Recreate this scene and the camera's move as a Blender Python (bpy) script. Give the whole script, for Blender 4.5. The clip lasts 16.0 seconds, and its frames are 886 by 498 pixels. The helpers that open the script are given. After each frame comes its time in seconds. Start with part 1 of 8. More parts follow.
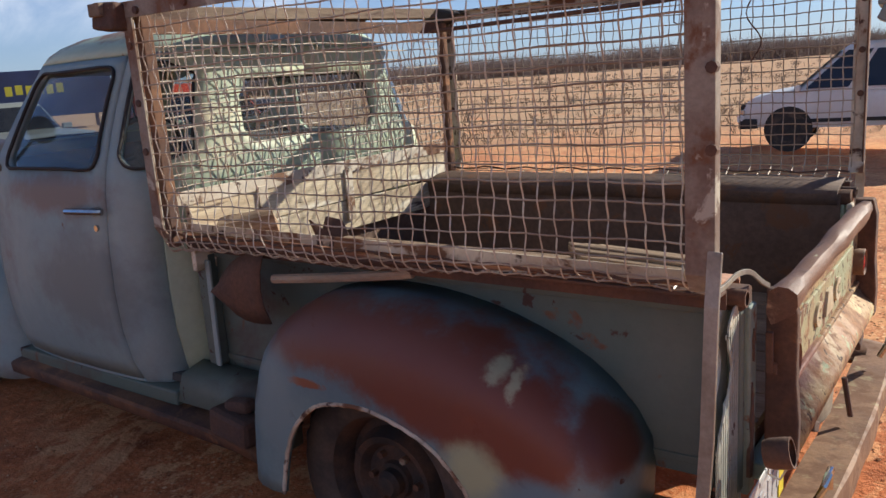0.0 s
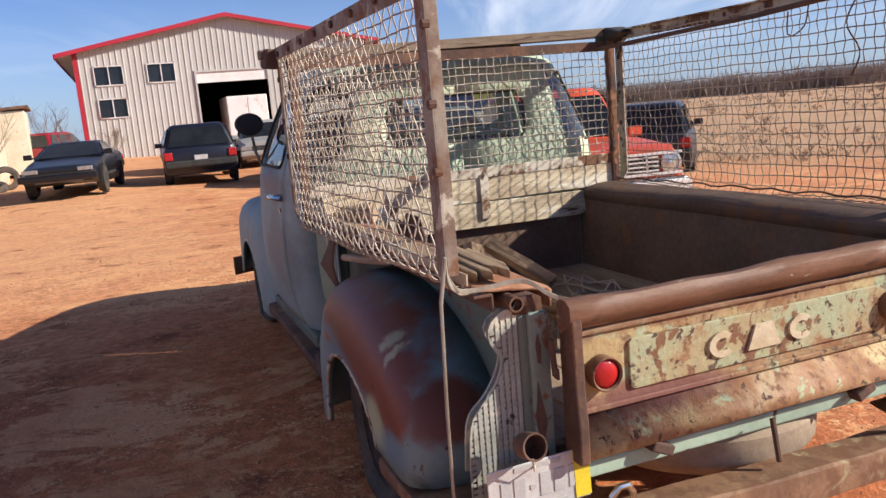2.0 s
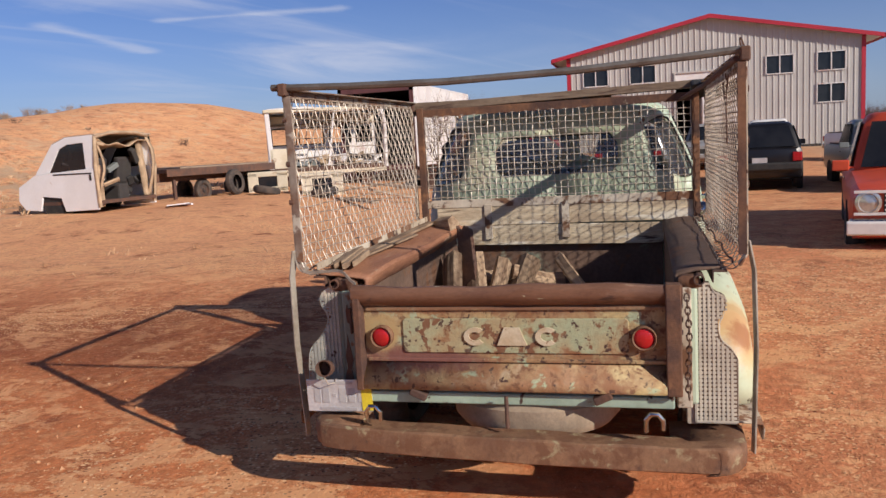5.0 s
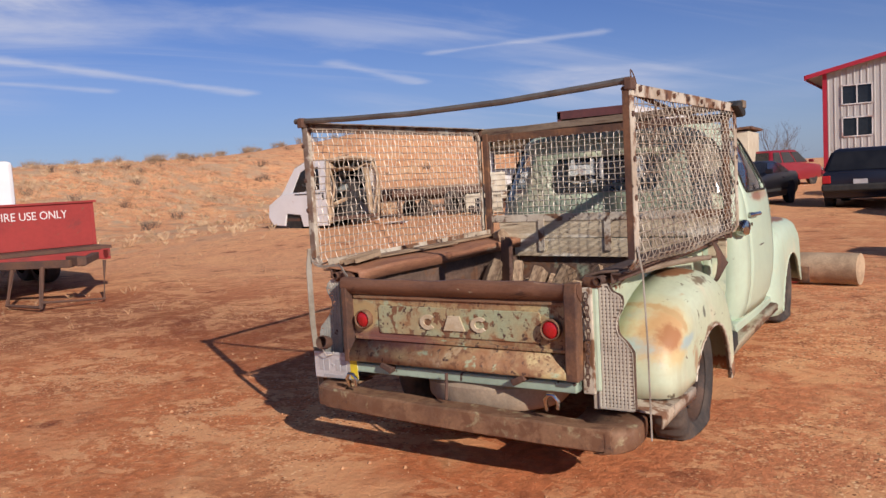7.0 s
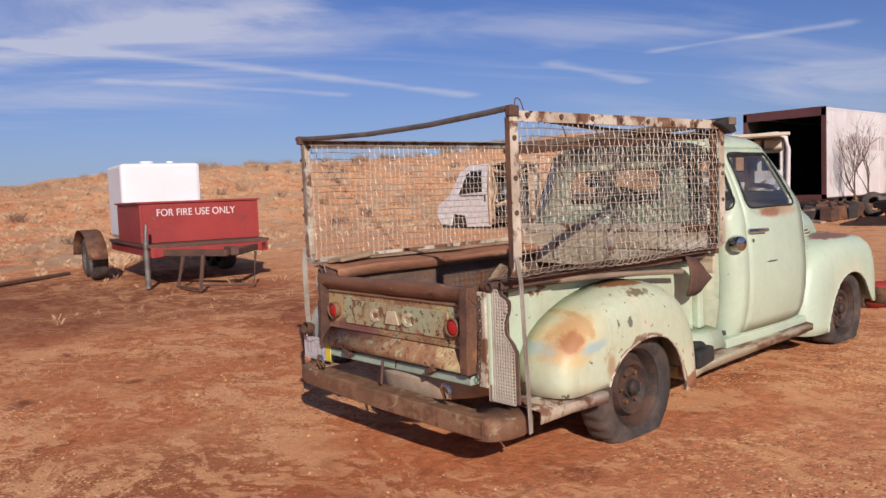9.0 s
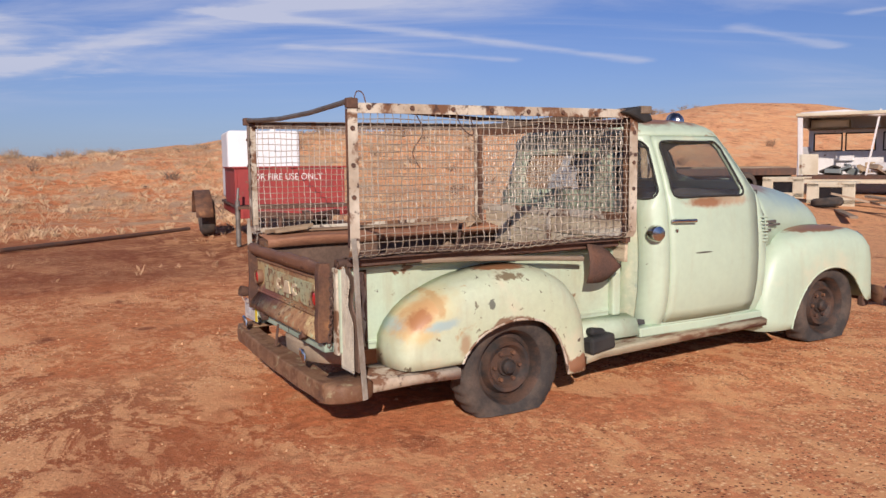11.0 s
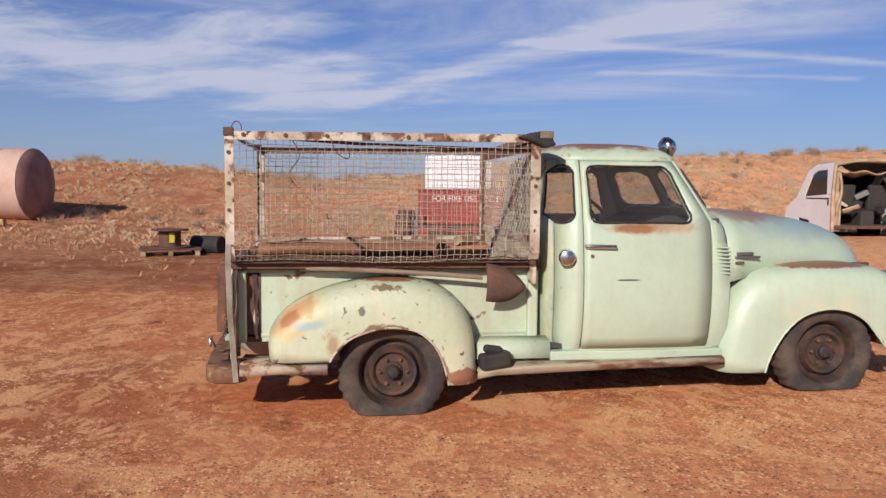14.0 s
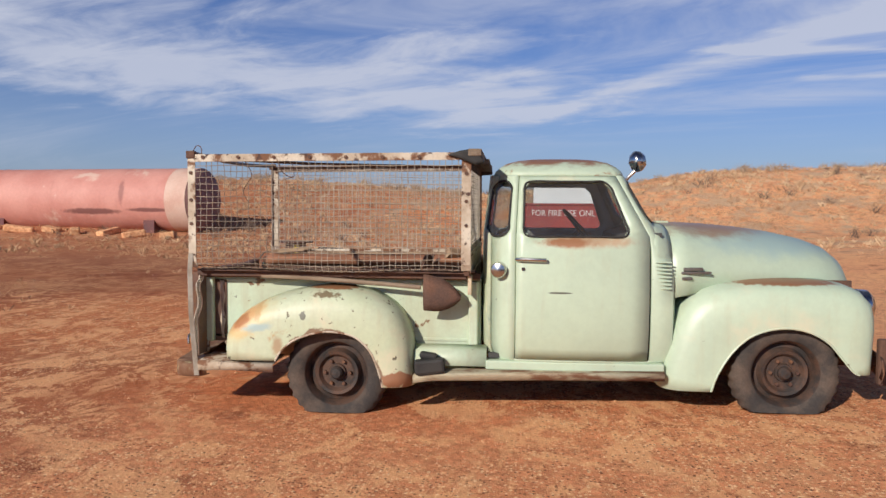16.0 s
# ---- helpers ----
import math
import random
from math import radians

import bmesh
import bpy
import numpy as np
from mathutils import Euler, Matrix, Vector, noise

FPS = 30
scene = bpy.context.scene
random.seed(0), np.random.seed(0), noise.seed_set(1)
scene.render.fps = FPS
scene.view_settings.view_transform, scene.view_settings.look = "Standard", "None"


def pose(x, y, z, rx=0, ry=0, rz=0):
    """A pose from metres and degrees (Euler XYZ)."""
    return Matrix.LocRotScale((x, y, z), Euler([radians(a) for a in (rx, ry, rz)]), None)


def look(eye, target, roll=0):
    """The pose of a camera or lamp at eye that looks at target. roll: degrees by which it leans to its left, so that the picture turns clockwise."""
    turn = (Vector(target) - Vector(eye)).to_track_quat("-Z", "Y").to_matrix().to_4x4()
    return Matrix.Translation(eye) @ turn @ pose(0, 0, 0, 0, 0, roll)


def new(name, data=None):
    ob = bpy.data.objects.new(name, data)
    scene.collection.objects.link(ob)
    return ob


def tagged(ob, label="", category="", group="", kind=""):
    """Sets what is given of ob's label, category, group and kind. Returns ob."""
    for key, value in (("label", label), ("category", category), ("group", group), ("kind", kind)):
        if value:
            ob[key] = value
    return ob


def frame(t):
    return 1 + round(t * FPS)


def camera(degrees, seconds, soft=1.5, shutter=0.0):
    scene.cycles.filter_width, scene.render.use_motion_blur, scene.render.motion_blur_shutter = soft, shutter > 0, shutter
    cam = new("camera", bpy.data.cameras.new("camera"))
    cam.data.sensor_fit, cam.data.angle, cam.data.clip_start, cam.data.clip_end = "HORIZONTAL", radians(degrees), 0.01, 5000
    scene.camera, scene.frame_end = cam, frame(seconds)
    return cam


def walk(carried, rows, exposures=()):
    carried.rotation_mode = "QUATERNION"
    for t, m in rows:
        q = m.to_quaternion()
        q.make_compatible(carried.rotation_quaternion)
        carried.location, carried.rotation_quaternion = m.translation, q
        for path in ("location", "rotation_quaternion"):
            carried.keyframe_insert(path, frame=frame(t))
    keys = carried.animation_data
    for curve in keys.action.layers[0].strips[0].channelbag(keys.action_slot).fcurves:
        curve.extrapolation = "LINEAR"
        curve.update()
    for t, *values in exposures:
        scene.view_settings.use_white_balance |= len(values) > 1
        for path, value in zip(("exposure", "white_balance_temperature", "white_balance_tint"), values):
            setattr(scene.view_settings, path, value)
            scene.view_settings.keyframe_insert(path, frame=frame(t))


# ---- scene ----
cam = camera(58.8, 16.0)
PATH = [
    (0, (1.454, -2.412, 1.441), (0.295, -0.841, 1.006), -4.2),
    (0.5, (1.821, -2.271, 1.378), (0.428, -0.9, 0.953), -3.1),
    (1, (2.169, -2.115, 1.391), (0.54, -1.033, 0.973), -3.0),
    (1.5, (2.443, -1.837, 1.405), (0.692, -0.952, 1.019), -4.4),
    (2, (2.699, -1.54, 1.399), (0.859, -0.837, 1.055), -5.0),
    (2.5, (2.971, -1.254, 1.407), (1.06, -0.776, 1.061), -6.9),
    (3, (3.141, -0.921, 1.394), (1.194, -0.61, 1.061), -6.0),
    (3.5, (3.351, -0.576, 1.419), (1.383, -0.486, 1.077), -5.1),
    (4, (3.533, -0.23, 1.45), (1.566, -0.366, 1.116), -3.8),
    (4.5, (3.726, 0.158, 1.475), (1.771, -0.167, 1.203), -3.0),
    (5, (3.976, 0.526, 1.463), (2.057, 0.028, 1.199), -3.3),
    (5.2, (4.009, 0.672, 1.451), (2.112, 0.095, 1.192), -3.4),
    (7.3, (4.091, 2.164, 1.362), (2.474, 1.0, 1.192), -3.4),
    (7.5, (4.054, 2.308, 1.359), (2.479, 1.088, 1.184), -3.4),
    (8, (3.903, 2.629, 1.334), (2.392, 1.331, 1.159), -2.5),
    (8.5, (3.733, 2.953, 1.353), (2.298, 1.571, 1.174), -2.4),
    (8.7, (3.68, 3.1, 1.354), (2.291, 1.669, 1.205), -2.6),
    (10.8, (2.672, 4.284, 1.431), (1.634, 2.587, 1.219), -0.1),
    (11, (2.529, 4.433, 1.417), (1.537, 2.71, 1.203), -0.6),
    (11.5, (2.229, 4.684, 1.463), (1.405, 2.873, 1.259), -1.0),
    (12, (1.894, 4.868, 1.423), (1.2, 3.0, 1.255), -1.0),
    (12.5, (1.562, 5.15, 1.416), (0.924, 3.262, 1.256), -0.5),
    (13, (1.153, 5.314, 1.387), (0.674, 3.381, 1.2), -0.5),
    (13.5, (0.704, 5.433, 1.43), (0.292, 3.484, 1.253), 0.5),
    (14, (0.379, 5.597, 1.387), (0.105, 3.622, 1.238), 0.5),
    (14.5, (-0.004, 5.677, 1.362), (-0.092, 3.685, 1.207), -0.4),
    (15, (-0.426, 5.855, 1.369), (-0.387, 3.861, 1.229), -0.9),
    (15.5, (-0.807, 5.93, 1.415), (-0.666, 3.939, 1.287), -1.2),
    (16, (-1.167, 5.939, 1.403), (-0.982, 3.951, 1.287), 0.3),
]
EXPOSURE = [(0.0, 0.48, 7), (0.7, 0.66, 8), (1.5, 0.68, 9), (2.5, 0.45, 13), (3.5, 0.26, 14), (4.2, 0.06, 15), (5.0, 0.0, 15), (7.5, -0.10, 18), (8.5, -0.16, 19), (11.0, -0.08, 18), (14.0, -0.10, 16), (16.0, -0.08, 13)]
walk(cam, [(t, look(eye, target, roll)) for t, eye, target, roll in PATH], [(t, stops, 6020, tint) for t, stops, tint in EXPOSURE])

# ---------------------------------------------------------------- world, sun
SUN = Vector((0.449, 0.778, 0.438)).normalized()


def node(nt, kind, **values):
    n = nt.nodes.new(kind)
    for key, value in values.items():
        if key in n.inputs:
            n.inputs[key].default_value = value
    return n


def ramp(nt, fac, low, high):
    """A smooth 0..1 step of a value between low and high."""
    n = nt.nodes.new("ShaderNodeMapRange")
    n.interpolation_type = "SMOOTHSTEP"
    n.inputs[1].default_value, n.inputs[2].default_value = low, high
    nt.links.new(fac, n.inputs[0])
    return n.outputs[0]


def mix(nt, fac, a, b, blend="MIX"):
    n = nt.nodes.new("ShaderNodeMix")
    n.data_type, n.blend_type = "RGBA", blend
    for socket, value in ((n.inputs[0], fac), (n.inputs[6], a), (n.inputs[7], b)):
        if hasattr(value, "links"):
            nt.links.new(value, socket)
        elif isinstance(value, (int, float)):
            socket.default_value = value
        else:
            socket.default_value = (*value[:3], 1)
    return n.outputs[2]


def math_node(nt, op, a, b=0.0):
    n = nt.nodes.new("ShaderNodeMath")
    n.operation = op
    for socket, value in ((n.inputs[0], a), (n.inputs[1], b)):
        if hasattr(value, "links"):
            nt.links.new(value, socket)
        else:
            socket.default_value = value
    return n.outputs[0]


def noise_tex(nt, vec, scale, detail=4, rough=0.6, distort=0.0):
    n = node(nt, "ShaderNodeTexNoise", Scale=scale, Detail=detail, Roughness=rough, Distortion=distort)
    if vec is not None:
        nt.links.new(vec, n.inputs["Vector"])
    return n.outputs[0]


def stretched(nt, vec, sx, sy, sz):
    n = nt.nodes.new("ShaderNodeVectorMath")
    n.operation = "MULTIPLY"
    nt.links.new(vec, n.inputs[0])
    n.inputs[1].default_value = (sx, sy, sz)
    return n.outputs[0]


world = bpy.data.worlds.new("sky")
scene.world = world
world.use_nodes = True
wt = world.node_tree
wt.nodes.clear()
sky = wt.nodes.new("ShaderNodeTexSky")
sky.sky_type, sky.sun_disc = "NISHITA", False
sky.sun_elevation, sky.sun_rotation = radians(26), radians(30)
sky.air_density, sky.dust_density, sky.ozone_density = 1.0, 0.5, 3.0
back = wt.nodes.new("ShaderNodeBackground")
back.inputs[1].default_value = 0.053
wout = wt.nodes.new("ShaderNodeOutputWorld")
# thin cirrus, laid on a plane high above
tc = wt.nodes.new("ShaderNodeTexCoord")
sep = wt.nodes.new("ShaderNodeSeparateXYZ")
wt.links.new(tc.outputs["Generated"], sep.inputs[0])
up = math_node(wt, "ADD", math_node(wt, "MAXIMUM", sep.outputs[2], 0.0), 0.10)
comb = wt.nodes.new("ShaderNodeCombineXYZ")
wt.links.new(math_node(wt, "DIVIDE", sep.outputs[0], up), comb.inputs[0])
wt.links.new(math_node(wt, "DIVIDE", sep.outputs[1], up), comb.inputs[1])
spun = wt.nodes.new("ShaderNodeVectorRotate")
spun.inputs["Angle"].default_value = radians(25)
wt.links.new(comb.outputs[0], spun.inputs["Vector"])
veil = noise_tex(wt, stretched(wt, spun.outputs[0], 0.30, 0.75, 1), 1.0, 7, 0.62, 0.9)
broad = noise_tex(wt, stretched(wt, spun.outputs[0], 0.22, 0.26, 1), 1.0, 3, 0.5, 0.2)
streak = noise_tex(wt, stretched(wt, spun.outputs[0], 0.16, 1.9, 1), 1.0, 5, 0.55, 0.5)
cover = math_node(wt, "ADD",
                  math_node(wt, "MULTIPLY", ramp(wt, veil, 0.42, 0.72), ramp(wt, broad, 0.38, 0.60)),
                  math_node(wt, "MULTIPLY", ramp(wt, streak, 0.56, 0.76), 0.40))


def vec_math(nt, op, a, b, scale=None):
    n = nt.nodes.new("ShaderNodeVectorMath")
    n.operation = op
    for socket, value in ((n.inputs[0], a), (n.inputs[1], b)):
        if hasattr(value, "links"):
            nt.links.new(value, socket)
        elif value is not None:
            socket.default_value = value
    if scale is not None:
        nt.links.new(scale, n.inputs["Scale"])
    return n.outputs["Value"] if op in ("DOT_PRODUCT", "LENGTH") else n.outputs[0]


def contrail(a, b, width, strength):
    """A soft drawn-out band of cloud between two points of the cloud plane."""
    a, b = Vector((*a, 0)), Vector((*b, 0))
    d = b - a
    rel = vec_math(wt, "SUBTRACT", comb.outputs[0], tuple(a))
    along = math_node(wt, "MINIMUM", math_node(wt, "MAXIMUM", vec_math(wt, "DOT_PRODUCT", rel, tuple(d / d.length_squared)), 0.0), 1.0)
    off = vec_math(wt, "LENGTH", vec_math(wt, "SUBTRACT", rel, vec_math(wt, "SCALE", tuple(d), None, along)), None)
    off = math_node(wt, "ADD", off, math_node(wt, "MULTIPLY", math_node(wt, "SUBTRACT", wisp, 0.5), width * 2.6))
    return math_node(wt, "MULTIPLY", ramp(wt, off, width, -0.1 * width), strength)


wisp = noise_tex(wt, stretched(wt, spun.outputs[0], 1.6, 2.6, 1), 1.0, 6, 0.6, 0.4)
for a, b, width, strength in (((-0.8, -3.41), (-3.1, -3.23), 0.10, 0.6), ((-1.35, -3.82), (-2.5, -3.58), 0.09, 0.45), ((-0.1, -4.75), (-1.5, -2.55), 0.22, 0.65),
                              ((-3.0, -2.5), (-3.65, -2.45), 0.09, 0.5), ((-3.2, -2.05), (-3.42, -1.3), 0.07, 0.5), ((-1.4, -3.05), (-3.0, -1.8), 0.30, 0.32), ((1.9, -3.2), (0.4, -4.3), 1.2, 0.95)):
    cover = math_node(wt, "ADD", cover, contrail(a, b, width, strength))
cover = math_node(wt, "MULTIPLY", math_node(wt, "MINIMUM", cover, 1.0), ramp(wt, sep.outputs[2], 0.015, 0.12))
cover = math_node(wt, "MULTIPLY", math_node(wt, "ADD", cover, 0.05), math_node(wt, "SUBTRACT", 0.80, math_node(wt, "MULTIPLY", ramp(wt, sep.outputs[2], 0.35, 0.8), 0.45)))
deep = mix(wt, 1.0, sky.outputs[0], (0.76, 0.98, 1.50), "MULTIPLY")
deep = mix(wt, ramp(wt, sep.outputs[2], 0.30, 0.75), deep, mix(wt, 1.0, deep, (0.36, 0.38, 0.44), "MULTIPLY"))
haze = ramp(wt, sep.outputs[2], 0.24, -0.02)
deep = mix(wt, math_node(wt, "MULTIPLY", haze, 0.34), deep, (9.5, 10.8, 12.6))
wt.links.new(mix(wt, cover, deep, (11.6, 11.9, 12.9)), back.inputs[0])
wt.links.new(back.outputs[0], wout.inputs[0])

sun = new("sun", bpy.data.lights.new("sun", "SUN"))
sun.data.energy, sun.data.angle, sun.data.color = 5.0, radians(0.55), (1.0, 0.875, 0.70)
sun.matrix_world = look(SUN * 60, (0, 0, 0))


# ---------------------------------------------------------------- materials
def surface(name, base, other=None, scale=6.0, rough=0.7, metal=0.0, spots=(), patches=(), bump=0.15, bump_scale=40.0,
            grain=0.10, squash=(1, 1, 1), rough_spots=None, by_object=0.0, coat=0.0, streaks=0.0, rings=()):
    """A worn surface: two colours mixed by a broad noise, a fine grain, then spots (colour, scale, low, high) cut out of finer noises and
    patches (centre, radius, colour, ragged) at a place of the thing. squash stretches the noises for grain along one axis."""
    m = bpy.data.materials.new(name)
    m.use_nodes = True
    nt = m.node_tree
    bsdf = nt.nodes["Principled BSDF"]
    tc = nt.nodes.new("ShaderNodeTexCoord")
    raw = tc.outputs["Object"]
    vec = stretched(nt, raw, *squash)
    if by_object:
        info = nt.nodes.new("ShaderNodeObjectInfo")
        add = nt.nodes.new("ShaderNodeVectorMath")
        add.operation = "ADD"
        shift = math_node(nt, "MULTIPLY", info.outputs["Random"], 37.0)
        nt.links.new(vec, add.inputs[0])
        nt.links.new(shift, add.inputs[1])
        vec = add.outputs[0]
    other = other or tuple(c * 0.8 for c in base)
    col = mix(nt, ramp(nt, noise_tex(nt, vec, scale, 5, 0.6), 0.35, 0.65), base, other)
    if by_object:
        dark = mix(nt, info.outputs["Random"], (1 - by_object,) * 3, (1 + by_object,) * 3)
        col = mix(nt, 1.0, col, dark, "MULTIPLY")
    fine = noise_tex(nt, vec, scale * 14, 4, 0.7)
    col = mix(nt, 1.0, col, mix(nt, ramp(nt, fine, 0.25, 0.75), (1 - grain,) * 3, (1 + grain,) * 3), "MULTIPLY")
    rough_value = rough
    for n, (colour, spot_scale, low, high) in enumerate(spots):
        off = nt.nodes.new("ShaderNodeVectorMath")
        off.operation = "ADD"
        nt.links.new(vec, off.inputs[0])
        off.inputs[1].default_value = (11.3 * n + 3, 5.7 * n, 2.9 * n)
        mask = ramp(nt, noise_tex(nt, off.outputs[0], spot_scale, 7, 0.62, 0.3), low, high)
        col = mix(nt, mask, col, colour)
        if rough_spots is not None:
            part_rough = nt.nodes.new("ShaderNodeMix")
            nt.links.new(mask, part_rough.inputs[0])
            if hasattr(rough_value, "links"):
                nt.links.new(rough_value, part_rough.inputs[2])
            else:
                part_rough.inputs[2].default_value = rough_value
            part_rough.inputs[3].default_value = rough_spots
            rough_value = part_rough.outputs[0]
    if streaks:
        run = ramp(nt, noise_tex(nt, stretched(nt, raw, 10, 10, 1.1), 1.0, 6, 0.65), 0.48, 0.72)
        col = mix(nt, math_node(nt, "MULTIPLY", run, streaks), col, (0.40, 0.33, 0.20))
    for (cx, cz), radius, width, colour, ragged in rings:
        away = nt.nodes.new("ShaderNodeVectorMath")
        away.operation = "SUBTRACT"
        nt.links.new(raw, away.inputs[0])
        away.inputs[1].default_value = (cx, 0, cz)
        size = nt.nodes.new("ShaderNodeVectorMath")
        size.operation = "LENGTH"
        nt.links.new(stretched(nt, away.outputs[0], 1, 0, 1), size.inputs[0])
        edge = math_node(nt, "ADD", size.outputs[1], math_node(nt, "MULTIPLY", math_node(nt, "SUBTRACT", noise_tex(nt, raw, 16.0, 6, 0.7), 0.5), ragged))
        col = mix(nt, ramp(nt, edge, radius + width, radius + width * 0.6), col, colour)
    for centre, radius, colour, ragged, *soft in patches:
        tilt = soft[1] if len(soft) > 1 else 0
        soft = soft[0] if soft else 0.15
        sub = nt.nodes.new("ShaderNodeVectorMath")
        sub.operation = "SUBTRACT"
        nt.links.new(raw, sub.inputs[0])
        sub.inputs[1].default_value = centre
        size = radius if isinstance(radius, tuple) else (radius,) * 3
        spin = nt.nodes.new("ShaderNodeVectorRotate")
        spin.rotation_type = "Y_AXIS"
        spin.inputs["Angle"].default_value = radians(tilt)
        nt.links.new(sub.outputs[0], spin.inputs["Vector"])
        flat = stretched(nt, spin.outputs[0], *(1 / r for r in size))
        length = nt.nodes.new("ShaderNodeVectorMath")
        length.operation = "LENGTH"
        nt.links.new(flat, length.inputs[0])
        wander = math_node(nt, "MULTIPLY", math_node(nt, "SUBTRACT", noise_tex(nt, raw, max(7.0, 0.55 / min(size[0], size[2])), 6, 0.65), 0.5), ragged)
        mask = ramp(nt, math_node(nt, "ADD", length.outputs[1], wander), 1 + soft, 1 - soft)
        col = mix(nt, mask, col, colour)
    nt.links.new(col, bsdf.inputs["Base Color"])
    if hasattr(rough_value, "links"):
        nt.links.new(rough_value, bsdf.inputs["Roughness"])
    else:
        bsdf.inputs["Roughness"].default_value = rough_value
    bsdf.inputs["Metallic"].default_value = metal
    if coat:
        bsdf.inputs["Coat Weight"].default_value = coat
    if bump:
        b = node(nt, "ShaderNodeBump", Strength=bump, Distance=0.01)
        nt.links.new(noise_tex(nt, vec, bump_scale, 6, 0.65), b.inputs["Height"])
        nt.links.new(b.outputs[0], bsdf.inputs["Normal"])
    return m


def glass(name, tint=(0.6, 0.66, 0.64), alpha=0.5, rough=0.05):
    m = bpy.data.materials.new(name)
    m.use_nodes = True
    nt = m.node_tree
    nt.nodes.clear()
    out = nt.nodes.new("ShaderNodeOutputMaterial")
    clear = nt.nodes.new("ShaderNodeBsdfTransparent")
    clear.inputs[0].default_value = (*tint, 1)
    gloss = node(nt, "ShaderNodeBsdfGlossy", Roughness=rough)
    dust = nt.nodes.new("ShaderNodeBsdfDiffuse")
    dust.inputs[0].default_value = (0.42, 0.36, 0.30, 1)
    tc = nt.nodes.new("ShaderNodeTexCoord")
    lean = node(nt, "ShaderNodeLayerWeight", Blend=0.5)
    sheen = math_node(nt, "ADD", math_node(nt, "MULTIPLY", math_node(nt, "POWER", lean.outputs["Facing"], 4.0), 0.9), 0.05)
    one = nt.nodes.new("ShaderNodeMixShader")
    two = nt.nodes.new("ShaderNodeMixShader")
    film = math_node(nt, "MULTIPLY", noise_tex(nt, tc.outputs["Object"], 5.0, 5), alpha)
    nt.links.new(film, one.inputs[0])
    nt.links.new(clear.outputs[0], one.inputs[1])
    nt.links.new(dust.outputs[0], one.inputs[2])
    nt.links.new(sheen, two.inputs[0])
    nt.links.new(one.outputs[0], two.inputs[1])
    nt.links.new(gloss.outputs[0], two.inputs[2])
    nt.links.new(two.outputs[0], out.inputs[0])
    return m


MINT, MINT2 = (0.49, 0.60, 0.45), (0.44, 0.54, 0.41)
RUST, RUST2, DARKRUST = (0.175, 0.085, 0.044), (0.27, 0.13, 0.058), (0.075, 0.04, 0.03)
BLUE, CREAM = (0.22, 0.36, 0.42), (0.62, 0.57, 0.40)
M = {}
M["mint"] = surface("faded_mint_paint", MINT, MINT2, 1.6, 0.42, bump=0.05, bump_scale=9, grain=0.03,
                    spots=((CREAM, 1.5, 0.54, 0.75), (RUST, 4.5, 0.69, 0.715), (DARKRUST, 17.0, 0.70, 0.715)), rough_spots=0.75, streaks=0.22)
M["mint_worn"] = surface("chipped_mint_paint", MINT, (0.45, 0.50, 0.36), 2.0, 0.5, bump=0.12, bump_scale=14, grain=0.05,
                         spots=((CREAM, 2.4, 0.55, 0.72), (RUST, 5.0, 0.63, 0.66), (DARKRUST, 9.0, 0.69, 0.71)), rough_spots=0.8, streaks=0.30)
M["mint_roof"] = surface("sunburnt_mint_roof", MINT, MINT2, 1.6, 0.5, bump=0.08, bump_scale=12, grain=0.05,
                         spots=((RUST2, 3.4, 0.60, 0.67), (RUST, 9.0, 0.66, 0.69)), rough_spots=0.8,
                         patches=(((-1.42, 0, 1.725), (0.66, 0.84, 0.085), (0.25, 0.12, 0.065), 1.7, 0.25),))
M["door"] = surface("mint_door_paint", MINT, MINT2, 1.6, 0.40, bump=0.05, bump_scale=9, grain=0.03,
                    spots=((CREAM, 1.3, 0.54, 0.75), (RUST, 5.0, 0.70, 0.72), (DARKRUST, 17.0, 0.71, 0.725)), rough_spots=0.75, streaks=0.20,
                    patches=(((-1.62, 0.86, 1.165), (0.26, 0.3, 0.04), (0.42, 0.31, 0.20), 1.8, 0.5),
                             ((-1.50, 0.86, 1.155), (0.15, 0.3, 0.028), (0.30, 0.15, 0.075), 1.8, 0.35),
                             ((-1.45, 0.9, 0.835), (0.075, 0.3, 0.006), (0.10, 0.10, 0.08), 0.5),
                             ((-1.52, -0.86, 1.13), (0.32, 0.3, 0.09), (0.33, 0.24, 0.19), 1.2)))
M["hood"] = surface("faded_hood_paint", MINT, MINT2, 1.6, 0.38, bump=0.05, bump_scale=9, grain=0.03,
                    patches=(((-2.95, 0.05, 1.17), (0.66, 0.85, 0.12), (0.33, 0.45, 0.43), 1.2, 0.5),
                             ((-2.52, 0.1, 1.265), (0.40, 0.80, 0.085), (0.30, 0.20, 0.125), 1.4, 0.45)))
M["ffender"] = surface("front_fender_paint", MINT, MINT2, 1.6, 0.42, bump=0.05, bump_scale=9, grain=0.03,
                       spots=((CREAM, 1.3, 0.56, 0.76), (RUST, 6.0, 0.70, 0.72), (DARKRUST, 17.0, 0.71, 0.725)), rough_spots=0.75, streaks=0.18,
                       patches=(((-2.85, 0.72, 0.925), (0.50, 0.22, 0.035), RUST2, 1.2),
                                ((-2.8, -0.72, 0.925), (0.50, 0.22, 0.04), (0.25, 0.16, 0.10), 1.2)))
# Left side: mint paint darkened and blued, its shade put into the colour.
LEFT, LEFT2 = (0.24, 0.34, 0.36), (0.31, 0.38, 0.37)
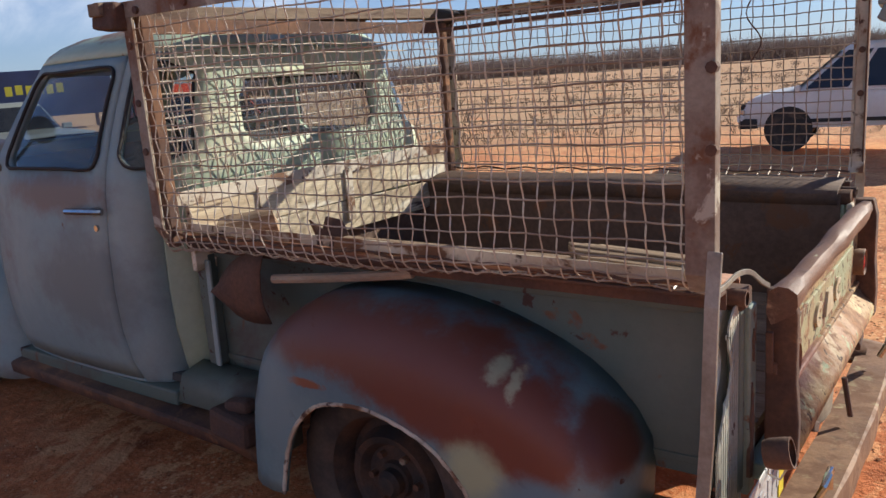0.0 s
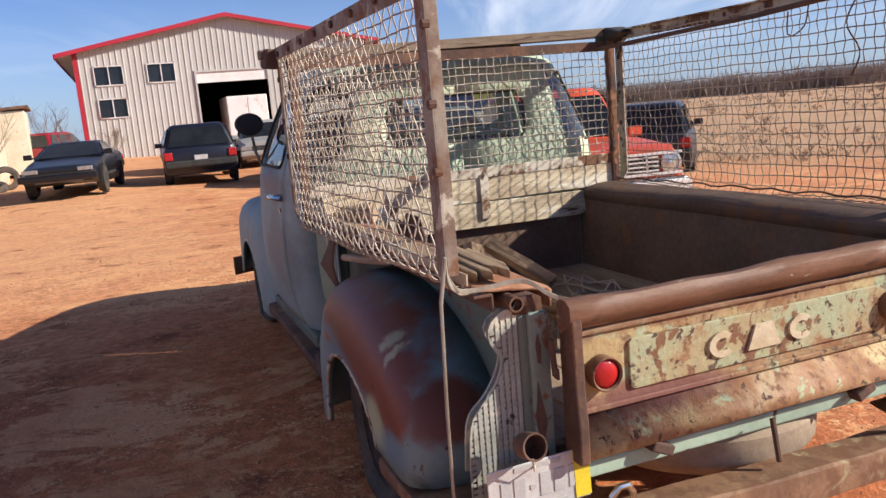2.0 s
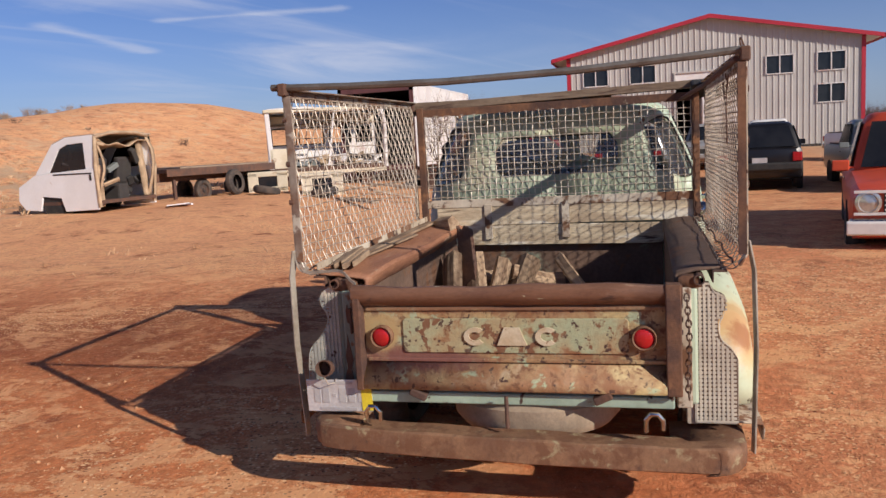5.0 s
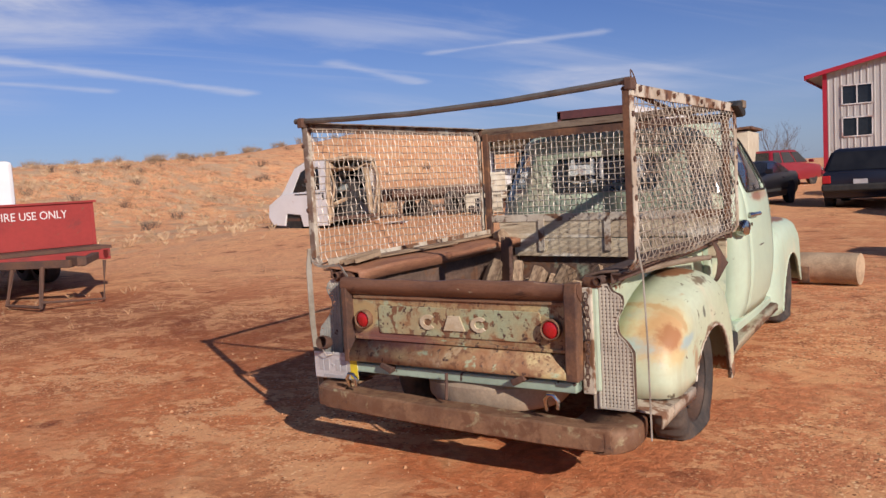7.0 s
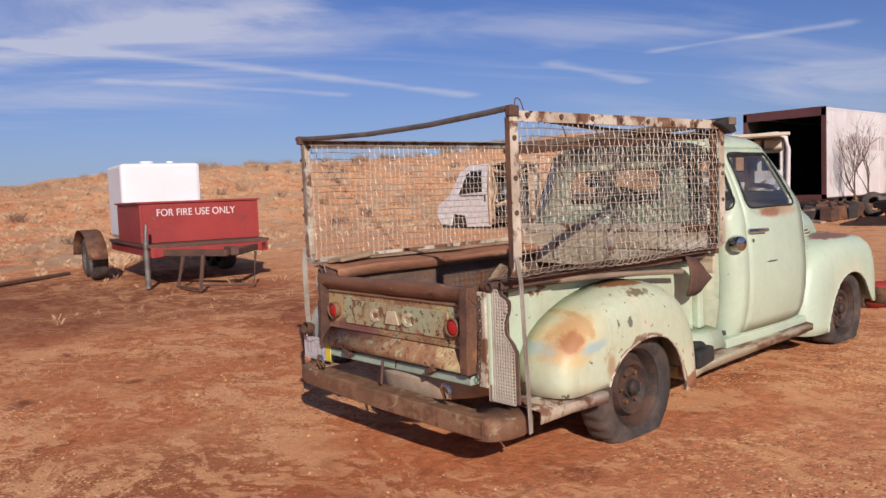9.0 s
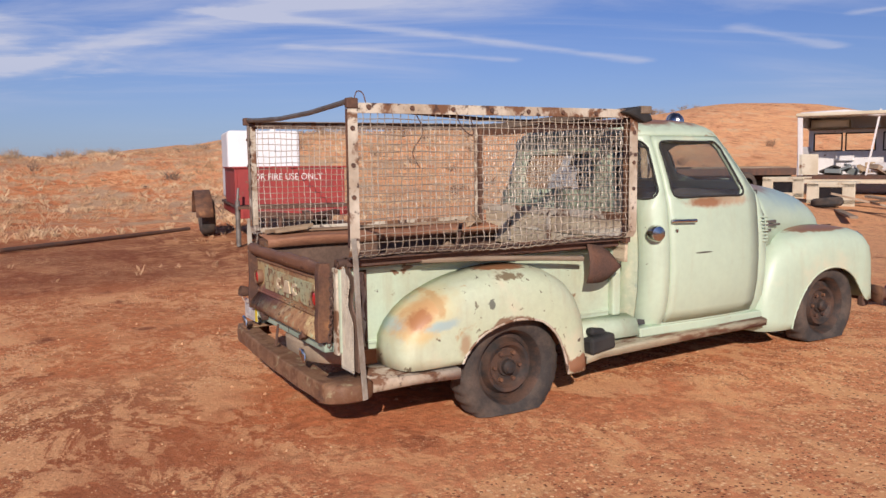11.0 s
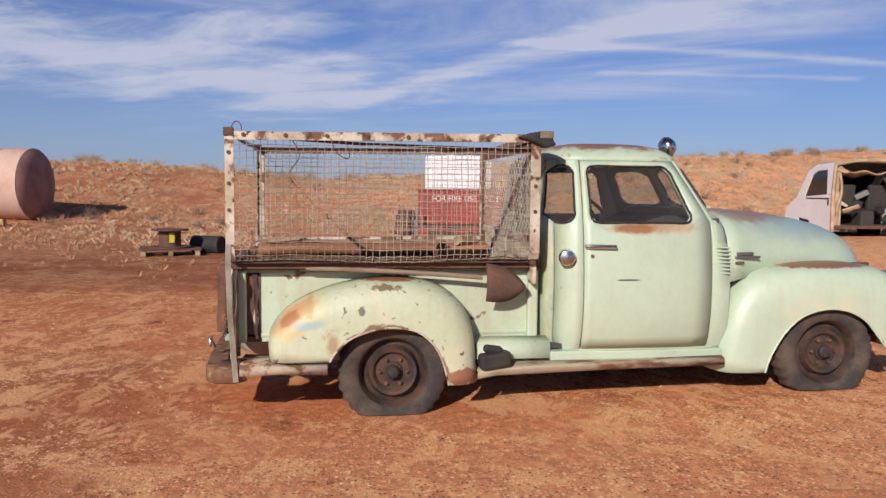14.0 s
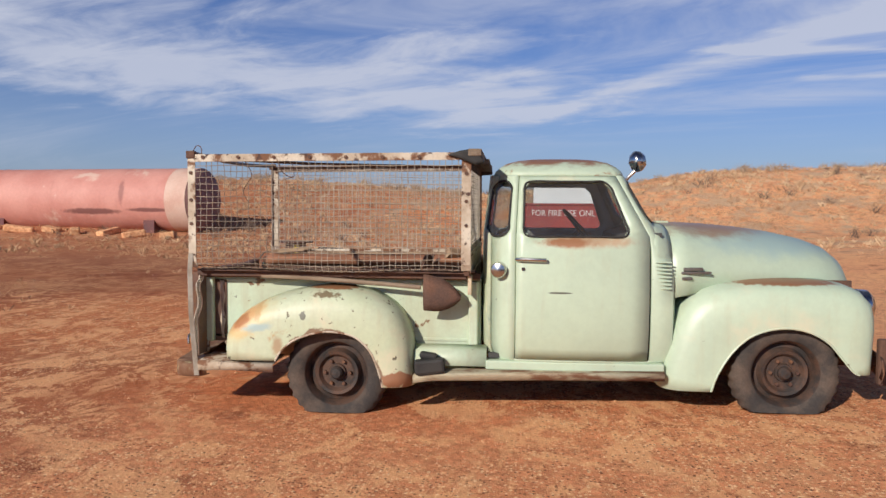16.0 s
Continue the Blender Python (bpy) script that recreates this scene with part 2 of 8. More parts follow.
M["mint_left"] = surface("shade_toned_mint_paint", LEFT, LEFT2, 1.8, 0.6, bump=0.06, bump_scale=9, grain=0.05,
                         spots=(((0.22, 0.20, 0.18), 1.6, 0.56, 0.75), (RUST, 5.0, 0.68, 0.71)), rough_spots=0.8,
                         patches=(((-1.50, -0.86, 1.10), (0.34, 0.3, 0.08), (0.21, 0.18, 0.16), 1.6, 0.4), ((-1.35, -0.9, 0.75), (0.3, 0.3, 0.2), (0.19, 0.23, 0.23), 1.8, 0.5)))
# Chipped paint of the left bed and sill, darkened further for its shade.
M["worn_left"] = surface("shade_toned_chipped_mint_paint", (0.10, 0.145, 0.125), (0.13, 0.155, 0.13), 2.0, 0.6, bump=0.12, bump_scale=14, grain=0.06,
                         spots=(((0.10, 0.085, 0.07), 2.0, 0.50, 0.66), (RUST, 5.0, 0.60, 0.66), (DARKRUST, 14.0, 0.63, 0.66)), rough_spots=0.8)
M["cab_back"] = surface("blotchy_green_cab_back", (0.40, 0.46, 0.31), (0.33, 0.40, 0.30), 2.2, 0.55, bump=0.08, bump_scale=12, grain=0.06, spots=((CREAM, 2.6, 0.50, 0.66), ((0.22, 0.29, 0.24), 3.2, 0.56, 0.68), (RUST, 6.0, 0.66, 0.70)), rough_spots=0.75)
M["roll_rust"] = surface("rubbed_brown_rust", (0.19, 0.094, 0.054), (0.12, 0.058, 0.036), 4.0, 0.6, bump=0.25, bump_scale=32, grain=0.15, squash=(2, 0.7, 2), spots=(((0.40, 0.27, 0.18), 5.0, 0.58, 0.70), (DARKRUST, 7.0, 0.60, 0.70), ((0.45, 0.42, 0.28), 12.0, 0.66, 0.70)), rough_spots=0.8)
M["bumper"] = surface("mottled_rusty_bumper", (0.26, 0.145, 0.078), (0.17, 0.088, 0.05), 5.0, 0.7, 0.1, bump=0.25, bump_scale=35, grain=0.15,
                      spots=((RUST, 12.0, 0.47, 0.60), ((0.38, 0.33, 0.19), 14.0, 0.57, 0.72), (DARKRUST, 11.0, 0.58, 0.76)), rough_spots=0.85)
M["rfender_r"] = surface("right_rear_fender_paint", (0.54, 0.60, 0.43), (0.50, 0.56, 0.38), 2.0, 0.48, bump=0.08, bump_scale=11, grain=0.05,
                         spots=((CREAM, 2.2, 0.50, 0.70), ((0.46, 0.30, 0.14), 5.0, 0.62, 0.72), ((0.15, 0.13, 0.085), 17.0, 0.63, 0.65)), rough_spots=0.7, streaks=0.30,
                         rings=(((0.06, 0.215), 0.345, 0.03, (0.24, 0.16, 0.10), 0.12),),
                         patches=(((0.60, 0.9, 0.63), (0.19, 0.3, 0.11), (0.60, 0.55, 0.31), 1.6, 0.5, -35),
                                  ((0.66, 0.9, 0.715), (0.13, 0.3, 0.032), (0.36, 0.48, 0.45), 1.6, 0.5, -22),
                                  ((0.74, 0.9, 0.60), (0.045, 0.3, 0.075), (0.38, 0.49, 0.46), 1.6, 0.5),
                                  ((0.54, 0.9, 0.578), (0.11, 0.3, 0.026), (0.38, 0.49, 0.46), 1.8, 0.5, -8),
                                  ((0.66, 0.9, 0.54), (0.09, 0.3, 0.03), (0.60, 0.48, 0.24), 2.0, 0.5),
                                  ((0.62, 0.9, 0.635), (0.125, 0.3, 0.048), (0.56, 0.35, 0.16), 1.8, 0.45, -38),
                                  ((0.635, 0.9, 0.622), (0.062, 0.3, 0.032), (0.40, 0.19, 0.08), 2.2, 0.4, -38),
                                  ((0.525, 0.9, 0.70), (0.022, 0.3, 0.085), (0.52, 0.36, 0.17), 2.6, 0.4),
                                  ((0.075, 0.9, 0.80), (0.09, 0.3, 0.018), (0.20, 0.16, 0.09), 3.4, 0.3),
                                  ((0.39, 0.9, 0.46), (0.035, 0.3, 0.06), (0.40, 0.30, 0.18), 1.8, 0.5),
                                  ((0.22, 0.95, 0.665), (0.020, 0.3, 0.026), (0.16, 0.17, 0.13), 3.2), ((-0.42, 0.95, 0.25), (0.12, 0.3, 0.045), (0.30, 0.15, 0.08), 2.6),
                                  ((0.05, 0.8, 0.845), (0.22, 0.25, 0.016), RUST2, 1.6)))
# Base darkened for the shaded side, under the fender's rust, blue and cream wear.
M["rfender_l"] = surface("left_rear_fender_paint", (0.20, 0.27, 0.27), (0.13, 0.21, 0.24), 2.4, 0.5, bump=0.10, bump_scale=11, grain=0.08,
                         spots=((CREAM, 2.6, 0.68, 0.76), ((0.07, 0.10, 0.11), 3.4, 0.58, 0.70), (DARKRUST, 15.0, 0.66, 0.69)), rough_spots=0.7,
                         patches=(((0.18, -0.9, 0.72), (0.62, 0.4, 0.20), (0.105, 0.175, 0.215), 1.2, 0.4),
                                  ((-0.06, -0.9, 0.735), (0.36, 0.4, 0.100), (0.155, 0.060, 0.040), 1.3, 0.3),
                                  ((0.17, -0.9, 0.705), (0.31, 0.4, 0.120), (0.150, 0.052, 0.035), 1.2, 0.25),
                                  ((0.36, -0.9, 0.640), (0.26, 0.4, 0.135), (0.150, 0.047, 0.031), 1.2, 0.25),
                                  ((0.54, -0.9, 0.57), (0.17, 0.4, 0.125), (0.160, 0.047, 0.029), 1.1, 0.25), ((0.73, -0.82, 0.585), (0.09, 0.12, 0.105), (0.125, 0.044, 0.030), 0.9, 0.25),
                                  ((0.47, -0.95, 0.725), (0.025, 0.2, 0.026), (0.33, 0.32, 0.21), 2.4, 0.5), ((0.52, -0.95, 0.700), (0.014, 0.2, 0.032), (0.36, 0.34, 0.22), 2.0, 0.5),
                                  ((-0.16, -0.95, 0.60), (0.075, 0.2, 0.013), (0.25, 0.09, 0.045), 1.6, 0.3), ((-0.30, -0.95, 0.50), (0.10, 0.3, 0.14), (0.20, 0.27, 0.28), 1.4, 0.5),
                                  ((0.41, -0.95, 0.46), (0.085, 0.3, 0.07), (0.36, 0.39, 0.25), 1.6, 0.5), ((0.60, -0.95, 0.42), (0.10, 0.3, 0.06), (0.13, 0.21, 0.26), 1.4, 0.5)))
M["gate"] = surface("rusted_tailgate", (0.46, 0.37, 0.18), (0.30, 0.16, 0.078), 4.0, 0.65, bump=0.4, bump_scale=30, grain=0.16,
                    spots=((CREAM, 3.0, 0.56, 0.70), ((0.24, 0.12, 0.06), 3.6, 0.53, 0.66), (RUST2, 9.0, 0.50, 0.66), ((0.36, 0.42, 0.27), 8.0, 0.57, 0.62), (RUST, 24.0, 0.53, 0.64), (DARKRUST, 30.0, 0.60, 0.64)), rough_spots=0.85, streaks=0.35,
                    patches=(((1.07, -0.36, 0.62), (0.3, 0.24, 0.045), (0.20, 0.085, 0.065), 2.0, 0.5),
                             ((1.07, -0.52, 0.72), (0.3, 0.08, 0.08), (0.42, 0.30, 0.14), 1.0),
                             ((1.04, 0.05, 0.845), (0.3, 0.75, 0.035), (0.20, 0.10, 0.055), 1.2, 0.5)))
M["gate_field"] = surface("flaking_green_field", (0.35, 0.40, 0.25), (0.38, 0.30, 0.16), 5.0, 0.65, bump=0.4, bump_scale=30, grain=0.12,
                          spots=((RUST2, 7.0, 0.55, 0.66), ((0.19, 0.09, 0.045), 17.0, 0.54, 0.58), (DARKRUST, 30.0, 0.58, 0.62)), rough_spots=0.85, streaks=0.3)
M["sillboard"] = surface("rusted_running_board", (0.44, 0.43, 0.31), (0.36, 0.30, 0.20), 3.0, 0.75, bump=0.2, bump_scale=25, grain=0.12, squash=(0.5, 2, 2), spots=((RUST, 5.0, 0.47, 0.60), (MINT, 3.0, 0.60, 0.68), (DARKRUST, 9.0, 0.60, 0.68)), rough_spots=0.8)
M["rust"] = surface("dark_rust", RUST, DARKRUST, 5.0, 0.85, bump=0.3, bump_scale=45, grain=0.2,
                    spots=((RUST2, 7.0, 0.56, 0.68), ((0.30, 0.25, 0.18), 5.0, 0.66, 0.72)))
M["rail_rust"] = surface("red_brown_rusty_board", (0.36, 0.17, 0.090), (0.25, 0.11, 0.060), 3.0, 0.75, bump=0.3, bump_scale=25, grain=0.18, squash=(0.7, 3, 3),
                         spots=(((0.46, 0.36, 0.26), 3.0, 0.60, 0.70), (DARKRUST, 6.0, 0.60, 0.68)))
M["inner_rust"] = surface("rusty_bed_lining", (0.16, 0.10, 0.07), (0.11, 0.07, 0.05), 3.0, 0.85, bump=0.3, bump_scale=30, grain=0.2, spots=((RUST, 6.0, 0.55, 0.62), ((0.26, 0.30, 0.22), 2.2, 0.62, 0.70)))
M["rust_dark"] = surface("brown_black_rust", (0.085, 0.05, 0.038), (0.13, 0.065, 0.04), 5.0, 0.85, bump=0.3, bump_scale=45, grain=0.2)
M["white_rust"] = surface("chipped_white_paint", (0.60, 0.54, 0.43), (0.40, 0.32, 0.23), 4.0, 0.65, bump=0.2, bump_scale=30, grain=0.08,
                          spots=((RUST, 7.0, 0.49, 0.58), (DARKRUST, 15.0, 0.56, 0.64)), rough_spots=0.85)
M["frame_left"] = surface("weathered_grey_frame", (0.30, 0.26, 0.21), (0.17, 0.11, 0.08), 5.0, 0.75, bump=0.25, bump_scale=30, grain=0.15, spots=((RUST, 9.0, 0.50, 0.60), ((0.46, 0.42, 0.34), 12.0, 0.58, 0.64)), rough_spots=0.85)
M["wire"] = surface("galvanised_rusting_wire", (0.62, 0.56, 0.47), (0.42, 0.36, 0.28), 3.0, 0.45, 0.15, bump=0, grain=0.1)
M["wire_cross"] = surface("brown_rusting_wire", (0.50, 0.42, 0.33), (0.30, 0.22, 0.16), 3.0, 0.55, 0.15, bump=0, grain=0.1)
M["wire_r"] = surface("rusting_wire", (0.48, 0.42, 0.33), (0.30, 0.24, 0.18), 3.0, 0.55, 0.25, bump=0, grain=0.1)
M["perforated"] = surface("perforated_white_metal", (0.62, 0.58, 0.47), (0.45, 0.40, 0.32), 5.0, 0.55, 0.1, bump=0.1, grain=0.08)
M["wood"] = surface("weathered_board", (0.60, 0.51, 0.35), (0.42, 0.33, 0.22), 3.0, 0.9, bump=0.4, bump_scale=12, grain=0.18, squash=(6, 0.8, 6),
                    spots=((DARKRUST, 3.0, 0.62, 0.70), ((0.74, 0.68, 0.54), 2.4, 0.54, 0.64), (DARKRUST, 8.0, 0.66, 0.70)), by_object=0.10)
M["timber_dark"] = surface("dark_weathered_timber", (0.24, 0.185, 0.13), (0.15, 0.105, 0.07), 3.0, 0.9, bump=0.4, bump_scale=12, grain=0.18, squash=(6, 0.8, 6), spots=((DARKRUST, 3.0, 0.56, 0.68), ((0.40, 0.35, 0.27), 2.6, 0.62, 0.75)))
# The left corner's white perforated metal, greyed for the shade it stands in.
M["perforated_shaded"] = surface("perforated_shaded_metal", (0.36, 0.38, 0.34), (0.26, 0.27, 0.24), 5.0, 0.55, 0.1, bump=0.15, grain=0.1, spots=((DARKRUST, 14.0, 0.62, 0.66), ((0.58, 0.55, 0.45), 6.0, 0.56, 0.66)), rough_spots=0.8)
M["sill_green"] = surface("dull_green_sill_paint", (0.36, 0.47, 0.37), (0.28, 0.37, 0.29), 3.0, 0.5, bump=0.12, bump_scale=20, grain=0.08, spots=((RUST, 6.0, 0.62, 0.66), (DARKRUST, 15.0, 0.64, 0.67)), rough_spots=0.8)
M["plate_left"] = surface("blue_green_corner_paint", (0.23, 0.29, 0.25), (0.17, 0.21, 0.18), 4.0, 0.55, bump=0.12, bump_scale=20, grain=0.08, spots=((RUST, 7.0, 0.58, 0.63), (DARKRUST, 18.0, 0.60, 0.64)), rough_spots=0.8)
M["wood_x"] = surface("weathered_timber", (0.36, 0.28, 0.20), (0.25, 0.18, 0.12), 3.0, 0.9, bump=0.4, bump_scale=12, grain=0.18, squash=(0.8, 6, 6),
                      by_object=0.25)
M["log"] = surface("split_firewood", (0.38, 0.275, 0.175), (0.18, 0.115, 0.07), 5.0, 0.95, bump=0.5, bump_scale=10, grain=0.2, squash=(0.6, 5, 5),
                   by_object=0.3)
M["tyre"] = surface("dusty_tyre_rubber", (0.038, 0.034, 0.032), (0.10, 0.075, 0.058), 5.0, 0.9, bump=0.2, bump_scale=30, grain=0.15)
M["tyre_pale"] = surface("sun_bleached_tyre", (0.38, 0.30, 0.21), (0.26, 0.20, 0.14), 5.0, 0.95, bump=0.2, bump_scale=30, grain=0.12)
M["rim"] = surface("black_rusted_rim", (0.035, 0.03, 0.028), (0.10, 0.055, 0.036), 8.0, 0.7, 0.2, bump=0.2, grain=0.2)
M["chrome"] = surface("dull_chrome", (0.62, 0.62, 0.60), (0.45, 0.43, 0.40), 12.0, 0.18, 1.0, bump=0.02, grain=0.05)
M["strap"] = surface("pale_weathered_strap", (0.40, 0.37, 0.31), (0.26, 0.22, 0.17), 6.0, 0.6, 0.2, bump=0.1, grain=0.12)
M["steel"] = surface("grey_steel_pipe", (0.22, 0.21, 0.19), (0.15, 0.13, 0.11), 6.0, 0.55, 0.5, bump=0.1, grain=0.1)
M["black"] = surface("black_rubber", (0.02, 0.02, 0.02), (0.035, 0.033, 0.03), 8.0, 0.75, bump=0.1)
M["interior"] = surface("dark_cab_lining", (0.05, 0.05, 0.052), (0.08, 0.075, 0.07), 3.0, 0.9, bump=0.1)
M["red_lens"] = surface("red_lens", (0.46, 0.018, 0.018), (0.36, 0.012, 0.014), 20.0, 0.25, bump=0.2, bump_scale=90, grain=0.05)
M["glass"] = glass("dusty_window_glass", (0.80, 0.84, 0.84), 0.13)
M["dark_glass"] = surface("tinted_car_glass", (0.012, 0.014, 0.018), (0.02, 0.022, 0.026), 2.0, 0.08, bump=0, grain=0.0)
M["yellow"] = surface("yellow_sticker", (0.75, 0.60, 0.03), (0.68, 0.52, 0.03), 8.0, 0.5, bump=0)
M["letter"] = surface("cream_raised_paint", (0.60, 0.53, 0.38), (0.48, 0.38, 0.24), 9.0, 0.6, bump=0.1, spots=((RUST2, 22.0, 0.62, 0.66),))
M["plate"] = surface("silver_plate", (0.60, 0.60, 0.60), (0.50, 0.49, 0.48), 6.0, 0.45, 0.2, bump=0.05)
M["ink"] = surface("grey_print", (0.40, 0.39, 0.39), (0.46, 0.45, 0.44), 8.0, 0.6, bump=0)


# ---------------------------------------------------------------- mesh tools
def part(name, bm, material, parent=None, label="", smooth=False, bevel=0.0, thick=0.0):
    """Links a bmesh as one mesh object under a thing or a part."""
    bmesh.ops.recalc_face_normals(bm, faces=bm.faces)
    me = bpy.data.meshes.new(name)
    bm.to_mesh(me)
    bm.free()
    ob = new(name, me)
    me.materials.append(material if not isinstance(material, str) else M[material])
    if smooth:
        me.polygons.foreach_set("use_smooth", [True] * len(me.polygons))
        me.set_sharp_from_angle(angle=radians(smooth if smooth is not True else 40))
    if thick:
        mod = ob.modifiers.new("thickness", "SOLIDIFY")
        mod.thickness, mod.offset = thick, -1
    if bevel:
        mod = ob.modifiers.new("edge", "BEVEL")
        mod.width, mod.segments, mod.limit_method = bevel, 2, "ANGLE"
    if parent is not None:
        ob.parent = parent
    if label:
        tagged(ob, label)
    return ob


def thing(name, label, category, at=None, group="", kind=""):
    """An Empty at the base of a thing, which parents its parts."""
    ob = new(name)
    ob.empty_display_size = 0.2
    if at is not None:
        ob.matrix_basis = at
    return tagged(ob, label, category, group, kind)


def B(*boxes):
    """A bmesh of boxes: (centre, size) or (centre, size, pose)."""
    bm = bmesh.new()
    for b in boxes:
        add_box(bm, *b)
    return bm


def add_box(bm, centre, size, turn=None):
    m = Matrix.Translation(centre) @ (turn or Matrix()) @ Matrix.Diagonal((*size, 1))
    return bmesh.ops.create_cube(bm, size=1, matrix=m)["verts"]


def add_cyl(bm, a, b, r, r2=None, seg=16, caps=True):
    a, b = Vector(a), Vector(b)
    m = Matrix.Translation((a + b) / 2) @ (b - a).to_track_quat("Z", "Y").to_matrix().to_4x4()
    bmesh.ops.create_cone(bm, segments=seg, cap_ends=caps, radius1=r, radius2=r if r2 is None else r2, depth=(b - a).length, matrix=m)


def C(*cyls, seg=16):
    bm = bmesh.new()
    for c in cyls:
        add_cyl(bm, *c, seg=seg)
    return bm


def add_tube(bm, points, r, seg=8, closed=False):
    """A round bar along points."""
    pts = [Vector(p) for p in points]
    n = len(pts)
    rings = []
    for k, p in enumerate(pts):
        a = pts[k - 1] if (k or closed) else p
        b = pts[(k + 1) % n] if (k < n - 1 or closed) else p
        d = (b - a).normalized()
        side = d.cross(Vector((0, 0, 1)))
        if side.length < 0.2:
            side = d.cross(Vector((0, 1, 0)))
        side.normalize()
        top = side.cross(d)
        rings.append([bm.verts.new(p + r * (math.cos(t) * side + math.sin(t) * top)) for t in (2 * math.pi * j / seg for j in range(seg))])
    for k in range(n if closed else n - 1):
        a, b = rings[k], rings[(k + 1) % n]
        for j in range(seg):
            bm.faces.new((a[j], a[(j + 1) % seg], b[(j + 1) % seg], b[j]))
    if not closed:
        bm.faces.new(rings[0][::-1])
        bm.faces.new(rings[-1])
    return bm


def T(points, r, seg=8, closed=False):
    return add_tube(bmesh.new(), points, r, seg, closed)


def loft(sections, bm=None, closed=False, caps=False):
    """A skin over rows of points."""
    bm = bm or bmesh.new()
    rows = [[bm.verts.new(p) for p in s] for s in sections]
    for a, b in zip(rows, rows[1:]):
        n = len(a)
        for j in range(n if closed else n - 1):
            quad = [a[j], a[(j + 1) % n], b[(j + 1) % n], b[j]]
            bm.faces.new(quad)
    if caps:
        bm.faces.new(rows[0][::-1])
        bm.faces.new(rows[-1])
    return bm


def prism(outline, axis, lo, hi, bm=None):
    """An outline in the plane across an axis ('x', 'y' or 'z'), given thickness from lo to hi."""
    bm = bm or bmesh.new()

    def at(p, v):
        return {"x": (v, p[0], p[1]), "y": (p[0], v, p[1]), "z": (p[0], p[1], v)}[axis]
    a = [bm.verts.new(at(p, lo)) for p in outline]
    b = [bm.verts.new(at(p, hi)) for p in outline]
    n = len(a)
    for j in range(n):
        bm.faces.new((a[j], a[(j + 1) % n], b[(j + 1) % n], b[j]))
    bm.faces.new(a[::-1])
    bm.faces.new(b)
    return bm


def lathe(profile, bm=None, seg=28, m=None):
    """Turns (radius, height) round z."""
    m = m or Matrix()
    rows = [[m @ Vector((r * math.cos(t), r * math.sin(t), h)) for t in (2 * math.pi * j / seg for j in range(seg))] for r, h in profile]
    return loft(rows, bm, closed=True)


def spline(points, n):
    """n points evenly along a smooth curve through the given ones."""
    pts = [Vector((*p, 0)[:3]) if len(p) == 2 else Vector(p) for p in points]
    dense = []
    for k in range(len(pts) - 1):
        p0, p1, p2, p3 = pts[max(k - 1, 0)], pts[k], pts[k + 1], pts[min(k + 2, len(pts) - 1)]
        for j in range(12):
            t = j / 12
            dense.append(0.5 * (2 * p1 + (p2 - p0) * t + (2 * p0 - 5 * p1 + 4 * p2 - p3) * t * t + (3 * p1 - p0 - 3 * p2 + p3) * t ** 3))
    dense.append(pts[-1])
    run = [0.0]
    for a, b in zip(dense, dense[1:]):
        run.append(run[-1] + (b - a).length)
    out = []
    for k in range(n):
        s = run[-1] * k / (n - 1)
        j = min(max(i for i, v in enumerate(run) if v <= s + 1e-9), len(dense) - 2)
        f = (s - run[j]) / max(run[j + 1] - run[j], 1e-9)
        out.append(dense[j].lerp(dense[j + 1], f))
    return out


def flip_y(bm):
    bmesh.ops.scale(bm, vec=(1, -1, 1), verts=bm.verts)
    return bm


def words(name, text, size, m, material, parent, depth=0.004, label=""):
    """Raised lettering in the built-in font, as a mesh."""
    cu = bpy.data.curves.new(name, "FONT")
    cu.body, cu.size, cu.extrude, cu.align_x, cu.align_y = text, size, depth, "CENTER", "CENTER"
    tmp = new(name + "_curve", cu)
    bpy.context.view_layer.update()
    me = bpy.data.meshes.new_from_object(tmp.evaluated_get(bpy.context.evaluated_depsgraph_get()))
    bpy.data.objects.remove(tmp)
    me.name = name
    ob = new(name, me)
    me.materials.clear()
    me.materials.append(material if not isinstance(material, str) else M[material])
    ob.parent = parent
    ob.matrix_local = m
    if label:
        tagged(ob, label)
    return ob


# ---------------------------------------------------------------- ground
def bell(v, centre, wide):
    return math.exp(-((v - centre) / wide) ** 2)


def step01(v, lo, hi):
    t = min(max((v - lo) / (hi - lo), 0.0), 1.0)
    return t * t * (3 - 2 * t)


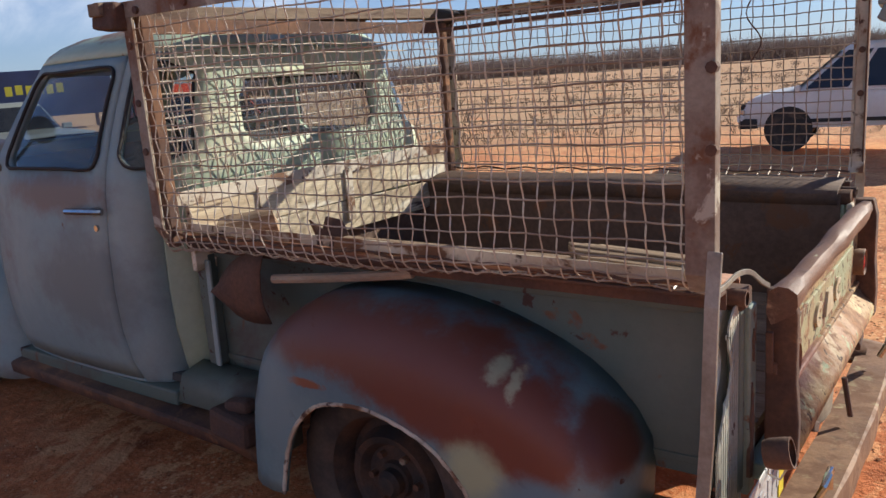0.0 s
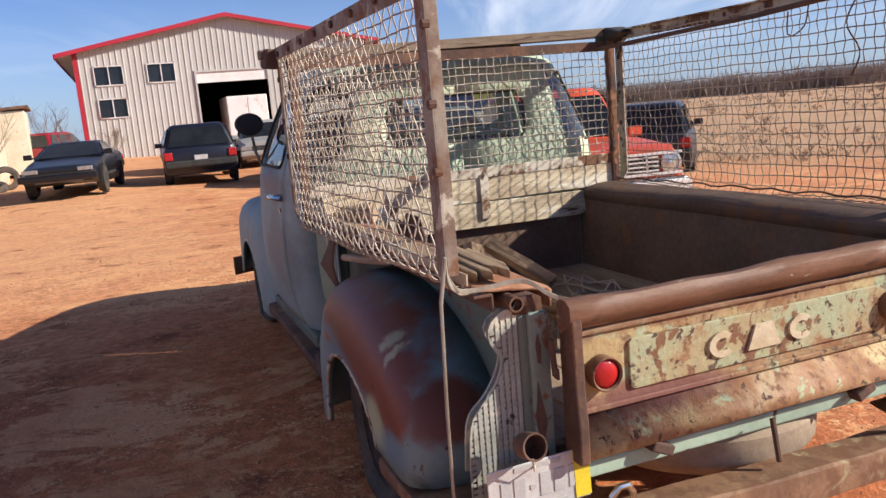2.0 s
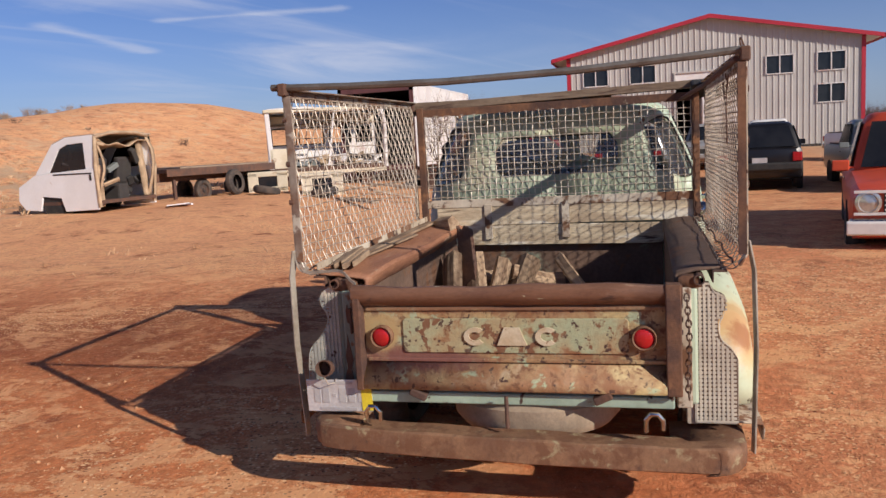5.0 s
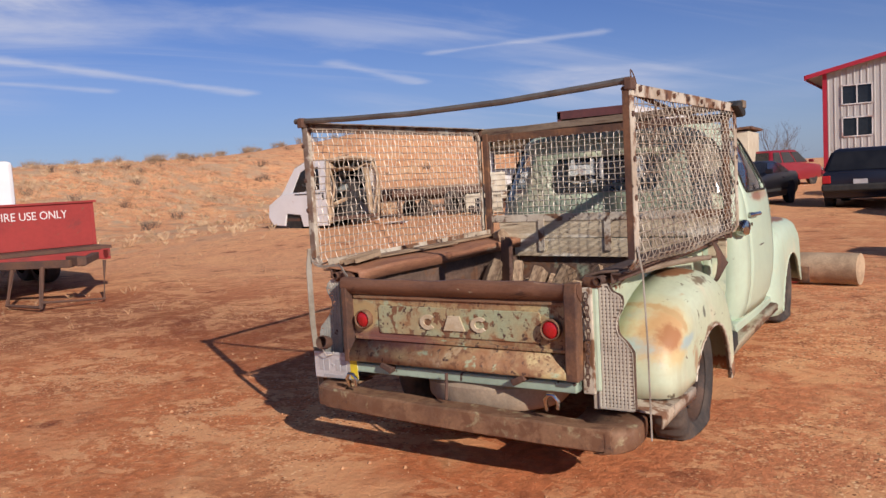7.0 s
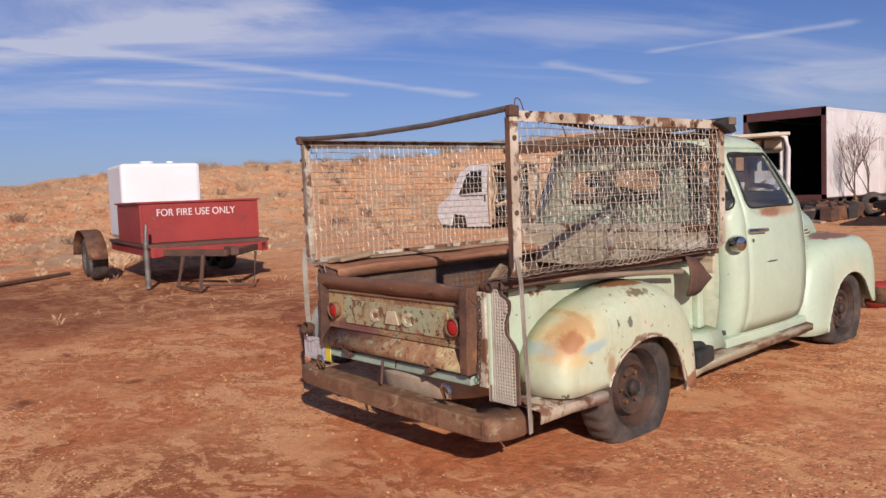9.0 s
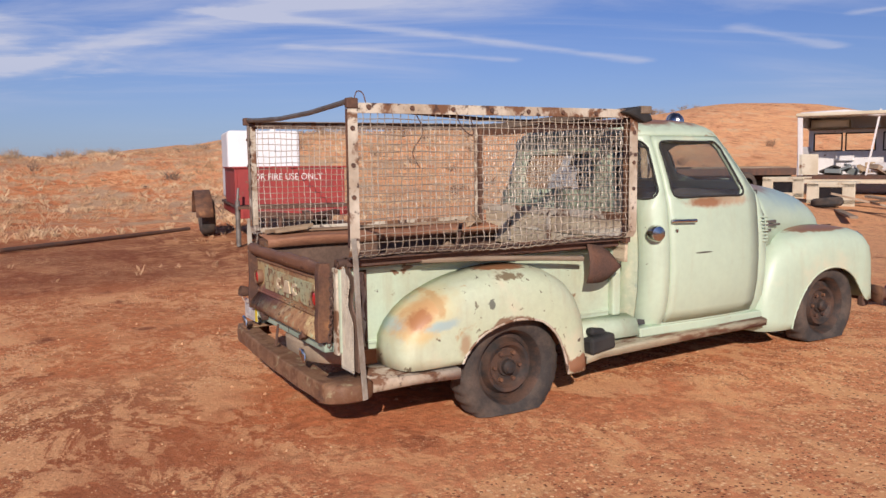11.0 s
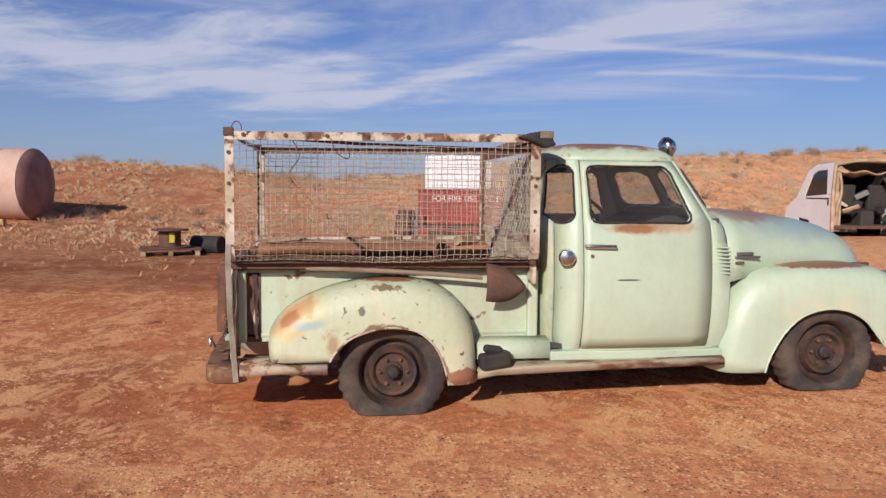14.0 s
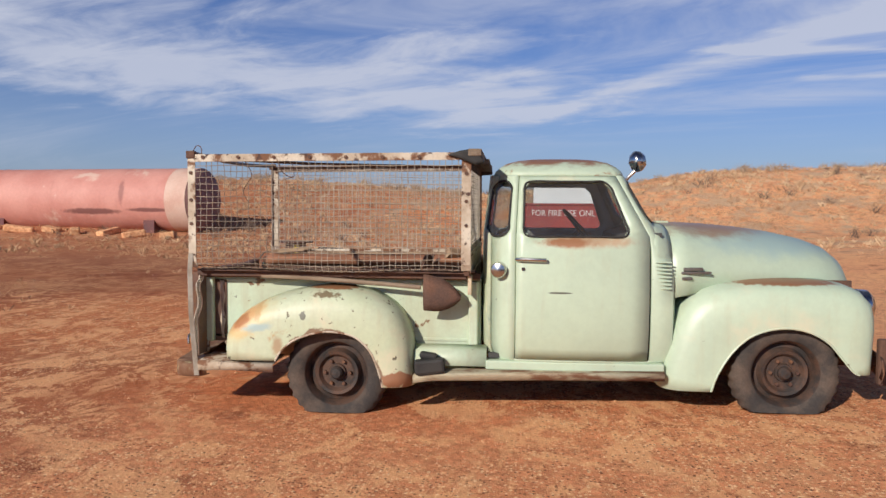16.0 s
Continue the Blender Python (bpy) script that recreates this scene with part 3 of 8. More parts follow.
def ground_z(x, y):
    """Height of the ground: nearly level round the truck, a low ridge beyond its left side, a dune beyond its nose, plains elsewhere."""
    r = math.hypot(x, y)
    z = -0.024 * max(min(x, 0.0), -4.0) * (1 - step01(-x, 4.5, 11)) + 0.30 * step01(-x, 14, 40) * (1 - step01(r, 60, 90))
    z -= 0.26 * step01(y, 3.0, 11.0) * (1 - step01(r, 22, 60))
    z += 0.36 * step01(-y, 4, 9.5) * step01(-x, 5, 11) * (1 - step01(-x, 40, 55))
    z += 0.42 * bell(x, 15, 9) * bell(y, -20.5, 4.5) + 0.20 * bell(x, -20, 5) * bell(y, -3.2, 3)
    if r < 60:
        z += 0.02 * noise.noise((x * 0.5, y * 0.5, 0)) * step01(math.hypot(x + 1.0, y), 2.0, 4.5)
        z += 0.05 * noise.noise((x * 0.13, y * 0.13, 5)) * step01(r, 5, 12)
    az = math.degrees(math.atan2(y, x))
    # ridge along the left side of the truck
    ridge = step01(-y, 15, 34) * step01(-y - 0.05 * abs(x), 12, 30)
    crest = 2.55 - 0.75 * bell(x, 0, 8) + 0.45 * noise.noise((x * 0.06, y * 0.06, 3)) + 0.25 * noise.noise((x * 0.25, y * 0.25, 9)) + 0.3 * bell(x, -26, 14)
    z += ridge * crest * (1 - step01(x, 26, 60) * 0.5)
    # red dune
    z += 2.9 * bell(x, -43, 12) * bell(y, -25, 11) + 1.6 * bell(x, -50, 9) * bell(y, -12, 7)
    z += 0.010 * max(r - 60, 0) * (0.15 if y > 0 else 0.05)
    return z


def ground_mesh():
    bm = bmesh.new()
    r = 0.0
    steps = []
    while r < 2500:
        steps.append(r)
        r += 0.22 if r < 8 else (0.45 if r < 16 else (0.9 if r < 60 else r * 0.12))
    seg = 220
    prev = None
    cx, cy = -0.8, 0.0
    for r in steps[1:]:
        ring = []
        for j in range(seg):
            t = 2 * math.pi * j / seg
            x, y = cx + r * math.cos(t), cy + r * math.sin(t)
            ring.append(bm.verts.new((x, y, ground_z(x, y))))
        if prev is None:
            mid = bm.verts.new((cx, cy, ground_z(cx, cy)))
            for j in range(seg):
                bm.faces.new((mid, ring[j], ring[(j + 1) % seg]))
        else:
            for j in range(seg):
                bm.faces.new((prev[j], ring[j], ring[(j + 1) % seg], prev[(j + 1) % seg]))
        prev = ring
    return bm


def ground_material():
    m = bpy.data.materials.new("red_desert_dirt")
    m.use_nodes = True
    nt = m.node_tree
    bsdf = nt.nodes["Principled BSDF"]
    tc = nt.nodes.new("ShaderNodeTexCoord")
    vec = tc.outputs["Object"]
    broad = noise_tex(nt, vec, 0.16, 5, 0.6, 0.4)
    track = noise_tex(nt, stretched(nt, vec, 0.25, 1.3, 1), 0.5, 6, 0.62, 0.6)
    mid = noise_tex(nt, vec, 1.7, 6, 0.68)
    fine = noise_tex(nt, vec, 16.0, 5, 0.7)
    grit = noise_tex(nt, vec, 75.0, 3, 0.7)
    sep = nt.nodes.new("ShaderNodeSeparateXYZ")
    nt.links.new(vec, sep.inputs[0])
    # Dark red soil on the -y side, its tone deepened for the truck's shadow.
    dark_soil = math_node(nt, "ADD", sep.outputs[1], math_node(nt, "MULTIPLY", math_node(nt, "SUBTRACT", track, 0.5), 9.0))
    dark_soil = math_node(nt, "MULTIPLY", ramp(nt, dark_soil, -0.4, -4.2), math_node(nt, "MULTIPLY", ramp(nt, sep.outputs[0], -5.0, -0.5), ramp(nt, sep.outputs[0], 17.0, 10.0)))
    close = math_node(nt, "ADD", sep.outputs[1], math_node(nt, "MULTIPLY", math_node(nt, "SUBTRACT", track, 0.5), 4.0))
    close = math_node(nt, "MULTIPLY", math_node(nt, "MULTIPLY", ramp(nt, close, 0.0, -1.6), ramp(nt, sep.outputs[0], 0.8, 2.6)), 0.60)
    dark_soil = math_node(nt, "MULTIPLY", math_node(nt, "MAXIMUM", dark_soil, math_node(nt, "MULTIPLY", close, ramp(nt, sep.outputs[0], 17.0, 10.0))), ramp(nt, sep.outputs[1], -15.0, -11.5))
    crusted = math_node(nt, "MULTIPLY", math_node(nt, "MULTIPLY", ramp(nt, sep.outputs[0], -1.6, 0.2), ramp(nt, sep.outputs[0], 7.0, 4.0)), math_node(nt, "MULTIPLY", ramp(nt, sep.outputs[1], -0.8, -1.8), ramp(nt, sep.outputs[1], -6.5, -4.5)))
    dark_soil = math_node(nt, "MULTIPLY", dark_soil, math_node(nt, "SUBTRACT", 1.0, math_node(nt, "MULTIPLY", crusted, 0.75)))
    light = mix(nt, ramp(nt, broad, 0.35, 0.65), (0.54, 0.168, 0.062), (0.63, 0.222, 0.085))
    col = mix(nt, dark_soil, light, mix(nt, ramp(nt, broad, 0.35, 0.65), (0.25, 0.080, 0.036), (0.34, 0.118, 0.052)))
    arid = math_node(nt, "SUBTRACT", 1.0, math_node(nt, "MULTIPLY", dark_soil, 0.65))
    col = mix(nt, math_node(nt, "MULTIPLY", arid, math_node(nt, "MULTIPLY", ramp(nt, track, 0.52, 0.68), 0.55)), col, (0.66, 0.33, 0.15))
    col = mix(nt, math_node(nt, "MULTIPLY", arid, ramp(nt, mid, 0.53, 0.70)), col, (0.64, 0.31, 0.14))
    col = mix(nt, math_node(nt, "MULTIPLY", ramp(nt, math_node(nt, "ADD", sep.outputs[1], mid), 0.4, 2.2), 0.33), col, (0.74, 0.37, 0.20))
    dry = math_node(nt, "MULTIPLY", ramp(nt, sep.outputs[0], -1.5, -6.0), ramp(nt, sep.outputs[1], 1.5, -2.0))
    col = mix(nt, math_node(nt, "MULTIPLY", dry, 0.72), col, (0.76, 0.41, 0.215))
    col = mix(nt, ramp(nt, mid, 0.46, 0.30), col, (0.27, 0.085, 0.040))
    col = mix(nt, 1.0, col, mix(nt, ramp(nt, fine, 0.25, 0.75), (0.70,) * 3, (1.25,) * 3), "MULTIPLY")
    col = mix(nt, ramp(nt, grit, 0.60, 0.70), col, (0.64, 0.36, 0.20))
    col = mix(nt, ramp(nt, grit, 0.36, 0.28), col, (0.22, 0.08, 0.04))
    # stony slopes of the ridge: pale straw and bare red between
    stony = noise_tex(nt, stretched(nt, vec, 1.0, 0.6, 1), 1.5, 8, 0.72, 0.5)
    slope = ramp(nt, sep.outputs[1], -13, -18)
    bare = math_node(nt, "MULTIPLY", ramp(nt, sep.outputs[0], 1.5, 7.0), ramp(nt, sep.outputs[1], -9.0, -12.5))
    col = mix(nt, math_node(nt, "MULTIPLY", bare, 0.80), col, mix(nt, ramp(nt, fine, 0.3, 0.7), (0.27, 0.098, 0.050), (0.38, 0.160, 0.085)))
    slope = math_node(nt, "MULTIPLY", slope, math_node(nt, "SUBTRACT", 1.0, math_node(nt, "MULTIPLY", bare, 0.6)))
    col = mix(nt, math_node(nt, "MULTIPLY", math_node(nt, "MULTIPLY", ramp(nt, stony, 0.52, 0.60), slope), 0.75), col, (0.68, 0.48, 0.29))
    col = mix(nt, math_node(nt, "MULTIPLY", math_node(nt, "MULTIPLY", ramp(nt, stony, 0.46, 0.38), slope), 0.65), col, (0.34, 0.14, 0.07))
    wet = math_node(nt, "MULTIPLY", math_node(nt, "MULTIPLY", ramp(nt, sep.outputs[0], 0.9, 2.2), ramp(nt, sep.outputs[0], 8.0, 5.0)), math_node(nt, "MULTIPLY", ramp(nt, sep.outputs[1], -1.5, -0.5), ramp(nt, sep.outputs[1], 6.0, 4.2)))
    col = mix(nt, math_node(nt, "MULTIPLY", wet, 0.58), col, (0.30, 0.100, 0.045))
    # pale crust in thin torn streaks, and beds of fine gravel
    crust = noise_tex(nt, stretched(nt, vec, 1.0, 0.6, 1), 2.2, 9, 0.74, 0.6)
    flake = noise_tex(nt, stretched(nt, vec, 1.0, 0.7, 1), 6.5, 7, 0.72, 0.4)
    beds = noise_tex(nt, vec, 0.55, 5, 0.65, 0.5)
    thick = math_node(nt, "MULTIPLY", math_node(nt, "MAXIMUM", ramp(nt, crust, 0.515, 0.555), ramp(nt, flake, 0.535, 0.575)), math_node(nt, "MULTIPLY", ramp(nt, beds, 0.35, 0.51), math_node(nt, "SUBTRACT", 1.0, math_node(nt, "MULTIPLY", math_node(nt, "MULTIPLY", dark_soil, ramp(nt, sep.outputs[0], 2.0, 0.8)), 0.35))))
    col = mix(nt, math_node(nt, "MULTIPLY", math_node(nt, "MULTIPLY", thick, 0.82), math_node(nt, "SUBTRACT", 1.0, math_node(nt, "MULTIPLY", math_node(nt, "MULTIPLY", ramp(nt, sep.outputs[1], -4.0, -6.5), ramp(nt, sep.outputs[0], -1.0, 1.5)), 0.65))), col, (0.80, 0.42, 0.20))
    gravelly = math_node(nt, "ADD", beds, math_node(nt, "MULTIPLY", ramp(nt, sep.outputs[1], 0.8, 3.0), 0.16))
    gravelly = ramp(nt, gravelly, 0.44, 0.60)
    for size, share, tone in ((80.0, 0.50, (0.76, 0.42, 0.19)), (40.0, 0.70, (0.90, 0.60, 0.33)), (46.0, 0.80, (0.17, 0.06, 0.03))):
        cells = node(nt, "ShaderNodeTexVoronoi", Scale=size)
        nt.links.new(vec, cells.inputs["Vector"])
        pick = nt.nodes.new("ShaderNodeSeparateColor")
        nt.links.new(cells.outputs["Color"], pick.inputs[0])
        chosen = math_node(nt, "MULTIPLY", math_node(nt, "GREATER_THAN", pick.outputs[0], share), ramp(nt, cells.outputs["Distance"], 0.42, 0.30))
        col = mix(nt, math_node(nt, "MULTIPLY", math_node(nt, "MULTIPLY", chosen, gravelly), 0.95), col, tone)
    # dry grass colour on the plain and the ridge
    length = nt.nodes.new("ShaderNodeVectorMath")
    length.operation = "LENGTH"
    nt.links.new(vec, length.inputs[0])
    straw = noise_tex(nt, vec, 0.5, 7, 0.72)
    far = ramp(nt, length.outputs[1], 10, 18)
    plain = math_node(nt, "MULTIPLY", ramp(nt, sep.outputs[1], 5, 11), math_node(nt, "MULTIPLY", ramp(nt, straw, 0.30, 0.50), ramp(nt, length.outputs[1], 9, 20)))
    side = math_node(nt, "MULTIPLY", ramp(nt, sep.outputs[1], -10, -17), ramp(nt, straw, 0.47, 0.58))
    east = math_node(nt, "MULTIPLY", math_node(nt, "MULTIPLY", side, ramp(nt, sep.outputs[0], -34, -20)), math_node(nt, "SUBTRACT", 1.0, math_node(nt, "MULTIPLY", bare, 0.85)))
    grass = math_node(nt, "MINIMUM", math_node(nt, "ADD", plain, math_node(nt, "MULTIPLY", far, east)), 1.0)
    col = mix(nt, math_node(nt, "MULTIPLY", grass, 0.80), col, mix(nt, ramp(nt, fine, 0.3, 0.7), (0.40, 0.28, 0.175), (0.56, 0.41, 0.27)))
    nt.links.new(col, bsdf.inputs["Base Color"])
    bsdf.inputs["Roughness"].default_value = 0.95
    bsdf.inputs["Specular IOR Level"].default_value = 0.15
    height = math_node(nt, "ADD", math_node(nt, "MULTIPLY", fine, 0.5), math_node(nt, "ADD", mid, math_node(nt, "MULTIPLY", grit, 0.22)))
    b = node(nt, "ShaderNodeBump", Strength=0.5, Distance=0.05)
    nt.links.new(height, b.inputs["Height"])
    nt.links.new(b.outputs[0], bsdf.inputs["Normal"])
    return m


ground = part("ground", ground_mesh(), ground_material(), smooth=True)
tagged(ground, "bare red desert dirt with tyre tracks and grit", "ground", kind="structure")

# ---------------------------------------------------------------- the old pickup
truck = thing("pickup_truck", "old rusted mint-green pickup truck standing on flat tyres", "pickup truck")


def mirrored(name, make, material, parent, smooth=False, thick=0.0, bevel=0.0, label=""):
    """The same part on both sides of the truck."""
    out = []
    for s in (1, -1):
        bm = make()
        if s < 0:
            flip_y(bm)
        mat = material if not isinstance(material, tuple) else material[0 if s > 0 else 1]
        out.append(part(name, bm, mat, parent, label, smooth, bevel, thick))
    return out


# cab: rows of points from the middle of the back round the right side to the middle of the front, x and y at the belt line and at the roof line
BELT = [(-0.955, 0.0), (-0.955, 0.20), (-0.955, 0.34), (-0.957, 0.385), (-0.96, 0.46), (-0.963, 0.55), (-0.972, 0.61), (-1.01, 0.73), (-1.075, 0.805),
        (-1.115, 0.825), (-1.160, 0.845), (-1.168, 0.847), (-1.215, 0.853), (-1.255, 0.855), (-1.45, 0.86), (-1.70, 0.858), (-1.85, 0.85), (-1.895, 0.845),
        (-2.015, 0.83), (-2.023, 0.828), (-2.075, 0.775), (-2.10, 0.70), (-2.125, 0.50), (-2.145, 0.25), (-2.15, 0.07), (-2.15, 0.02), (-2.15, 0.0)]
ROOF = [(-1.0, 0.0), (-1.0, 0.19), (-1.0, 0.32), (-1.001, 0.36), (-1.003, 0.41), (-1.008, 0.46), (-1.02, 0.50), (-1.055, 0.585), (-1.11, 0.64),
        (-1.14, 0.655), (-1.178, 0.672), (-1.186, 0.674), (-1.22, 0.682), (-1.255, 0.687), (-1.45, 0.70), (-1.63, 0.692), (-1.715, 0.68), (-1.75, 0.675),
        (-1.815, 0.655), (-1.823, 0.652), (-1.865, 0.605), (-1.88, 0.55), (-1.905, 0.38), (-1.92, 0.20), (-1.925, 0.06), (-1.925, 0.02), (-1.925, 0.0)]
ZROWS = [1.195, 1.235, 1.285, 1.33, 1.41, 1.475, 1.51, 1.55, 1.585, 1.592]
LOW = [(0.365, 0.955), (0.385, 0.975), (0.392, 0.98), (0.47, 1.02), (0.60, 1.048), (0.75, 1.055), (0.90, 1.048), (1.05, 1.03), (1.12, 1.02)]
GAP_REAR, GAP_FRONT = 10, 18
OPENINGS = {"rear_window": (0, 3, 1, 5), "corner_window": (6, 9, 0, 7), "door_window": (12, 17, 0, 7), "windshield": (20, 24, 2, 7)}


def cab_rows():
    rows = []
    for z, s in LOW:
        row = []
        for k, (x, y) in enumerate(BELT):
            f = 1 - abs(k - 13) / 13
            tuck = 0.02 if z < 0.45 else 0.0
            xx = x if k < 19 else min(x, -2.02 - (k - 18) * 0.012) - (0.10 if k > 19 else 0) * step01(1.2 - z, 0, 0.2)
            row.append(Vector((xx + (tuck if k < 8 else 0) * -1, y * (1 + (s - 1) * min(1, f * 1.4 + 0.2)), z)))
        rows.append(row)
    for z in ZROWS:
        t = (z - ZROWS[0]) / (ZROWS[-1] - ZROWS[0])
        rows.append([Vector((a[0] + (b[0] - a[0]) * t, (a[1] + (b[1] - a[1]) * t) * (1 + 0.05 * t * (1 - t)), z)) for a, b in zip(BELT, ROOF)])
    mid = Vector((-1.44, 0.0, 0))
    for z, s in ((1.622, 0.965), (1.652, 0.90), (1.683, 0.79), (1.705, 0.62), (1.718, 0.42), (1.724, 0.2), (1.726, 0.0)):
        rows.append([Vector((mid.x + (b[0] - mid.x) * s, b[1] * s, z)) for b in ROOF])
    return rows


def cab_faces(wanted):
    """The faces of the right half of the cab for which wanted(column, row) gives 'full', or a corner to be cut."""
    rows = cab_rows()
    bm = bmesh.new()
    grid = [[bm.verts.new(p) for p in row] for row in rows]
    for r in range(len(rows) - 1):
        for c in range(len(BELT) - 1):
            how = wanted(c, r)
            quad = [grid[r][c], grid[r][c + 1], grid[r + 1][c + 1], grid[r + 1][c]]
            if how == "full":
                bm.faces.new(quad)
            elif how in ("0", "1", "2", "3"):
                k = int(how)
                bm.faces.new((quad[k - 1], quad[k], quad[(k + 1) % 4]))
    bmesh.ops.delete(bm, geom=[v for v in bm.verts if not v.link_faces], context="VERTS")
    return bm


NLOW = len(LOW)


def opening_at(c, r):
    """Which window, if any, lies at a cell of the cab's grid; corner cells keep a triangle of sheet metal."""
    for name, (c0, c1, r0, r1) in OPENINGS.items():
        r0, r1 = r0 + NLOW, r1 + NLOW
        if c0 <= c < c1 and r0 <= r < r1:
            if c == c1 - 1 and r == r0:
                return name, "1"
            if c == c1 - 1 and r == r1 - 1:
                return name, "2"
            if c0 > 0 and c == c0 and r == r0:
                return name, "0"
            if c0 > 0 and c == c0 and r == r1 - 1:
                return name, "3"
            return name, ""
    return None, "full"


TOPGAP = NLOW + len(ZROWS) - 2


def is_door(c, r):
    return GAP_REAR < c < GAP_FRONT and 1 < r < TOPGAP


def is_slit(c, r):
    return (c in (GAP_REAR, GAP_FRONT) and 1 <= r <= TOPGAP) or (GAP_REAR <= c <= GAP_FRONT and r in (1, TOPGAP))


def shell_want(c, r):
    if is_slit(c, r) or is_door(c, r) or r >= TOPGAP + 1:
        return ""
    return opening_at(c, r)[1]


cab = thing("cab", "", "")
cab.parent = truck
# Material pairs are right, left; the left one carries the shaded tone.
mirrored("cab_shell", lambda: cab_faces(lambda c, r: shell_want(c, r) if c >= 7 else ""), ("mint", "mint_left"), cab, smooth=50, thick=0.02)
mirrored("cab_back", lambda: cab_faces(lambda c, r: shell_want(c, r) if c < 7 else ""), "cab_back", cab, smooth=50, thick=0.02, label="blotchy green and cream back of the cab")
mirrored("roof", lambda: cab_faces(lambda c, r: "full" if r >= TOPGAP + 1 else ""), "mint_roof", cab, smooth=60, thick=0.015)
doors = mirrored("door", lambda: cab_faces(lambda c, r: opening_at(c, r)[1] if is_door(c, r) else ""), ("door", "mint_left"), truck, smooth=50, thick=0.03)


def pane(window):
    bm = cab_faces(lambda c, r: "full" if opening_at(c, r)[0] == window else "")
    bmesh.ops.translate(bm, vec=(0.012 if window == "windshield" else -0.0, -0.010 if window != "windshield" else 0, 0), verts=bm.verts)
    if window == "rear_window":
        bmesh.ops.translate(bm, vec=(-0.012, 0.010, 0), verts=bm.verts)
    return bm


for window in OPENINGS:
    for ob in mirrored(window + "_glass", lambda: pane(window), "glass", cab, smooth=60):
        ob.visible_shadow = False


def gasket(window, out=0.004):
    """The rubber round a window, a closed bar with cut corners."""
    rows = cab_rows()
    c0, c1, r0, r1 = OPENINGS[window]
    r0, r1 = r0 + NLOW, r1 + NLOW
    loop = [(c, r0) for c in range(c0 + 1, c1)] + [(c1, r) for r in range(r0 + 1, r1)] + [(c, r1) for c in range(c1 - 1, c0, -1)]
    loop += [(c0, r) for r in range(r1 - 1, r0, -1)] if c0 > 0 else []
    pts = [rows[r][c] + Vector((0, out, 0)) for c, r in loop]
    if c0 == 0:
        pts = [Vector((pts[0].x, 0, pts[0].z))] + pts + [Vector((pts[-1].x, 0, pts[-1].z))]
    if c0 > 0:
        ring = [tuple(p) for p in pts]
        n = len(ring)
        pts = spline(ring[-2:] + ring + ring[:3], 6 * (n + 4))
        pts = [p for k, p in enumerate(pts)]
        start = min(range(len(pts) // 3), key=lambda k: (pts[k] - Vector(ring[0])).length)
        stop = min(range(len(pts) // 2, len(pts)), key=lambda k: (pts[k] - Vector(ring[0])).length)
        pts = pts[start:stop]
    return T(pts, 0.0070, 6, closed=c0 > 0)


for window in OPENINGS:
    mirrored(window + "_rubber", lambda: gasket(window), "black", cab, smooth=60)
part("windshield_divider", T([(-2.115, 0, 1.285), (-1.94, 0, 1.55)], 0.014, 6), "black", cab)

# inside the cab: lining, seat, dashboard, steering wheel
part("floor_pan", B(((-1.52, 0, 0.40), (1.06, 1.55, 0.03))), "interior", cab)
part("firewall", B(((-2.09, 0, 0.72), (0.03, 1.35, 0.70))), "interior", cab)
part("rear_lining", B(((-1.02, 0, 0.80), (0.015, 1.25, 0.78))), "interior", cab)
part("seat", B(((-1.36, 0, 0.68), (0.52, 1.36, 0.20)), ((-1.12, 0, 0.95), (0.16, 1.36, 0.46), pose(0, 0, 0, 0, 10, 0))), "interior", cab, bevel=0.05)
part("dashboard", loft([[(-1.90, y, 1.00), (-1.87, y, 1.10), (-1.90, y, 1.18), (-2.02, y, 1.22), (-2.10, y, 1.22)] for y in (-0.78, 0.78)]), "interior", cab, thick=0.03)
wheel_at = Matrix.Translation((-1.68, -0.38, 1.20)) @ pose(0, 0, 0, 0, -48, 0)
bm = lathe([(0.205 + 0.013 * math.cos(a), 0.013 * math.sin(a)) for a in (math.pi * k / 4 for k in range(9))], seg=36, m=wheel_at)
for a in (0, 120, 240):
    add_cyl(bm, wheel_at @ Vector((0, 0, -0.02)), wheel_at @ Vector((0.2 * math.cos(radians(a)), 0.2 * math.sin(radians(a)), 0)), 0.009, seg=6)
add_cyl(bm, wheel_at @ Vector((0, 0, 0)), wheel_at @ Vector((0, 0, -0.55)), 0.02, seg=8)
part("steering_wheel", bm, "black", cab, smooth=True)


# hood and fenders
def hood_section(x, w, base, top, sharp):
    out = []
    for k in range(17):
        a = math.pi * k / 16
        c, s = math.cos(a), math.sin(a)
        out.append((x, w * math.copysign(abs(c) ** (2 / sharp), c), base + (top - base) * abs(s) ** (2 / sharp)))
    return out


HOOD = [(-2.175, 0.785, 0.80, 1.275, 3.7), (-2.30, 0.735, 0.82, 1.275, 3.3), (-2.50, 0.665, 0.84, 1.268, 3.0), (-2.75, 0.585, 0.85, 1.245, 2.7), (-2.98, 0.52, 0.85, 1.213, 2.5),
        (-3.18, 0.465, 0.84, 1.168, 2.4), (-3.33, 0.41, 0.82, 1.11, 2.3), (-3.42, 0.35, 0.80, 1.04, 2.2), (-3.47, 0.27, 0.78, 0.96, 2.2), (-3.485, 0.15, 0.78, 0.85, 2.0)]
hood = part("hood", loft([hood_section(*h) for h in HOOD]), "hood", truck, smooth=50, thick=0.006)
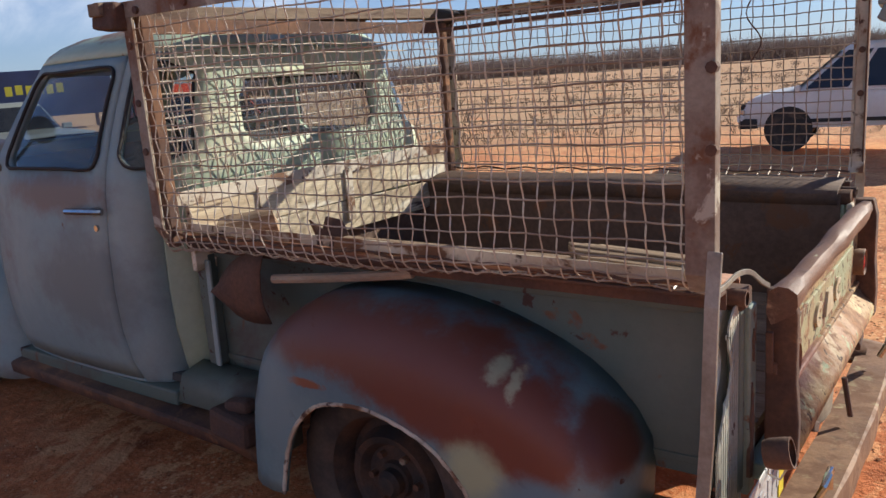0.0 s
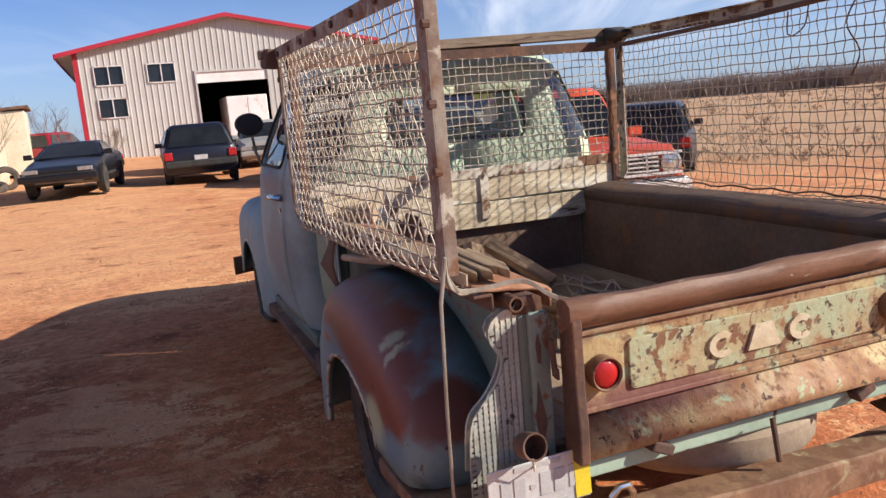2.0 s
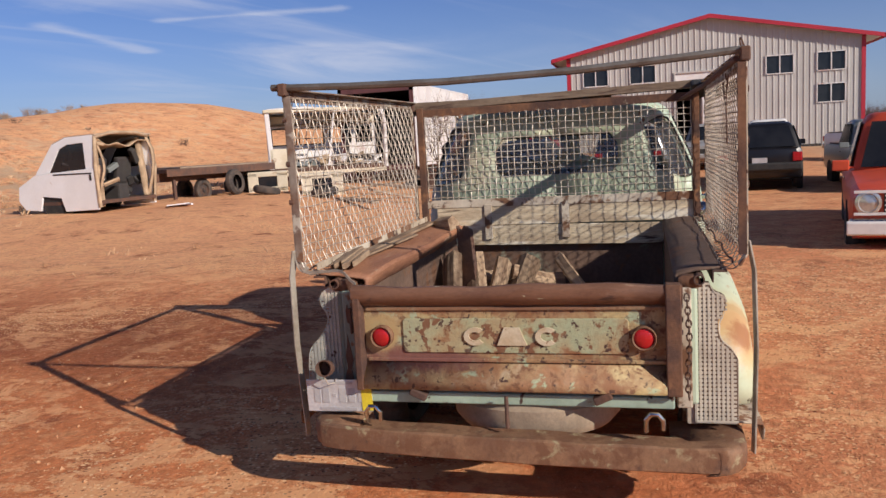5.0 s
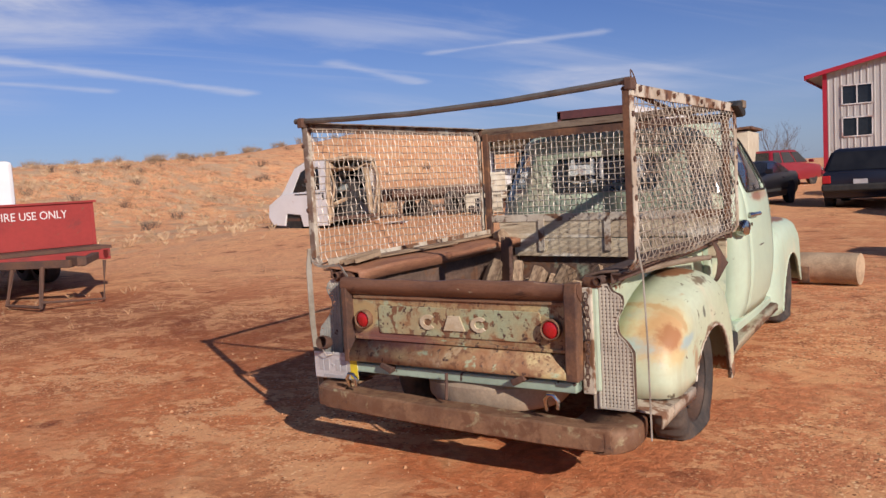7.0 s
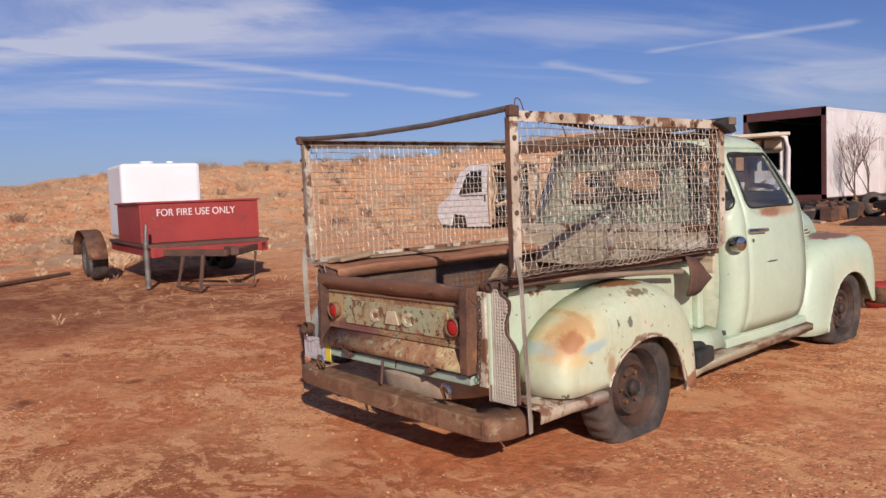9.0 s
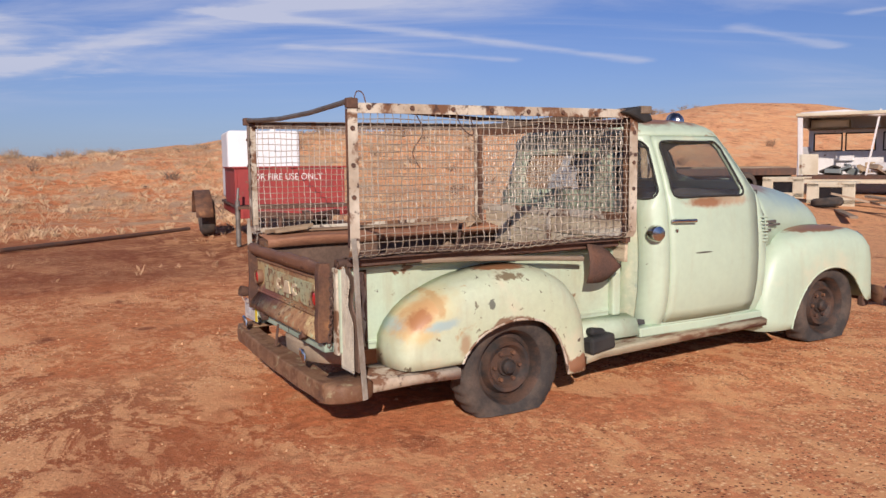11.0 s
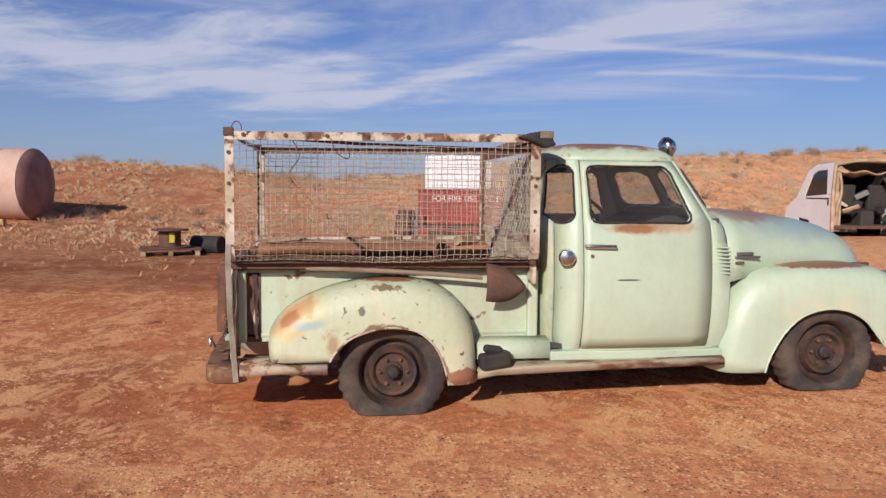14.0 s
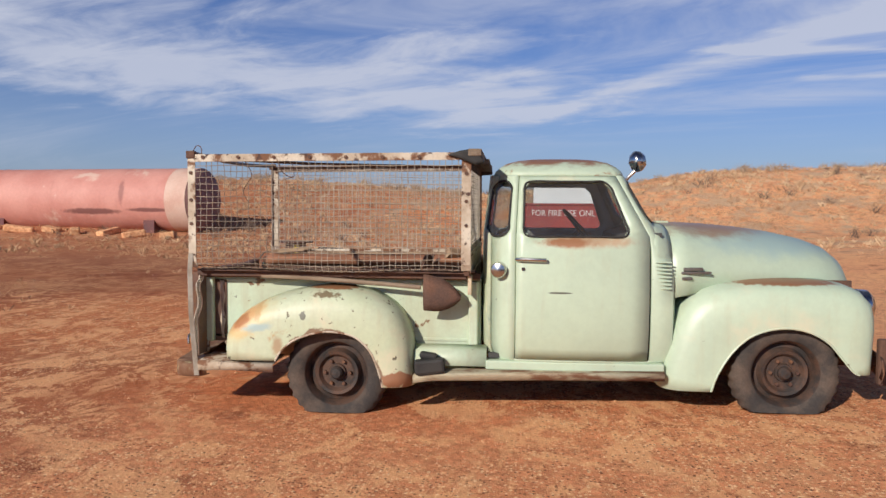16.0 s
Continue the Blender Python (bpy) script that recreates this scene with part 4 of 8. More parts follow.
def cowl_section(x, k):
    """Between the cab's belt and the hood's rear edge."""
    h = hood_section(-2.175, 0.790, 0.80, 1.272, 3.9)
    out = []
    for n, (_, y, z) in enumerate(h):
        a = math.pi * n / 16
        c, s = math.cos(a), math.sin(a)
        cab_y, cab_z = 0.838 * math.copysign(abs(c) ** 0.28, c), 0.80 + 0.482 * abs(s) ** 0.28
        out.append((x, cab_y + (y - cab_y) * k, cab_z + (z - cab_z) * k))
    return out


part("cowl", loft([cowl_section(-2.030, 0.0), cowl_section(-2.08, 0.15), cowl_section(-2.13, 0.6), cowl_section(-2.168, 0.95)]), "mint", truck, smooth=60, thick=0.008)
mirrored("hood_hinge", lambda: B(((-2.15, 0.44, 1.285), (0.10, 0.03, 0.015))), "mint_worn", truck, bevel=0.004)


def fender(outer, arch, ys, us, n=26, full=1.0):
    o, a = spline(outer, n), spline(arch, n)
    sections = []
    for k, (p, q) in enumerate(zip(o, a)):
        sec = []
        tuck = full + (1 - full) * step01(k / n, 0.08, 0.42)
        for y, u in zip(ys, us):
            r = p.lerp(q, u if u == 1 else u * tuck)
            sec.append((r.x, y, r.y))
        sections.append(sec)
    return loft(sections)


R_OUT = [(0.775, 0.362), (0.77, 0.53), (0.65, 0.675), (0.48, 0.765), (0.30, 0.82), (0.10, 0.848), (-0.10, 0.842), (-0.26, 0.80), (-0.40, 0.70), (-0.48, 0.54), (-0.505, 0.36), (-0.515, 0.205)]
R_ARCH = [(0.405, 0.362), (0.37, 0.42), (0.28, 0.50), (0.14, 0.55), (0.02, 0.562), (-0.12, 0.535), (-0.22, 0.45), (-0.275, 0.34), (-0.31, 0.205)]
R_Y = (0.665, 0.76, 0.83, 0.88, 0.918, 0.94, 0.948, 0.945, 0.925)
R_U = (0.0, 0.015, 0.06, 0.14, 0.28, 0.50, 0.78, 1.0, 1.0)
F_OUT = [(-2.095, 0.215), (-2.12, 0.45), (-2.17, 0.62), (-2.25, 0.775), (-2.38, 0.868), (-2.60, 0.905), (-2.85, 0.918), (-3.08, 0.916), (-3.28, 0.895), (-3.41, 0.82), (-3.445, 0.68), (-3.43, 0.50), (-3.41, 0.345)]
F_ARCH = [(-2.41, 0.215), (-2.45, 0.33), (-2.54, 0.475), (-2.66, 0.58), (-2.82, 0.628), (-2.98, 0.615), (-3.11, 0.55), (-3.20, 0.45), (-3.27, 0.365), (-3.31, 0.345)]
F_Y = (0.44, 0.60, 0.71, 0.78, 0.825, 0.855, 0.868, 0.868, 0.85)
F_U = (0.0, 0.0, 0.025, 0.08, 0.18, 0.36, 0.65, 1.0, 1.0)
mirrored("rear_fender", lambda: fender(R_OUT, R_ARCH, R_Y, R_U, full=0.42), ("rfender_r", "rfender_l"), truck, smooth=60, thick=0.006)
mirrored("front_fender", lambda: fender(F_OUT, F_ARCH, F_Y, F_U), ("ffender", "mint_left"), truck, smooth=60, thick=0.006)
def arch_lip(arch, y):
    return T([(p.x, y + 0.002 * math.sin(9 * k), p.y) for k, p in enumerate(spline(arch, 40))], 0.007, 6)


mirrored("arch_lip", lambda: arch_lip(R_ARCH, 0.944), "white_rust", truck, smooth=True, label="chipped rolled edge of the wheel arch")
mirrored("arch_lip", lambda: arch_lip(F_ARCH, 0.867), "ffender", truck, smooth=True)
mirrored("fender_apron", lambda: B(((-2.78, 0.46, 0.62), (1.25, 0.02, 0.56))), "rust_dark", truck)
mirrored("louvre_panel", lambda: B(*[((-2.105, 0.836, 0.865 + 0.024 * k), (0.105, 0.012, 0.010), pose(0, 0, 0, 24, 0, 6)) for k in range(8)]), "mint", truck, bevel=0.002)
mirrored("nameplate", lambda: B(((-2.33, 0.735, 0.962), (0.20, 0.02, 0.016), pose(0, 0, 0, 0, 0, 10)), ((-2.31, 0.737, 0.985), (0.13, 0.02, 0.022), pose(0, 0, 0, 0, 0, 10)), ((-2.27, 0.745, 0.925), (0.07, 0.02, 0.02), pose(0, 0, 0, 0, 0, 10))), "steel", truck, bevel=0.004, label="tarnished metal nameplate")
mirrored("headlight", lambda: lathe([(0.0, 0.05), (0.07, 0.04), (0.10, 0.01), (0.105, -0.06)], seg=20, m=Matrix.Translation((-3.41, 0.66, 0.76)) @ pose(0, 0, 0, 0, -90, 0)), "chrome", truck, smooth=True)
part("grille", B(*[((-3.46, 0, 0.48 + 0.085 * k), (0.05, 0.95, 0.04)) for k in range(4)], ((-3.44, 0, 0.62), (0.03, 0.98, 0.40))), "mint_worn", truck, bevel=0.01)
bm = loft([[(-3.56 + 0.14 * (abs(y) / 0.92) ** 4, y, 0.44), (-3.575 + 0.14 * (abs(y) / 0.92) ** 4, y, 0.37), (-3.56 + 0.14 * (abs(y) / 0.92) ** 4, y, 0.30)] for y in (-0.92, -0.8, -0.5, 0, 0.5, 0.8, 0.92)])
part("front_bumper", bm, "rust", truck, smooth=True, thick=0.008)
mirrored("bumper_guard", lambda: B(((-3.52, 0.70, 0.40), (0.07, 0.06, 0.30))), "rust_dark", truck, bevel=0.015)
mirrored("bumper_bracket", lambda: B(((-3.36, 0.56, 0.38), (0.36, 0.05, 0.06))), "rust_dark", truck)

# running boards and sills
mirrored("running_board", lambda: loft([[(x, 0.66, 0.315 + d), (x, 0.80, 0.312 + d), (x, 0.872, 0.300 + d), (x, 0.880, 0.290 + d), (x, 0.876, 0.252 + d)] for x, d in ((-0.50, -0.03), (-0.62, -0.01), (-1.3, 0.01), (-2.12, 0.025))]), ("sillboard", "rust"), truck, smooth=22, thick=0.008, label="rusty running board with chipped mint paint")
mirrored("splash_apron", lambda: loft([[(x, 0.69, 0.455), (x, 0.79, 0.43), (x, 0.825, 0.335)] for x in (-0.50, -0.98)]), ("mint_worn", "worn_left"), truck, smooth=50, thick=0.008)
mirrored("sill", lambda: B(((-1.55, 0.78, 0.345), (1.15, 0.10, 0.06))), ("mint", "worn_left"), truck, bevel=0.01)
part("chassis", B(((-1.55, 0.38, 0.30), (3.6, 0.07, 0.14)), ((-1.55, -0.38, 0.30), (3.6, 0.07, 0.14)), ((0.28, 0, 0.31), (0.06, 0.8, 0.12)), ((-2.9, 0, 0.27), (0.08, 1.2, 0.08)), ((0.02, 0, 0.26), (0.10, 1.3, 0.10)), ((0.02, 0, 0.26), (0.26, 0.26, 0.24))), "rust_dark", truck, bevel=0.01)


# wheels: flat tyres that spread on the ground
def tyre_bm(cx, cz, y_out, ground, radius=0.345, width=0.155):
    prof = [(0.215, 0.012), (0.235, -0.004), (0.275, -0.012), (0.315, -0.004), (0.337, 0.016), (0.345, 0.045), (0.345, 0.110), (0.337, 0.139), (0.315, 0.159), (0.275, 0.167), (0.235, 0.159), (0.215, 0.143)]
    bm = bmesh.new()
    seg = 120
    rows = []
    for r, d in prof:
        row = []
        for j in range(seg):
            t = 2 * math.pi * j / seg
            rr = r - (0.011 if j % 4 < 2 and 0.33 < r else 0.0)
            x, z = cx + rr * math.cos(t) * radius / 0.345, cz + rr * math.sin(t) * radius / 0.345
            y = y_out - d
            low = ground + 0.004
            if z < low + 0.03:
                press = min(1.0, (low + 0.03 - z) / 0.09)
                z = max(z, low)
                y += (0.022 if d < 0.07 else -0.022) * press
                x = cx + (x - cx) * (1 + 0.06 * press)
            row.append((x, y, z))
        rows.append(row)
    loft(rows, bm, closed=True)
    return bm


def wheel(cx, cz, y_out, ground, side):
    w = thing("wheel", "", "")
    w.parent = truck
    bm = tyre_bm(cx, cz, y_out, ground)
    if side < 0:
        flip_y(bm)
    part("tyre", bm, "tyre", w, "flat cracked tyre, dusty with red dirt", smooth=45)
    m = Matrix.Translation((cx, side * y_out, cz)) @ pose(0, 0, 0, -90 * side, 0, 0)
    bm = lathe([(0.0, -0.045), (0.055, -0.045), (0.06, -0.062), (0.105, -0.062), (0.125, -0.035), (0.145, -0.03), (0.165, -0.075), (0.19, -0.085), (0.205, -0.03), (0.222, -0.012), (0.226, -0.03)], seg=36, m=m)
    part("rim", bm, "rim", w, "black steel rim rusting through", smooth=35)
    bm = lathe([(0.0, 0.0), (0.03, -0.004), (0.042, -0.02), (0.044, -0.05)], seg=18, m=m)
    part("hub", bm, "rim", w, "rusty hub", smooth=30)
    for k in range(6):
        a = 2 * math.pi * k / 6
        part("lug_nut", C((m @ Vector((0.085 * math.cos(a), 0.085 * math.sin(a), -0.065)), m @ Vector((0.085 * math.cos(a), 0.085 * math.sin(a), -0.040)), 0.012), seg=6), "rust", w)


for s in (1, -1):
    wheel(0.02, 0.265, 0.845, 0.005, s)
    wheel(-2.89, 0.325, 0.80, 0.075, s)

# ---- bed
bed = thing("bed", "", "")
bed.parent = truck


def bed_side():
    bm = prism([(-0.93, 0.44), (0.98, 0.44), (0.98, 0.885), (-0.93, 0.885)], "y", 0.647, 0.663)
    return bm


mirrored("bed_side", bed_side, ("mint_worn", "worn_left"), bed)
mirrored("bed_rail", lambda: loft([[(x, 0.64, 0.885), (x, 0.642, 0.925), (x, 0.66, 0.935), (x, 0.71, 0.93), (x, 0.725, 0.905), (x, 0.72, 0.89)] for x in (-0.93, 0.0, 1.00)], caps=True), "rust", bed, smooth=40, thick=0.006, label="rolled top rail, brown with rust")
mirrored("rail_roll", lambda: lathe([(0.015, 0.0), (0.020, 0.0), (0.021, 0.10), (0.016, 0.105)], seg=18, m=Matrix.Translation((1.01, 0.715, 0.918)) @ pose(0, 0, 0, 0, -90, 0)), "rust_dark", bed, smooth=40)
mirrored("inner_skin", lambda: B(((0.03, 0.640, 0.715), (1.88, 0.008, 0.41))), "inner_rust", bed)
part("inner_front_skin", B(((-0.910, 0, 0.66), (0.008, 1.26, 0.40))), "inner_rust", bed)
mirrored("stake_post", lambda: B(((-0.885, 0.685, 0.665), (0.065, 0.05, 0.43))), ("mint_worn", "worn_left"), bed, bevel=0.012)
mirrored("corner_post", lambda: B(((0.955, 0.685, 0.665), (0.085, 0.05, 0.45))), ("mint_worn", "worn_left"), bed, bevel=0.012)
# Thin dark plate gives the recess behind the fender its shade.
part("rusted_side_end", B(((0.892, 0.667, 0.655), (0.125, 0.006, 0.43))), "rust_dark", bed, "dark plate for the shaded recess at the bed side's rear end")
part("side_strip", loft([[(0.845 + 0.006 * math.sin(40 * z), 0.674, z), (0.868 + 0.008 * math.sin(23 * z + 1), 0.674, z)] for z in [0.46 + 0.02 * k for k in range(21)]]), "white_rust", bed, "ragged pale strip", thick=0.004)
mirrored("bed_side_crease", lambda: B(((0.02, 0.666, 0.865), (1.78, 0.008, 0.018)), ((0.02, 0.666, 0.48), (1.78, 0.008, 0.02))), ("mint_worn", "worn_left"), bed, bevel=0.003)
part("stake_edge", B(((-0.848, -0.712, 0.655), (0.024, 0.012, 0.40), pose(0, 0, 0, 0, 2, 0))), "mint_left", bed, "pale turned edge of the stake post", bevel=0.004)
part("bed_front", B(((-0.925, 0, 0.66), (0.02, 1.28, 0.46))), "mint_worn", bed)
part("bed_cross_member", B(*[((x, 0, 0.485), (0.06, 1.28, 0.05)) for x in (-0.8, -0.2, 0.4, 0.95)]), "rust_dark", bed)
for k in range(8):
    ob = part("floor_plank", B(((0.03, -0.56 + 0.16 * k, 0.522), (1.90, 0.150, 0.022))), "wood_x", bed)

# tailgate
gate = thing("tailgate", "", "")
gate.parent = truck
part("gate_panel", B(((1.030, 0.018, 0.70), (0.012, 1.22, 0.36))), "gate", gate)
wob = [0.004 * math.sin(7 * y) + 0.003 * math.sin(19 * y) for y in [-0.615 + 1.268 * j / 24 for j in range(25)]]
part("gate_top_roll", loft([[(1.036, y, 0.832), (1.046, y, 0.836), (1.078 + w, y, 0.862), (1.086 + w, y, 0.880), (1.084 + w, y, 0.902 + w), (1.072, y, 0.915 + w), (1.050, y, 0.917 + w), (1.030, y, 0.905 + w), (1.024, y, 0.86)] for y, w in zip([-0.615 + 1.268 * j / 24 for j in range(25)], wob)], closed=True, caps=True), "roll_rust", gate, "rolled tailgate top, dark with rust", smooth=40)
part("gate_step", loft([[(1.036, y, 0.606), (1.044, y, 0.598), (1.092, y, 0.548), (1.097, y, 0.536), (1.097, y, 0.512), (1.085, y, 0.502), (1.040, y, 0.500)] for y in (-0.584, 0.606)]), "gate", gate, smooth=30, thick=0.006)
for s in (1, -1):
    part("gate_side_flange", prism([(1.024, 0.500), (1.098, 0.500), (1.100, 0.60), (1.092, 0.70), (1.092, 0.86), (1.080, 0.915), (1.024, 0.915)], "y", 0.592 if s > 0 else -0.612, 0.648 if s > 0 else -0.582), "rust", gate, bevel=0.005)
part("gate_crease", B(((1.040, 0.012, 0.822), (0.014, 1.17, 0.014)), ((1.041, 0.012, 0.616), (0.014, 1.17, 0.016))), "gate", gate, bevel=0.004)
bm = prism([(-0.41, 0.645), (0.45, 0.645), (0.46, 0.655), (0.46, 0.772), (0.45, 0.782), (-0.41, 0.782), (-0.42, 0.772), (-0.42, 0.655)], "x", 1.034, 1.044)
part("gate_field", bm, "gate_field", gate, "raised field with flaking pale green paint", bevel=0.003)


def mark(shape, y):
    """Worn raised badge shapes, plain blocks of the size of the old badge."""
    bm = bmesh.new()
    if shape == "bow":
        outer = [(y + 0.045 * math.cos(a), 0.713 + 0.036 * math.sin(a)) for a in (radians(45 + 270 * k / 14) for k in range(15))]
        inner = [(y + 0.024 * math.cos(a), 0.713 + 0.018 * math.sin(a)) for a in (radians(315 - 270 * k / 14) for k in range(15))]
        return prism(outer + inner, "x", 1.043, 1.052)
    return prism([(y - 0.058, 0.678), (y - 0.028, 0.678), (y + 0.028, 0.678), (y + 0.058, 0.678), (y + 0.030, 0.748), (y - 0.030, 0.748)], "x", 1.043, 1.052)


part("badge", mark("bow", -0.125), "letter", gate, "pale raised badge shape")
part("badge", mark("block", 0.02), "letter", gate, "pale raised badge shape")
part("badge", mark("bow", 0.155), "letter", gate, "pale raised badge shape")
for y in (-0.505, 0.515):
    at = Matrix.Translation((1.048, y, 0.712)) @ pose(0, 0, 0, 0, 90, 0)
    lamp = part("tail_light", lathe([(0.045, -0.014), (0.046, 0.022), (0.043, 0.026), (0.038, 0.020)], seg=24, m=at), "bumper", gate, "round tail light with a red lens", smooth=40)
    part("lens", lathe([(0.039, 0.014), (0.030, 0.020), (0.016, 0.023), (0.0, 0.024)], seg=24, m=at), "red_lens", lamp, "bright red ribbed lens", smooth=True)
part("gate_sill", B(((1.02, 0, 0.462), (0.07, 1.24, 0.045))), "sill_green", bed, "dull green rear sill", bevel=0.006)
mirrored("gate_hinge", lambda: B(((1.07, 0.36, 0.485), (0.05, 0.07, 0.03), pose(0, 0, 0, 25, 0, 0))), "rust_dark", gate, bevel=0.005)


def chain_bm(points, link=0.032):
    bm = bmesh.new()
    pts = spline(points, int(sum((Vector(b) - Vector(a)).length for a, b in zip(points, points[1:])) / (link * 0.72)) + 1)
    for k, (a, b) in enumerate(zip(pts, pts[1:])):
        d = (b - a).normalized()
        side = d.cross(Vector((0, 1, 0)) if k % 2 else Vector((1, 0, 0))).normalized()
        mid = (a + b) / 2
        loop = [mid + d * (link / 2) * math.cos(t) + side * (link * 0.30) * math.sin(t) for t in (2 * math.pi * j / 10 for j in range(10))]
        add_tube(bm, loop, 0.0035, 5, closed=True)
    return bm


part("gate_chain", chain_bm([(1.03, 0.668, 0.87), (1.035, 0.676, 0.70), (1.04, 0.668, 0.56), (1.05, 0.672, 0.48)]), "rust_dark", gate, "hanging rusty chain")
part("gate_latch", B(((1.040, -0.640, 0.775), (0.016, 0.012, 0.10), pose(0, 0, 0, 4, 0, 0)), ((1.046, -0.636, 0.735), (0.020, 0.008, 0.03))), "rust_dark", gate, "thin rusty latch bar", bevel=0.003)
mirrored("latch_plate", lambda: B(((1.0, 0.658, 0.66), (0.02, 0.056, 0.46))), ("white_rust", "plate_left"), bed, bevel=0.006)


# perforated corner panels behind the fenders
def perforated(outline, x, pitch=0.0160, bar=0.0092, rim=0.016):
    """Strips both ways, kept where they lie inside the outline (y, z)."""
    def inside(y, z):
        hit = False
        for (y1, z1), (y2, z2) in zip(outline, outline[1:] + outline[:1]):
            if (z1 > z) != (z2 > z) and y < (y2 - y1) * (z - z1) / (z2 - z1) + y1:
                hit = not hit
        return hit
    ys, zs = [p[0] for p in outline], [p[1] for p in outline]
    bm = bmesh.new()
    ny, nz = int((max(ys) - min(ys)) / pitch) + 1, int((max(zs) - min(zs)) / pitch) + 1
    for i in range(ny):
        for j in range(nz):
            y, z = min(ys) + (i + 0.5) * pitch, min(zs) + (j + 0.5) * pitch
            if inside(y, z):
                add_box(bm, (x, y, z - pitch / 2), (0.003, pitch, bar))
                add_box(bm, (x + 0.002, y - pitch / 2, z), (0.003, bar, pitch))
    mid = Vector((x, sum(ys) / len(ys), sum(zs) / len(zs)))
    edge = [Vector((x + 0.0045, y, z)) for y, z in outline]
    inner = [p + (mid - p).normalized() * rim for p in edge]
    for k in range(len(edge)):
        n = (k + 1) % len(edge)
        q = [bm.verts.new(v) for v in (edge[k], edge[n], inner[n], inner[k])]
        back = [bm.verts.new(v.co - Vector((0.004, 0, 0))) for v in q]
        bm.faces.new(q)
        bm.faces.new(back[::-1])
        for j in range(4):
            bm.faces.new((q[j], back[j], back[(j + 1) % 4], q[(j + 1) % 4]))
    return bm


def cut_edge(outline):
    """The outline with its corners rounded by a spline."""
    inner = [p for p in outline if p[0] < 0.701]
    free = [p for p in outline if p[0] >= 0.701]
    return [inner[0], free[0]] + [(p.x, p.y) for p in spline(free[1:], 22)] + inner[1:]


PERF = {1: [(0.70, 0.372), (0.850, 0.372), (0.850, 0.615), (0.825, 0.655), (0.79, 0.69), (0.782, 0.75), (0.805, 0.80), (0.806, 0.852), (0.768, 0.872), (0.75, 0.905), (0.70, 0.905)],
        -1: [(0.684, 0.372), (0.868, 0.372), (0.866, 0.52), (0.852, 0.635), (0.80, 0.69), (0.768, 0.74), (0.755, 0.79), (0.785, 0.84), (0.785, 0.875), (0.745, 0.905), (0.684, 0.905)]}
for s, outline in PERF.items():
    outline = cut_edge(outline)
    bm = perforated(outline, 0.988, bar=0.0092 if s > 0 else 0.0104, rim=0.008 if s > 0 else 0.014)
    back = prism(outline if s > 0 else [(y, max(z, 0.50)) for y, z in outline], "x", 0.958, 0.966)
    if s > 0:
        # Added dark sheet: the cavity's shade seen through the holes.
        part("corner_backing", back, "inner_rust", truck, "dark sheet standing in for the shaded cavity behind the perforated corner")
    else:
        part("corner_backing", flip_y(back), "perforated_shaded", truck, "grey shade-toned sheet behind the perforated corner")
    part("perforated_panel", bm if s > 0 else flip_y(bm), "perforated" if s > 0 else "perforated_shaded", truck, "perforated whitish sheet metal corner panel")
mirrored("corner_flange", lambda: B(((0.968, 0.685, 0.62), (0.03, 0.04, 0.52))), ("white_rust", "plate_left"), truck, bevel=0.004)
# latch ironwork and rust-eaten slots in the corner posts
for s in (1, -1):
    bm = bmesh.new()
    for k, (dy, z, w, h) in enumerate(((0.0, 0.80, 0.010, 0.05), (0.006, 0.72, 0.014, 0.09), (-0.004, 0.62, 0.012, 0.07), (0.004, 0.54, 0.018, 0.06), (-0.006, 0.48, 0.026, 0.05))):
        add_box(bm, (0.992 + 0.004 * (k % 2), s * (0.672 + dy), z), (0.014, w, h), pose(0, 0, 0, 6 * (k % 3) - 5, 0, 0))
    if s < 0:
        bm = prism([(-0.690, 0.48), (-0.664, 0.47), (-0.655, 0.52), (-0.662, 0.56), (-0.652, 0.60), (-0.663, 0.66), (-0.672, 0.71), (-0.676, 0.66), (-0.684, 0.62), (-0.678, 0.57), (-0.692, 0.53)], "x", 1.006, 1.0135)
        prism([(-0.668, 0.76), (-0.660, 0.755), (-0.657, 0.80), (-0.664, 0.835), (-0.671, 0.81)], "x", 1.006, 1.0135, bm)
    part("latch_iron", bm, "rust_dark", truck, "rusty latch ironwork on the corner post", bevel=0.004 if s > 0 else 0.0)

# rear bumper, side arms, plate, exhaust, hooks
bm = bmesh.new()
secs = []
for k in range(25):
    y = -0.770 + 1.565 * k / 24
    e = max(0.0, (abs(y - 0.023) - 0.66) / 0.185)
    x = 1.172 - 0.025 * (y / 0.84) ** 2 - 0.045 * e ** 2.4
    d = 0.0025 * math.sin(17 * y)
    secs.append([(x - 0.12, y, 0.368 + d - 0.026 * y - 0.024), (x - 0.008, y, 0.372 + d - 0.026 * y - 0.024), (x + d, y, 0.366 - 0.026 * y - 0.024), (x + 0.004, y, 0.325 - 0.026 * y - 0.024), (x + d, y, 0.280 - 0.026 * y - 0.024), (x - 0.012, y, 0.272 - 0.026 * y - 0.024), (x - 0.12, y, 0.272 - 0.026 * y - 0.024)])
loft(secs, bm, caps=True)
part("rear_bumper", bm, "bumper", truck, "dented rusty rear bumper", smooth=35)
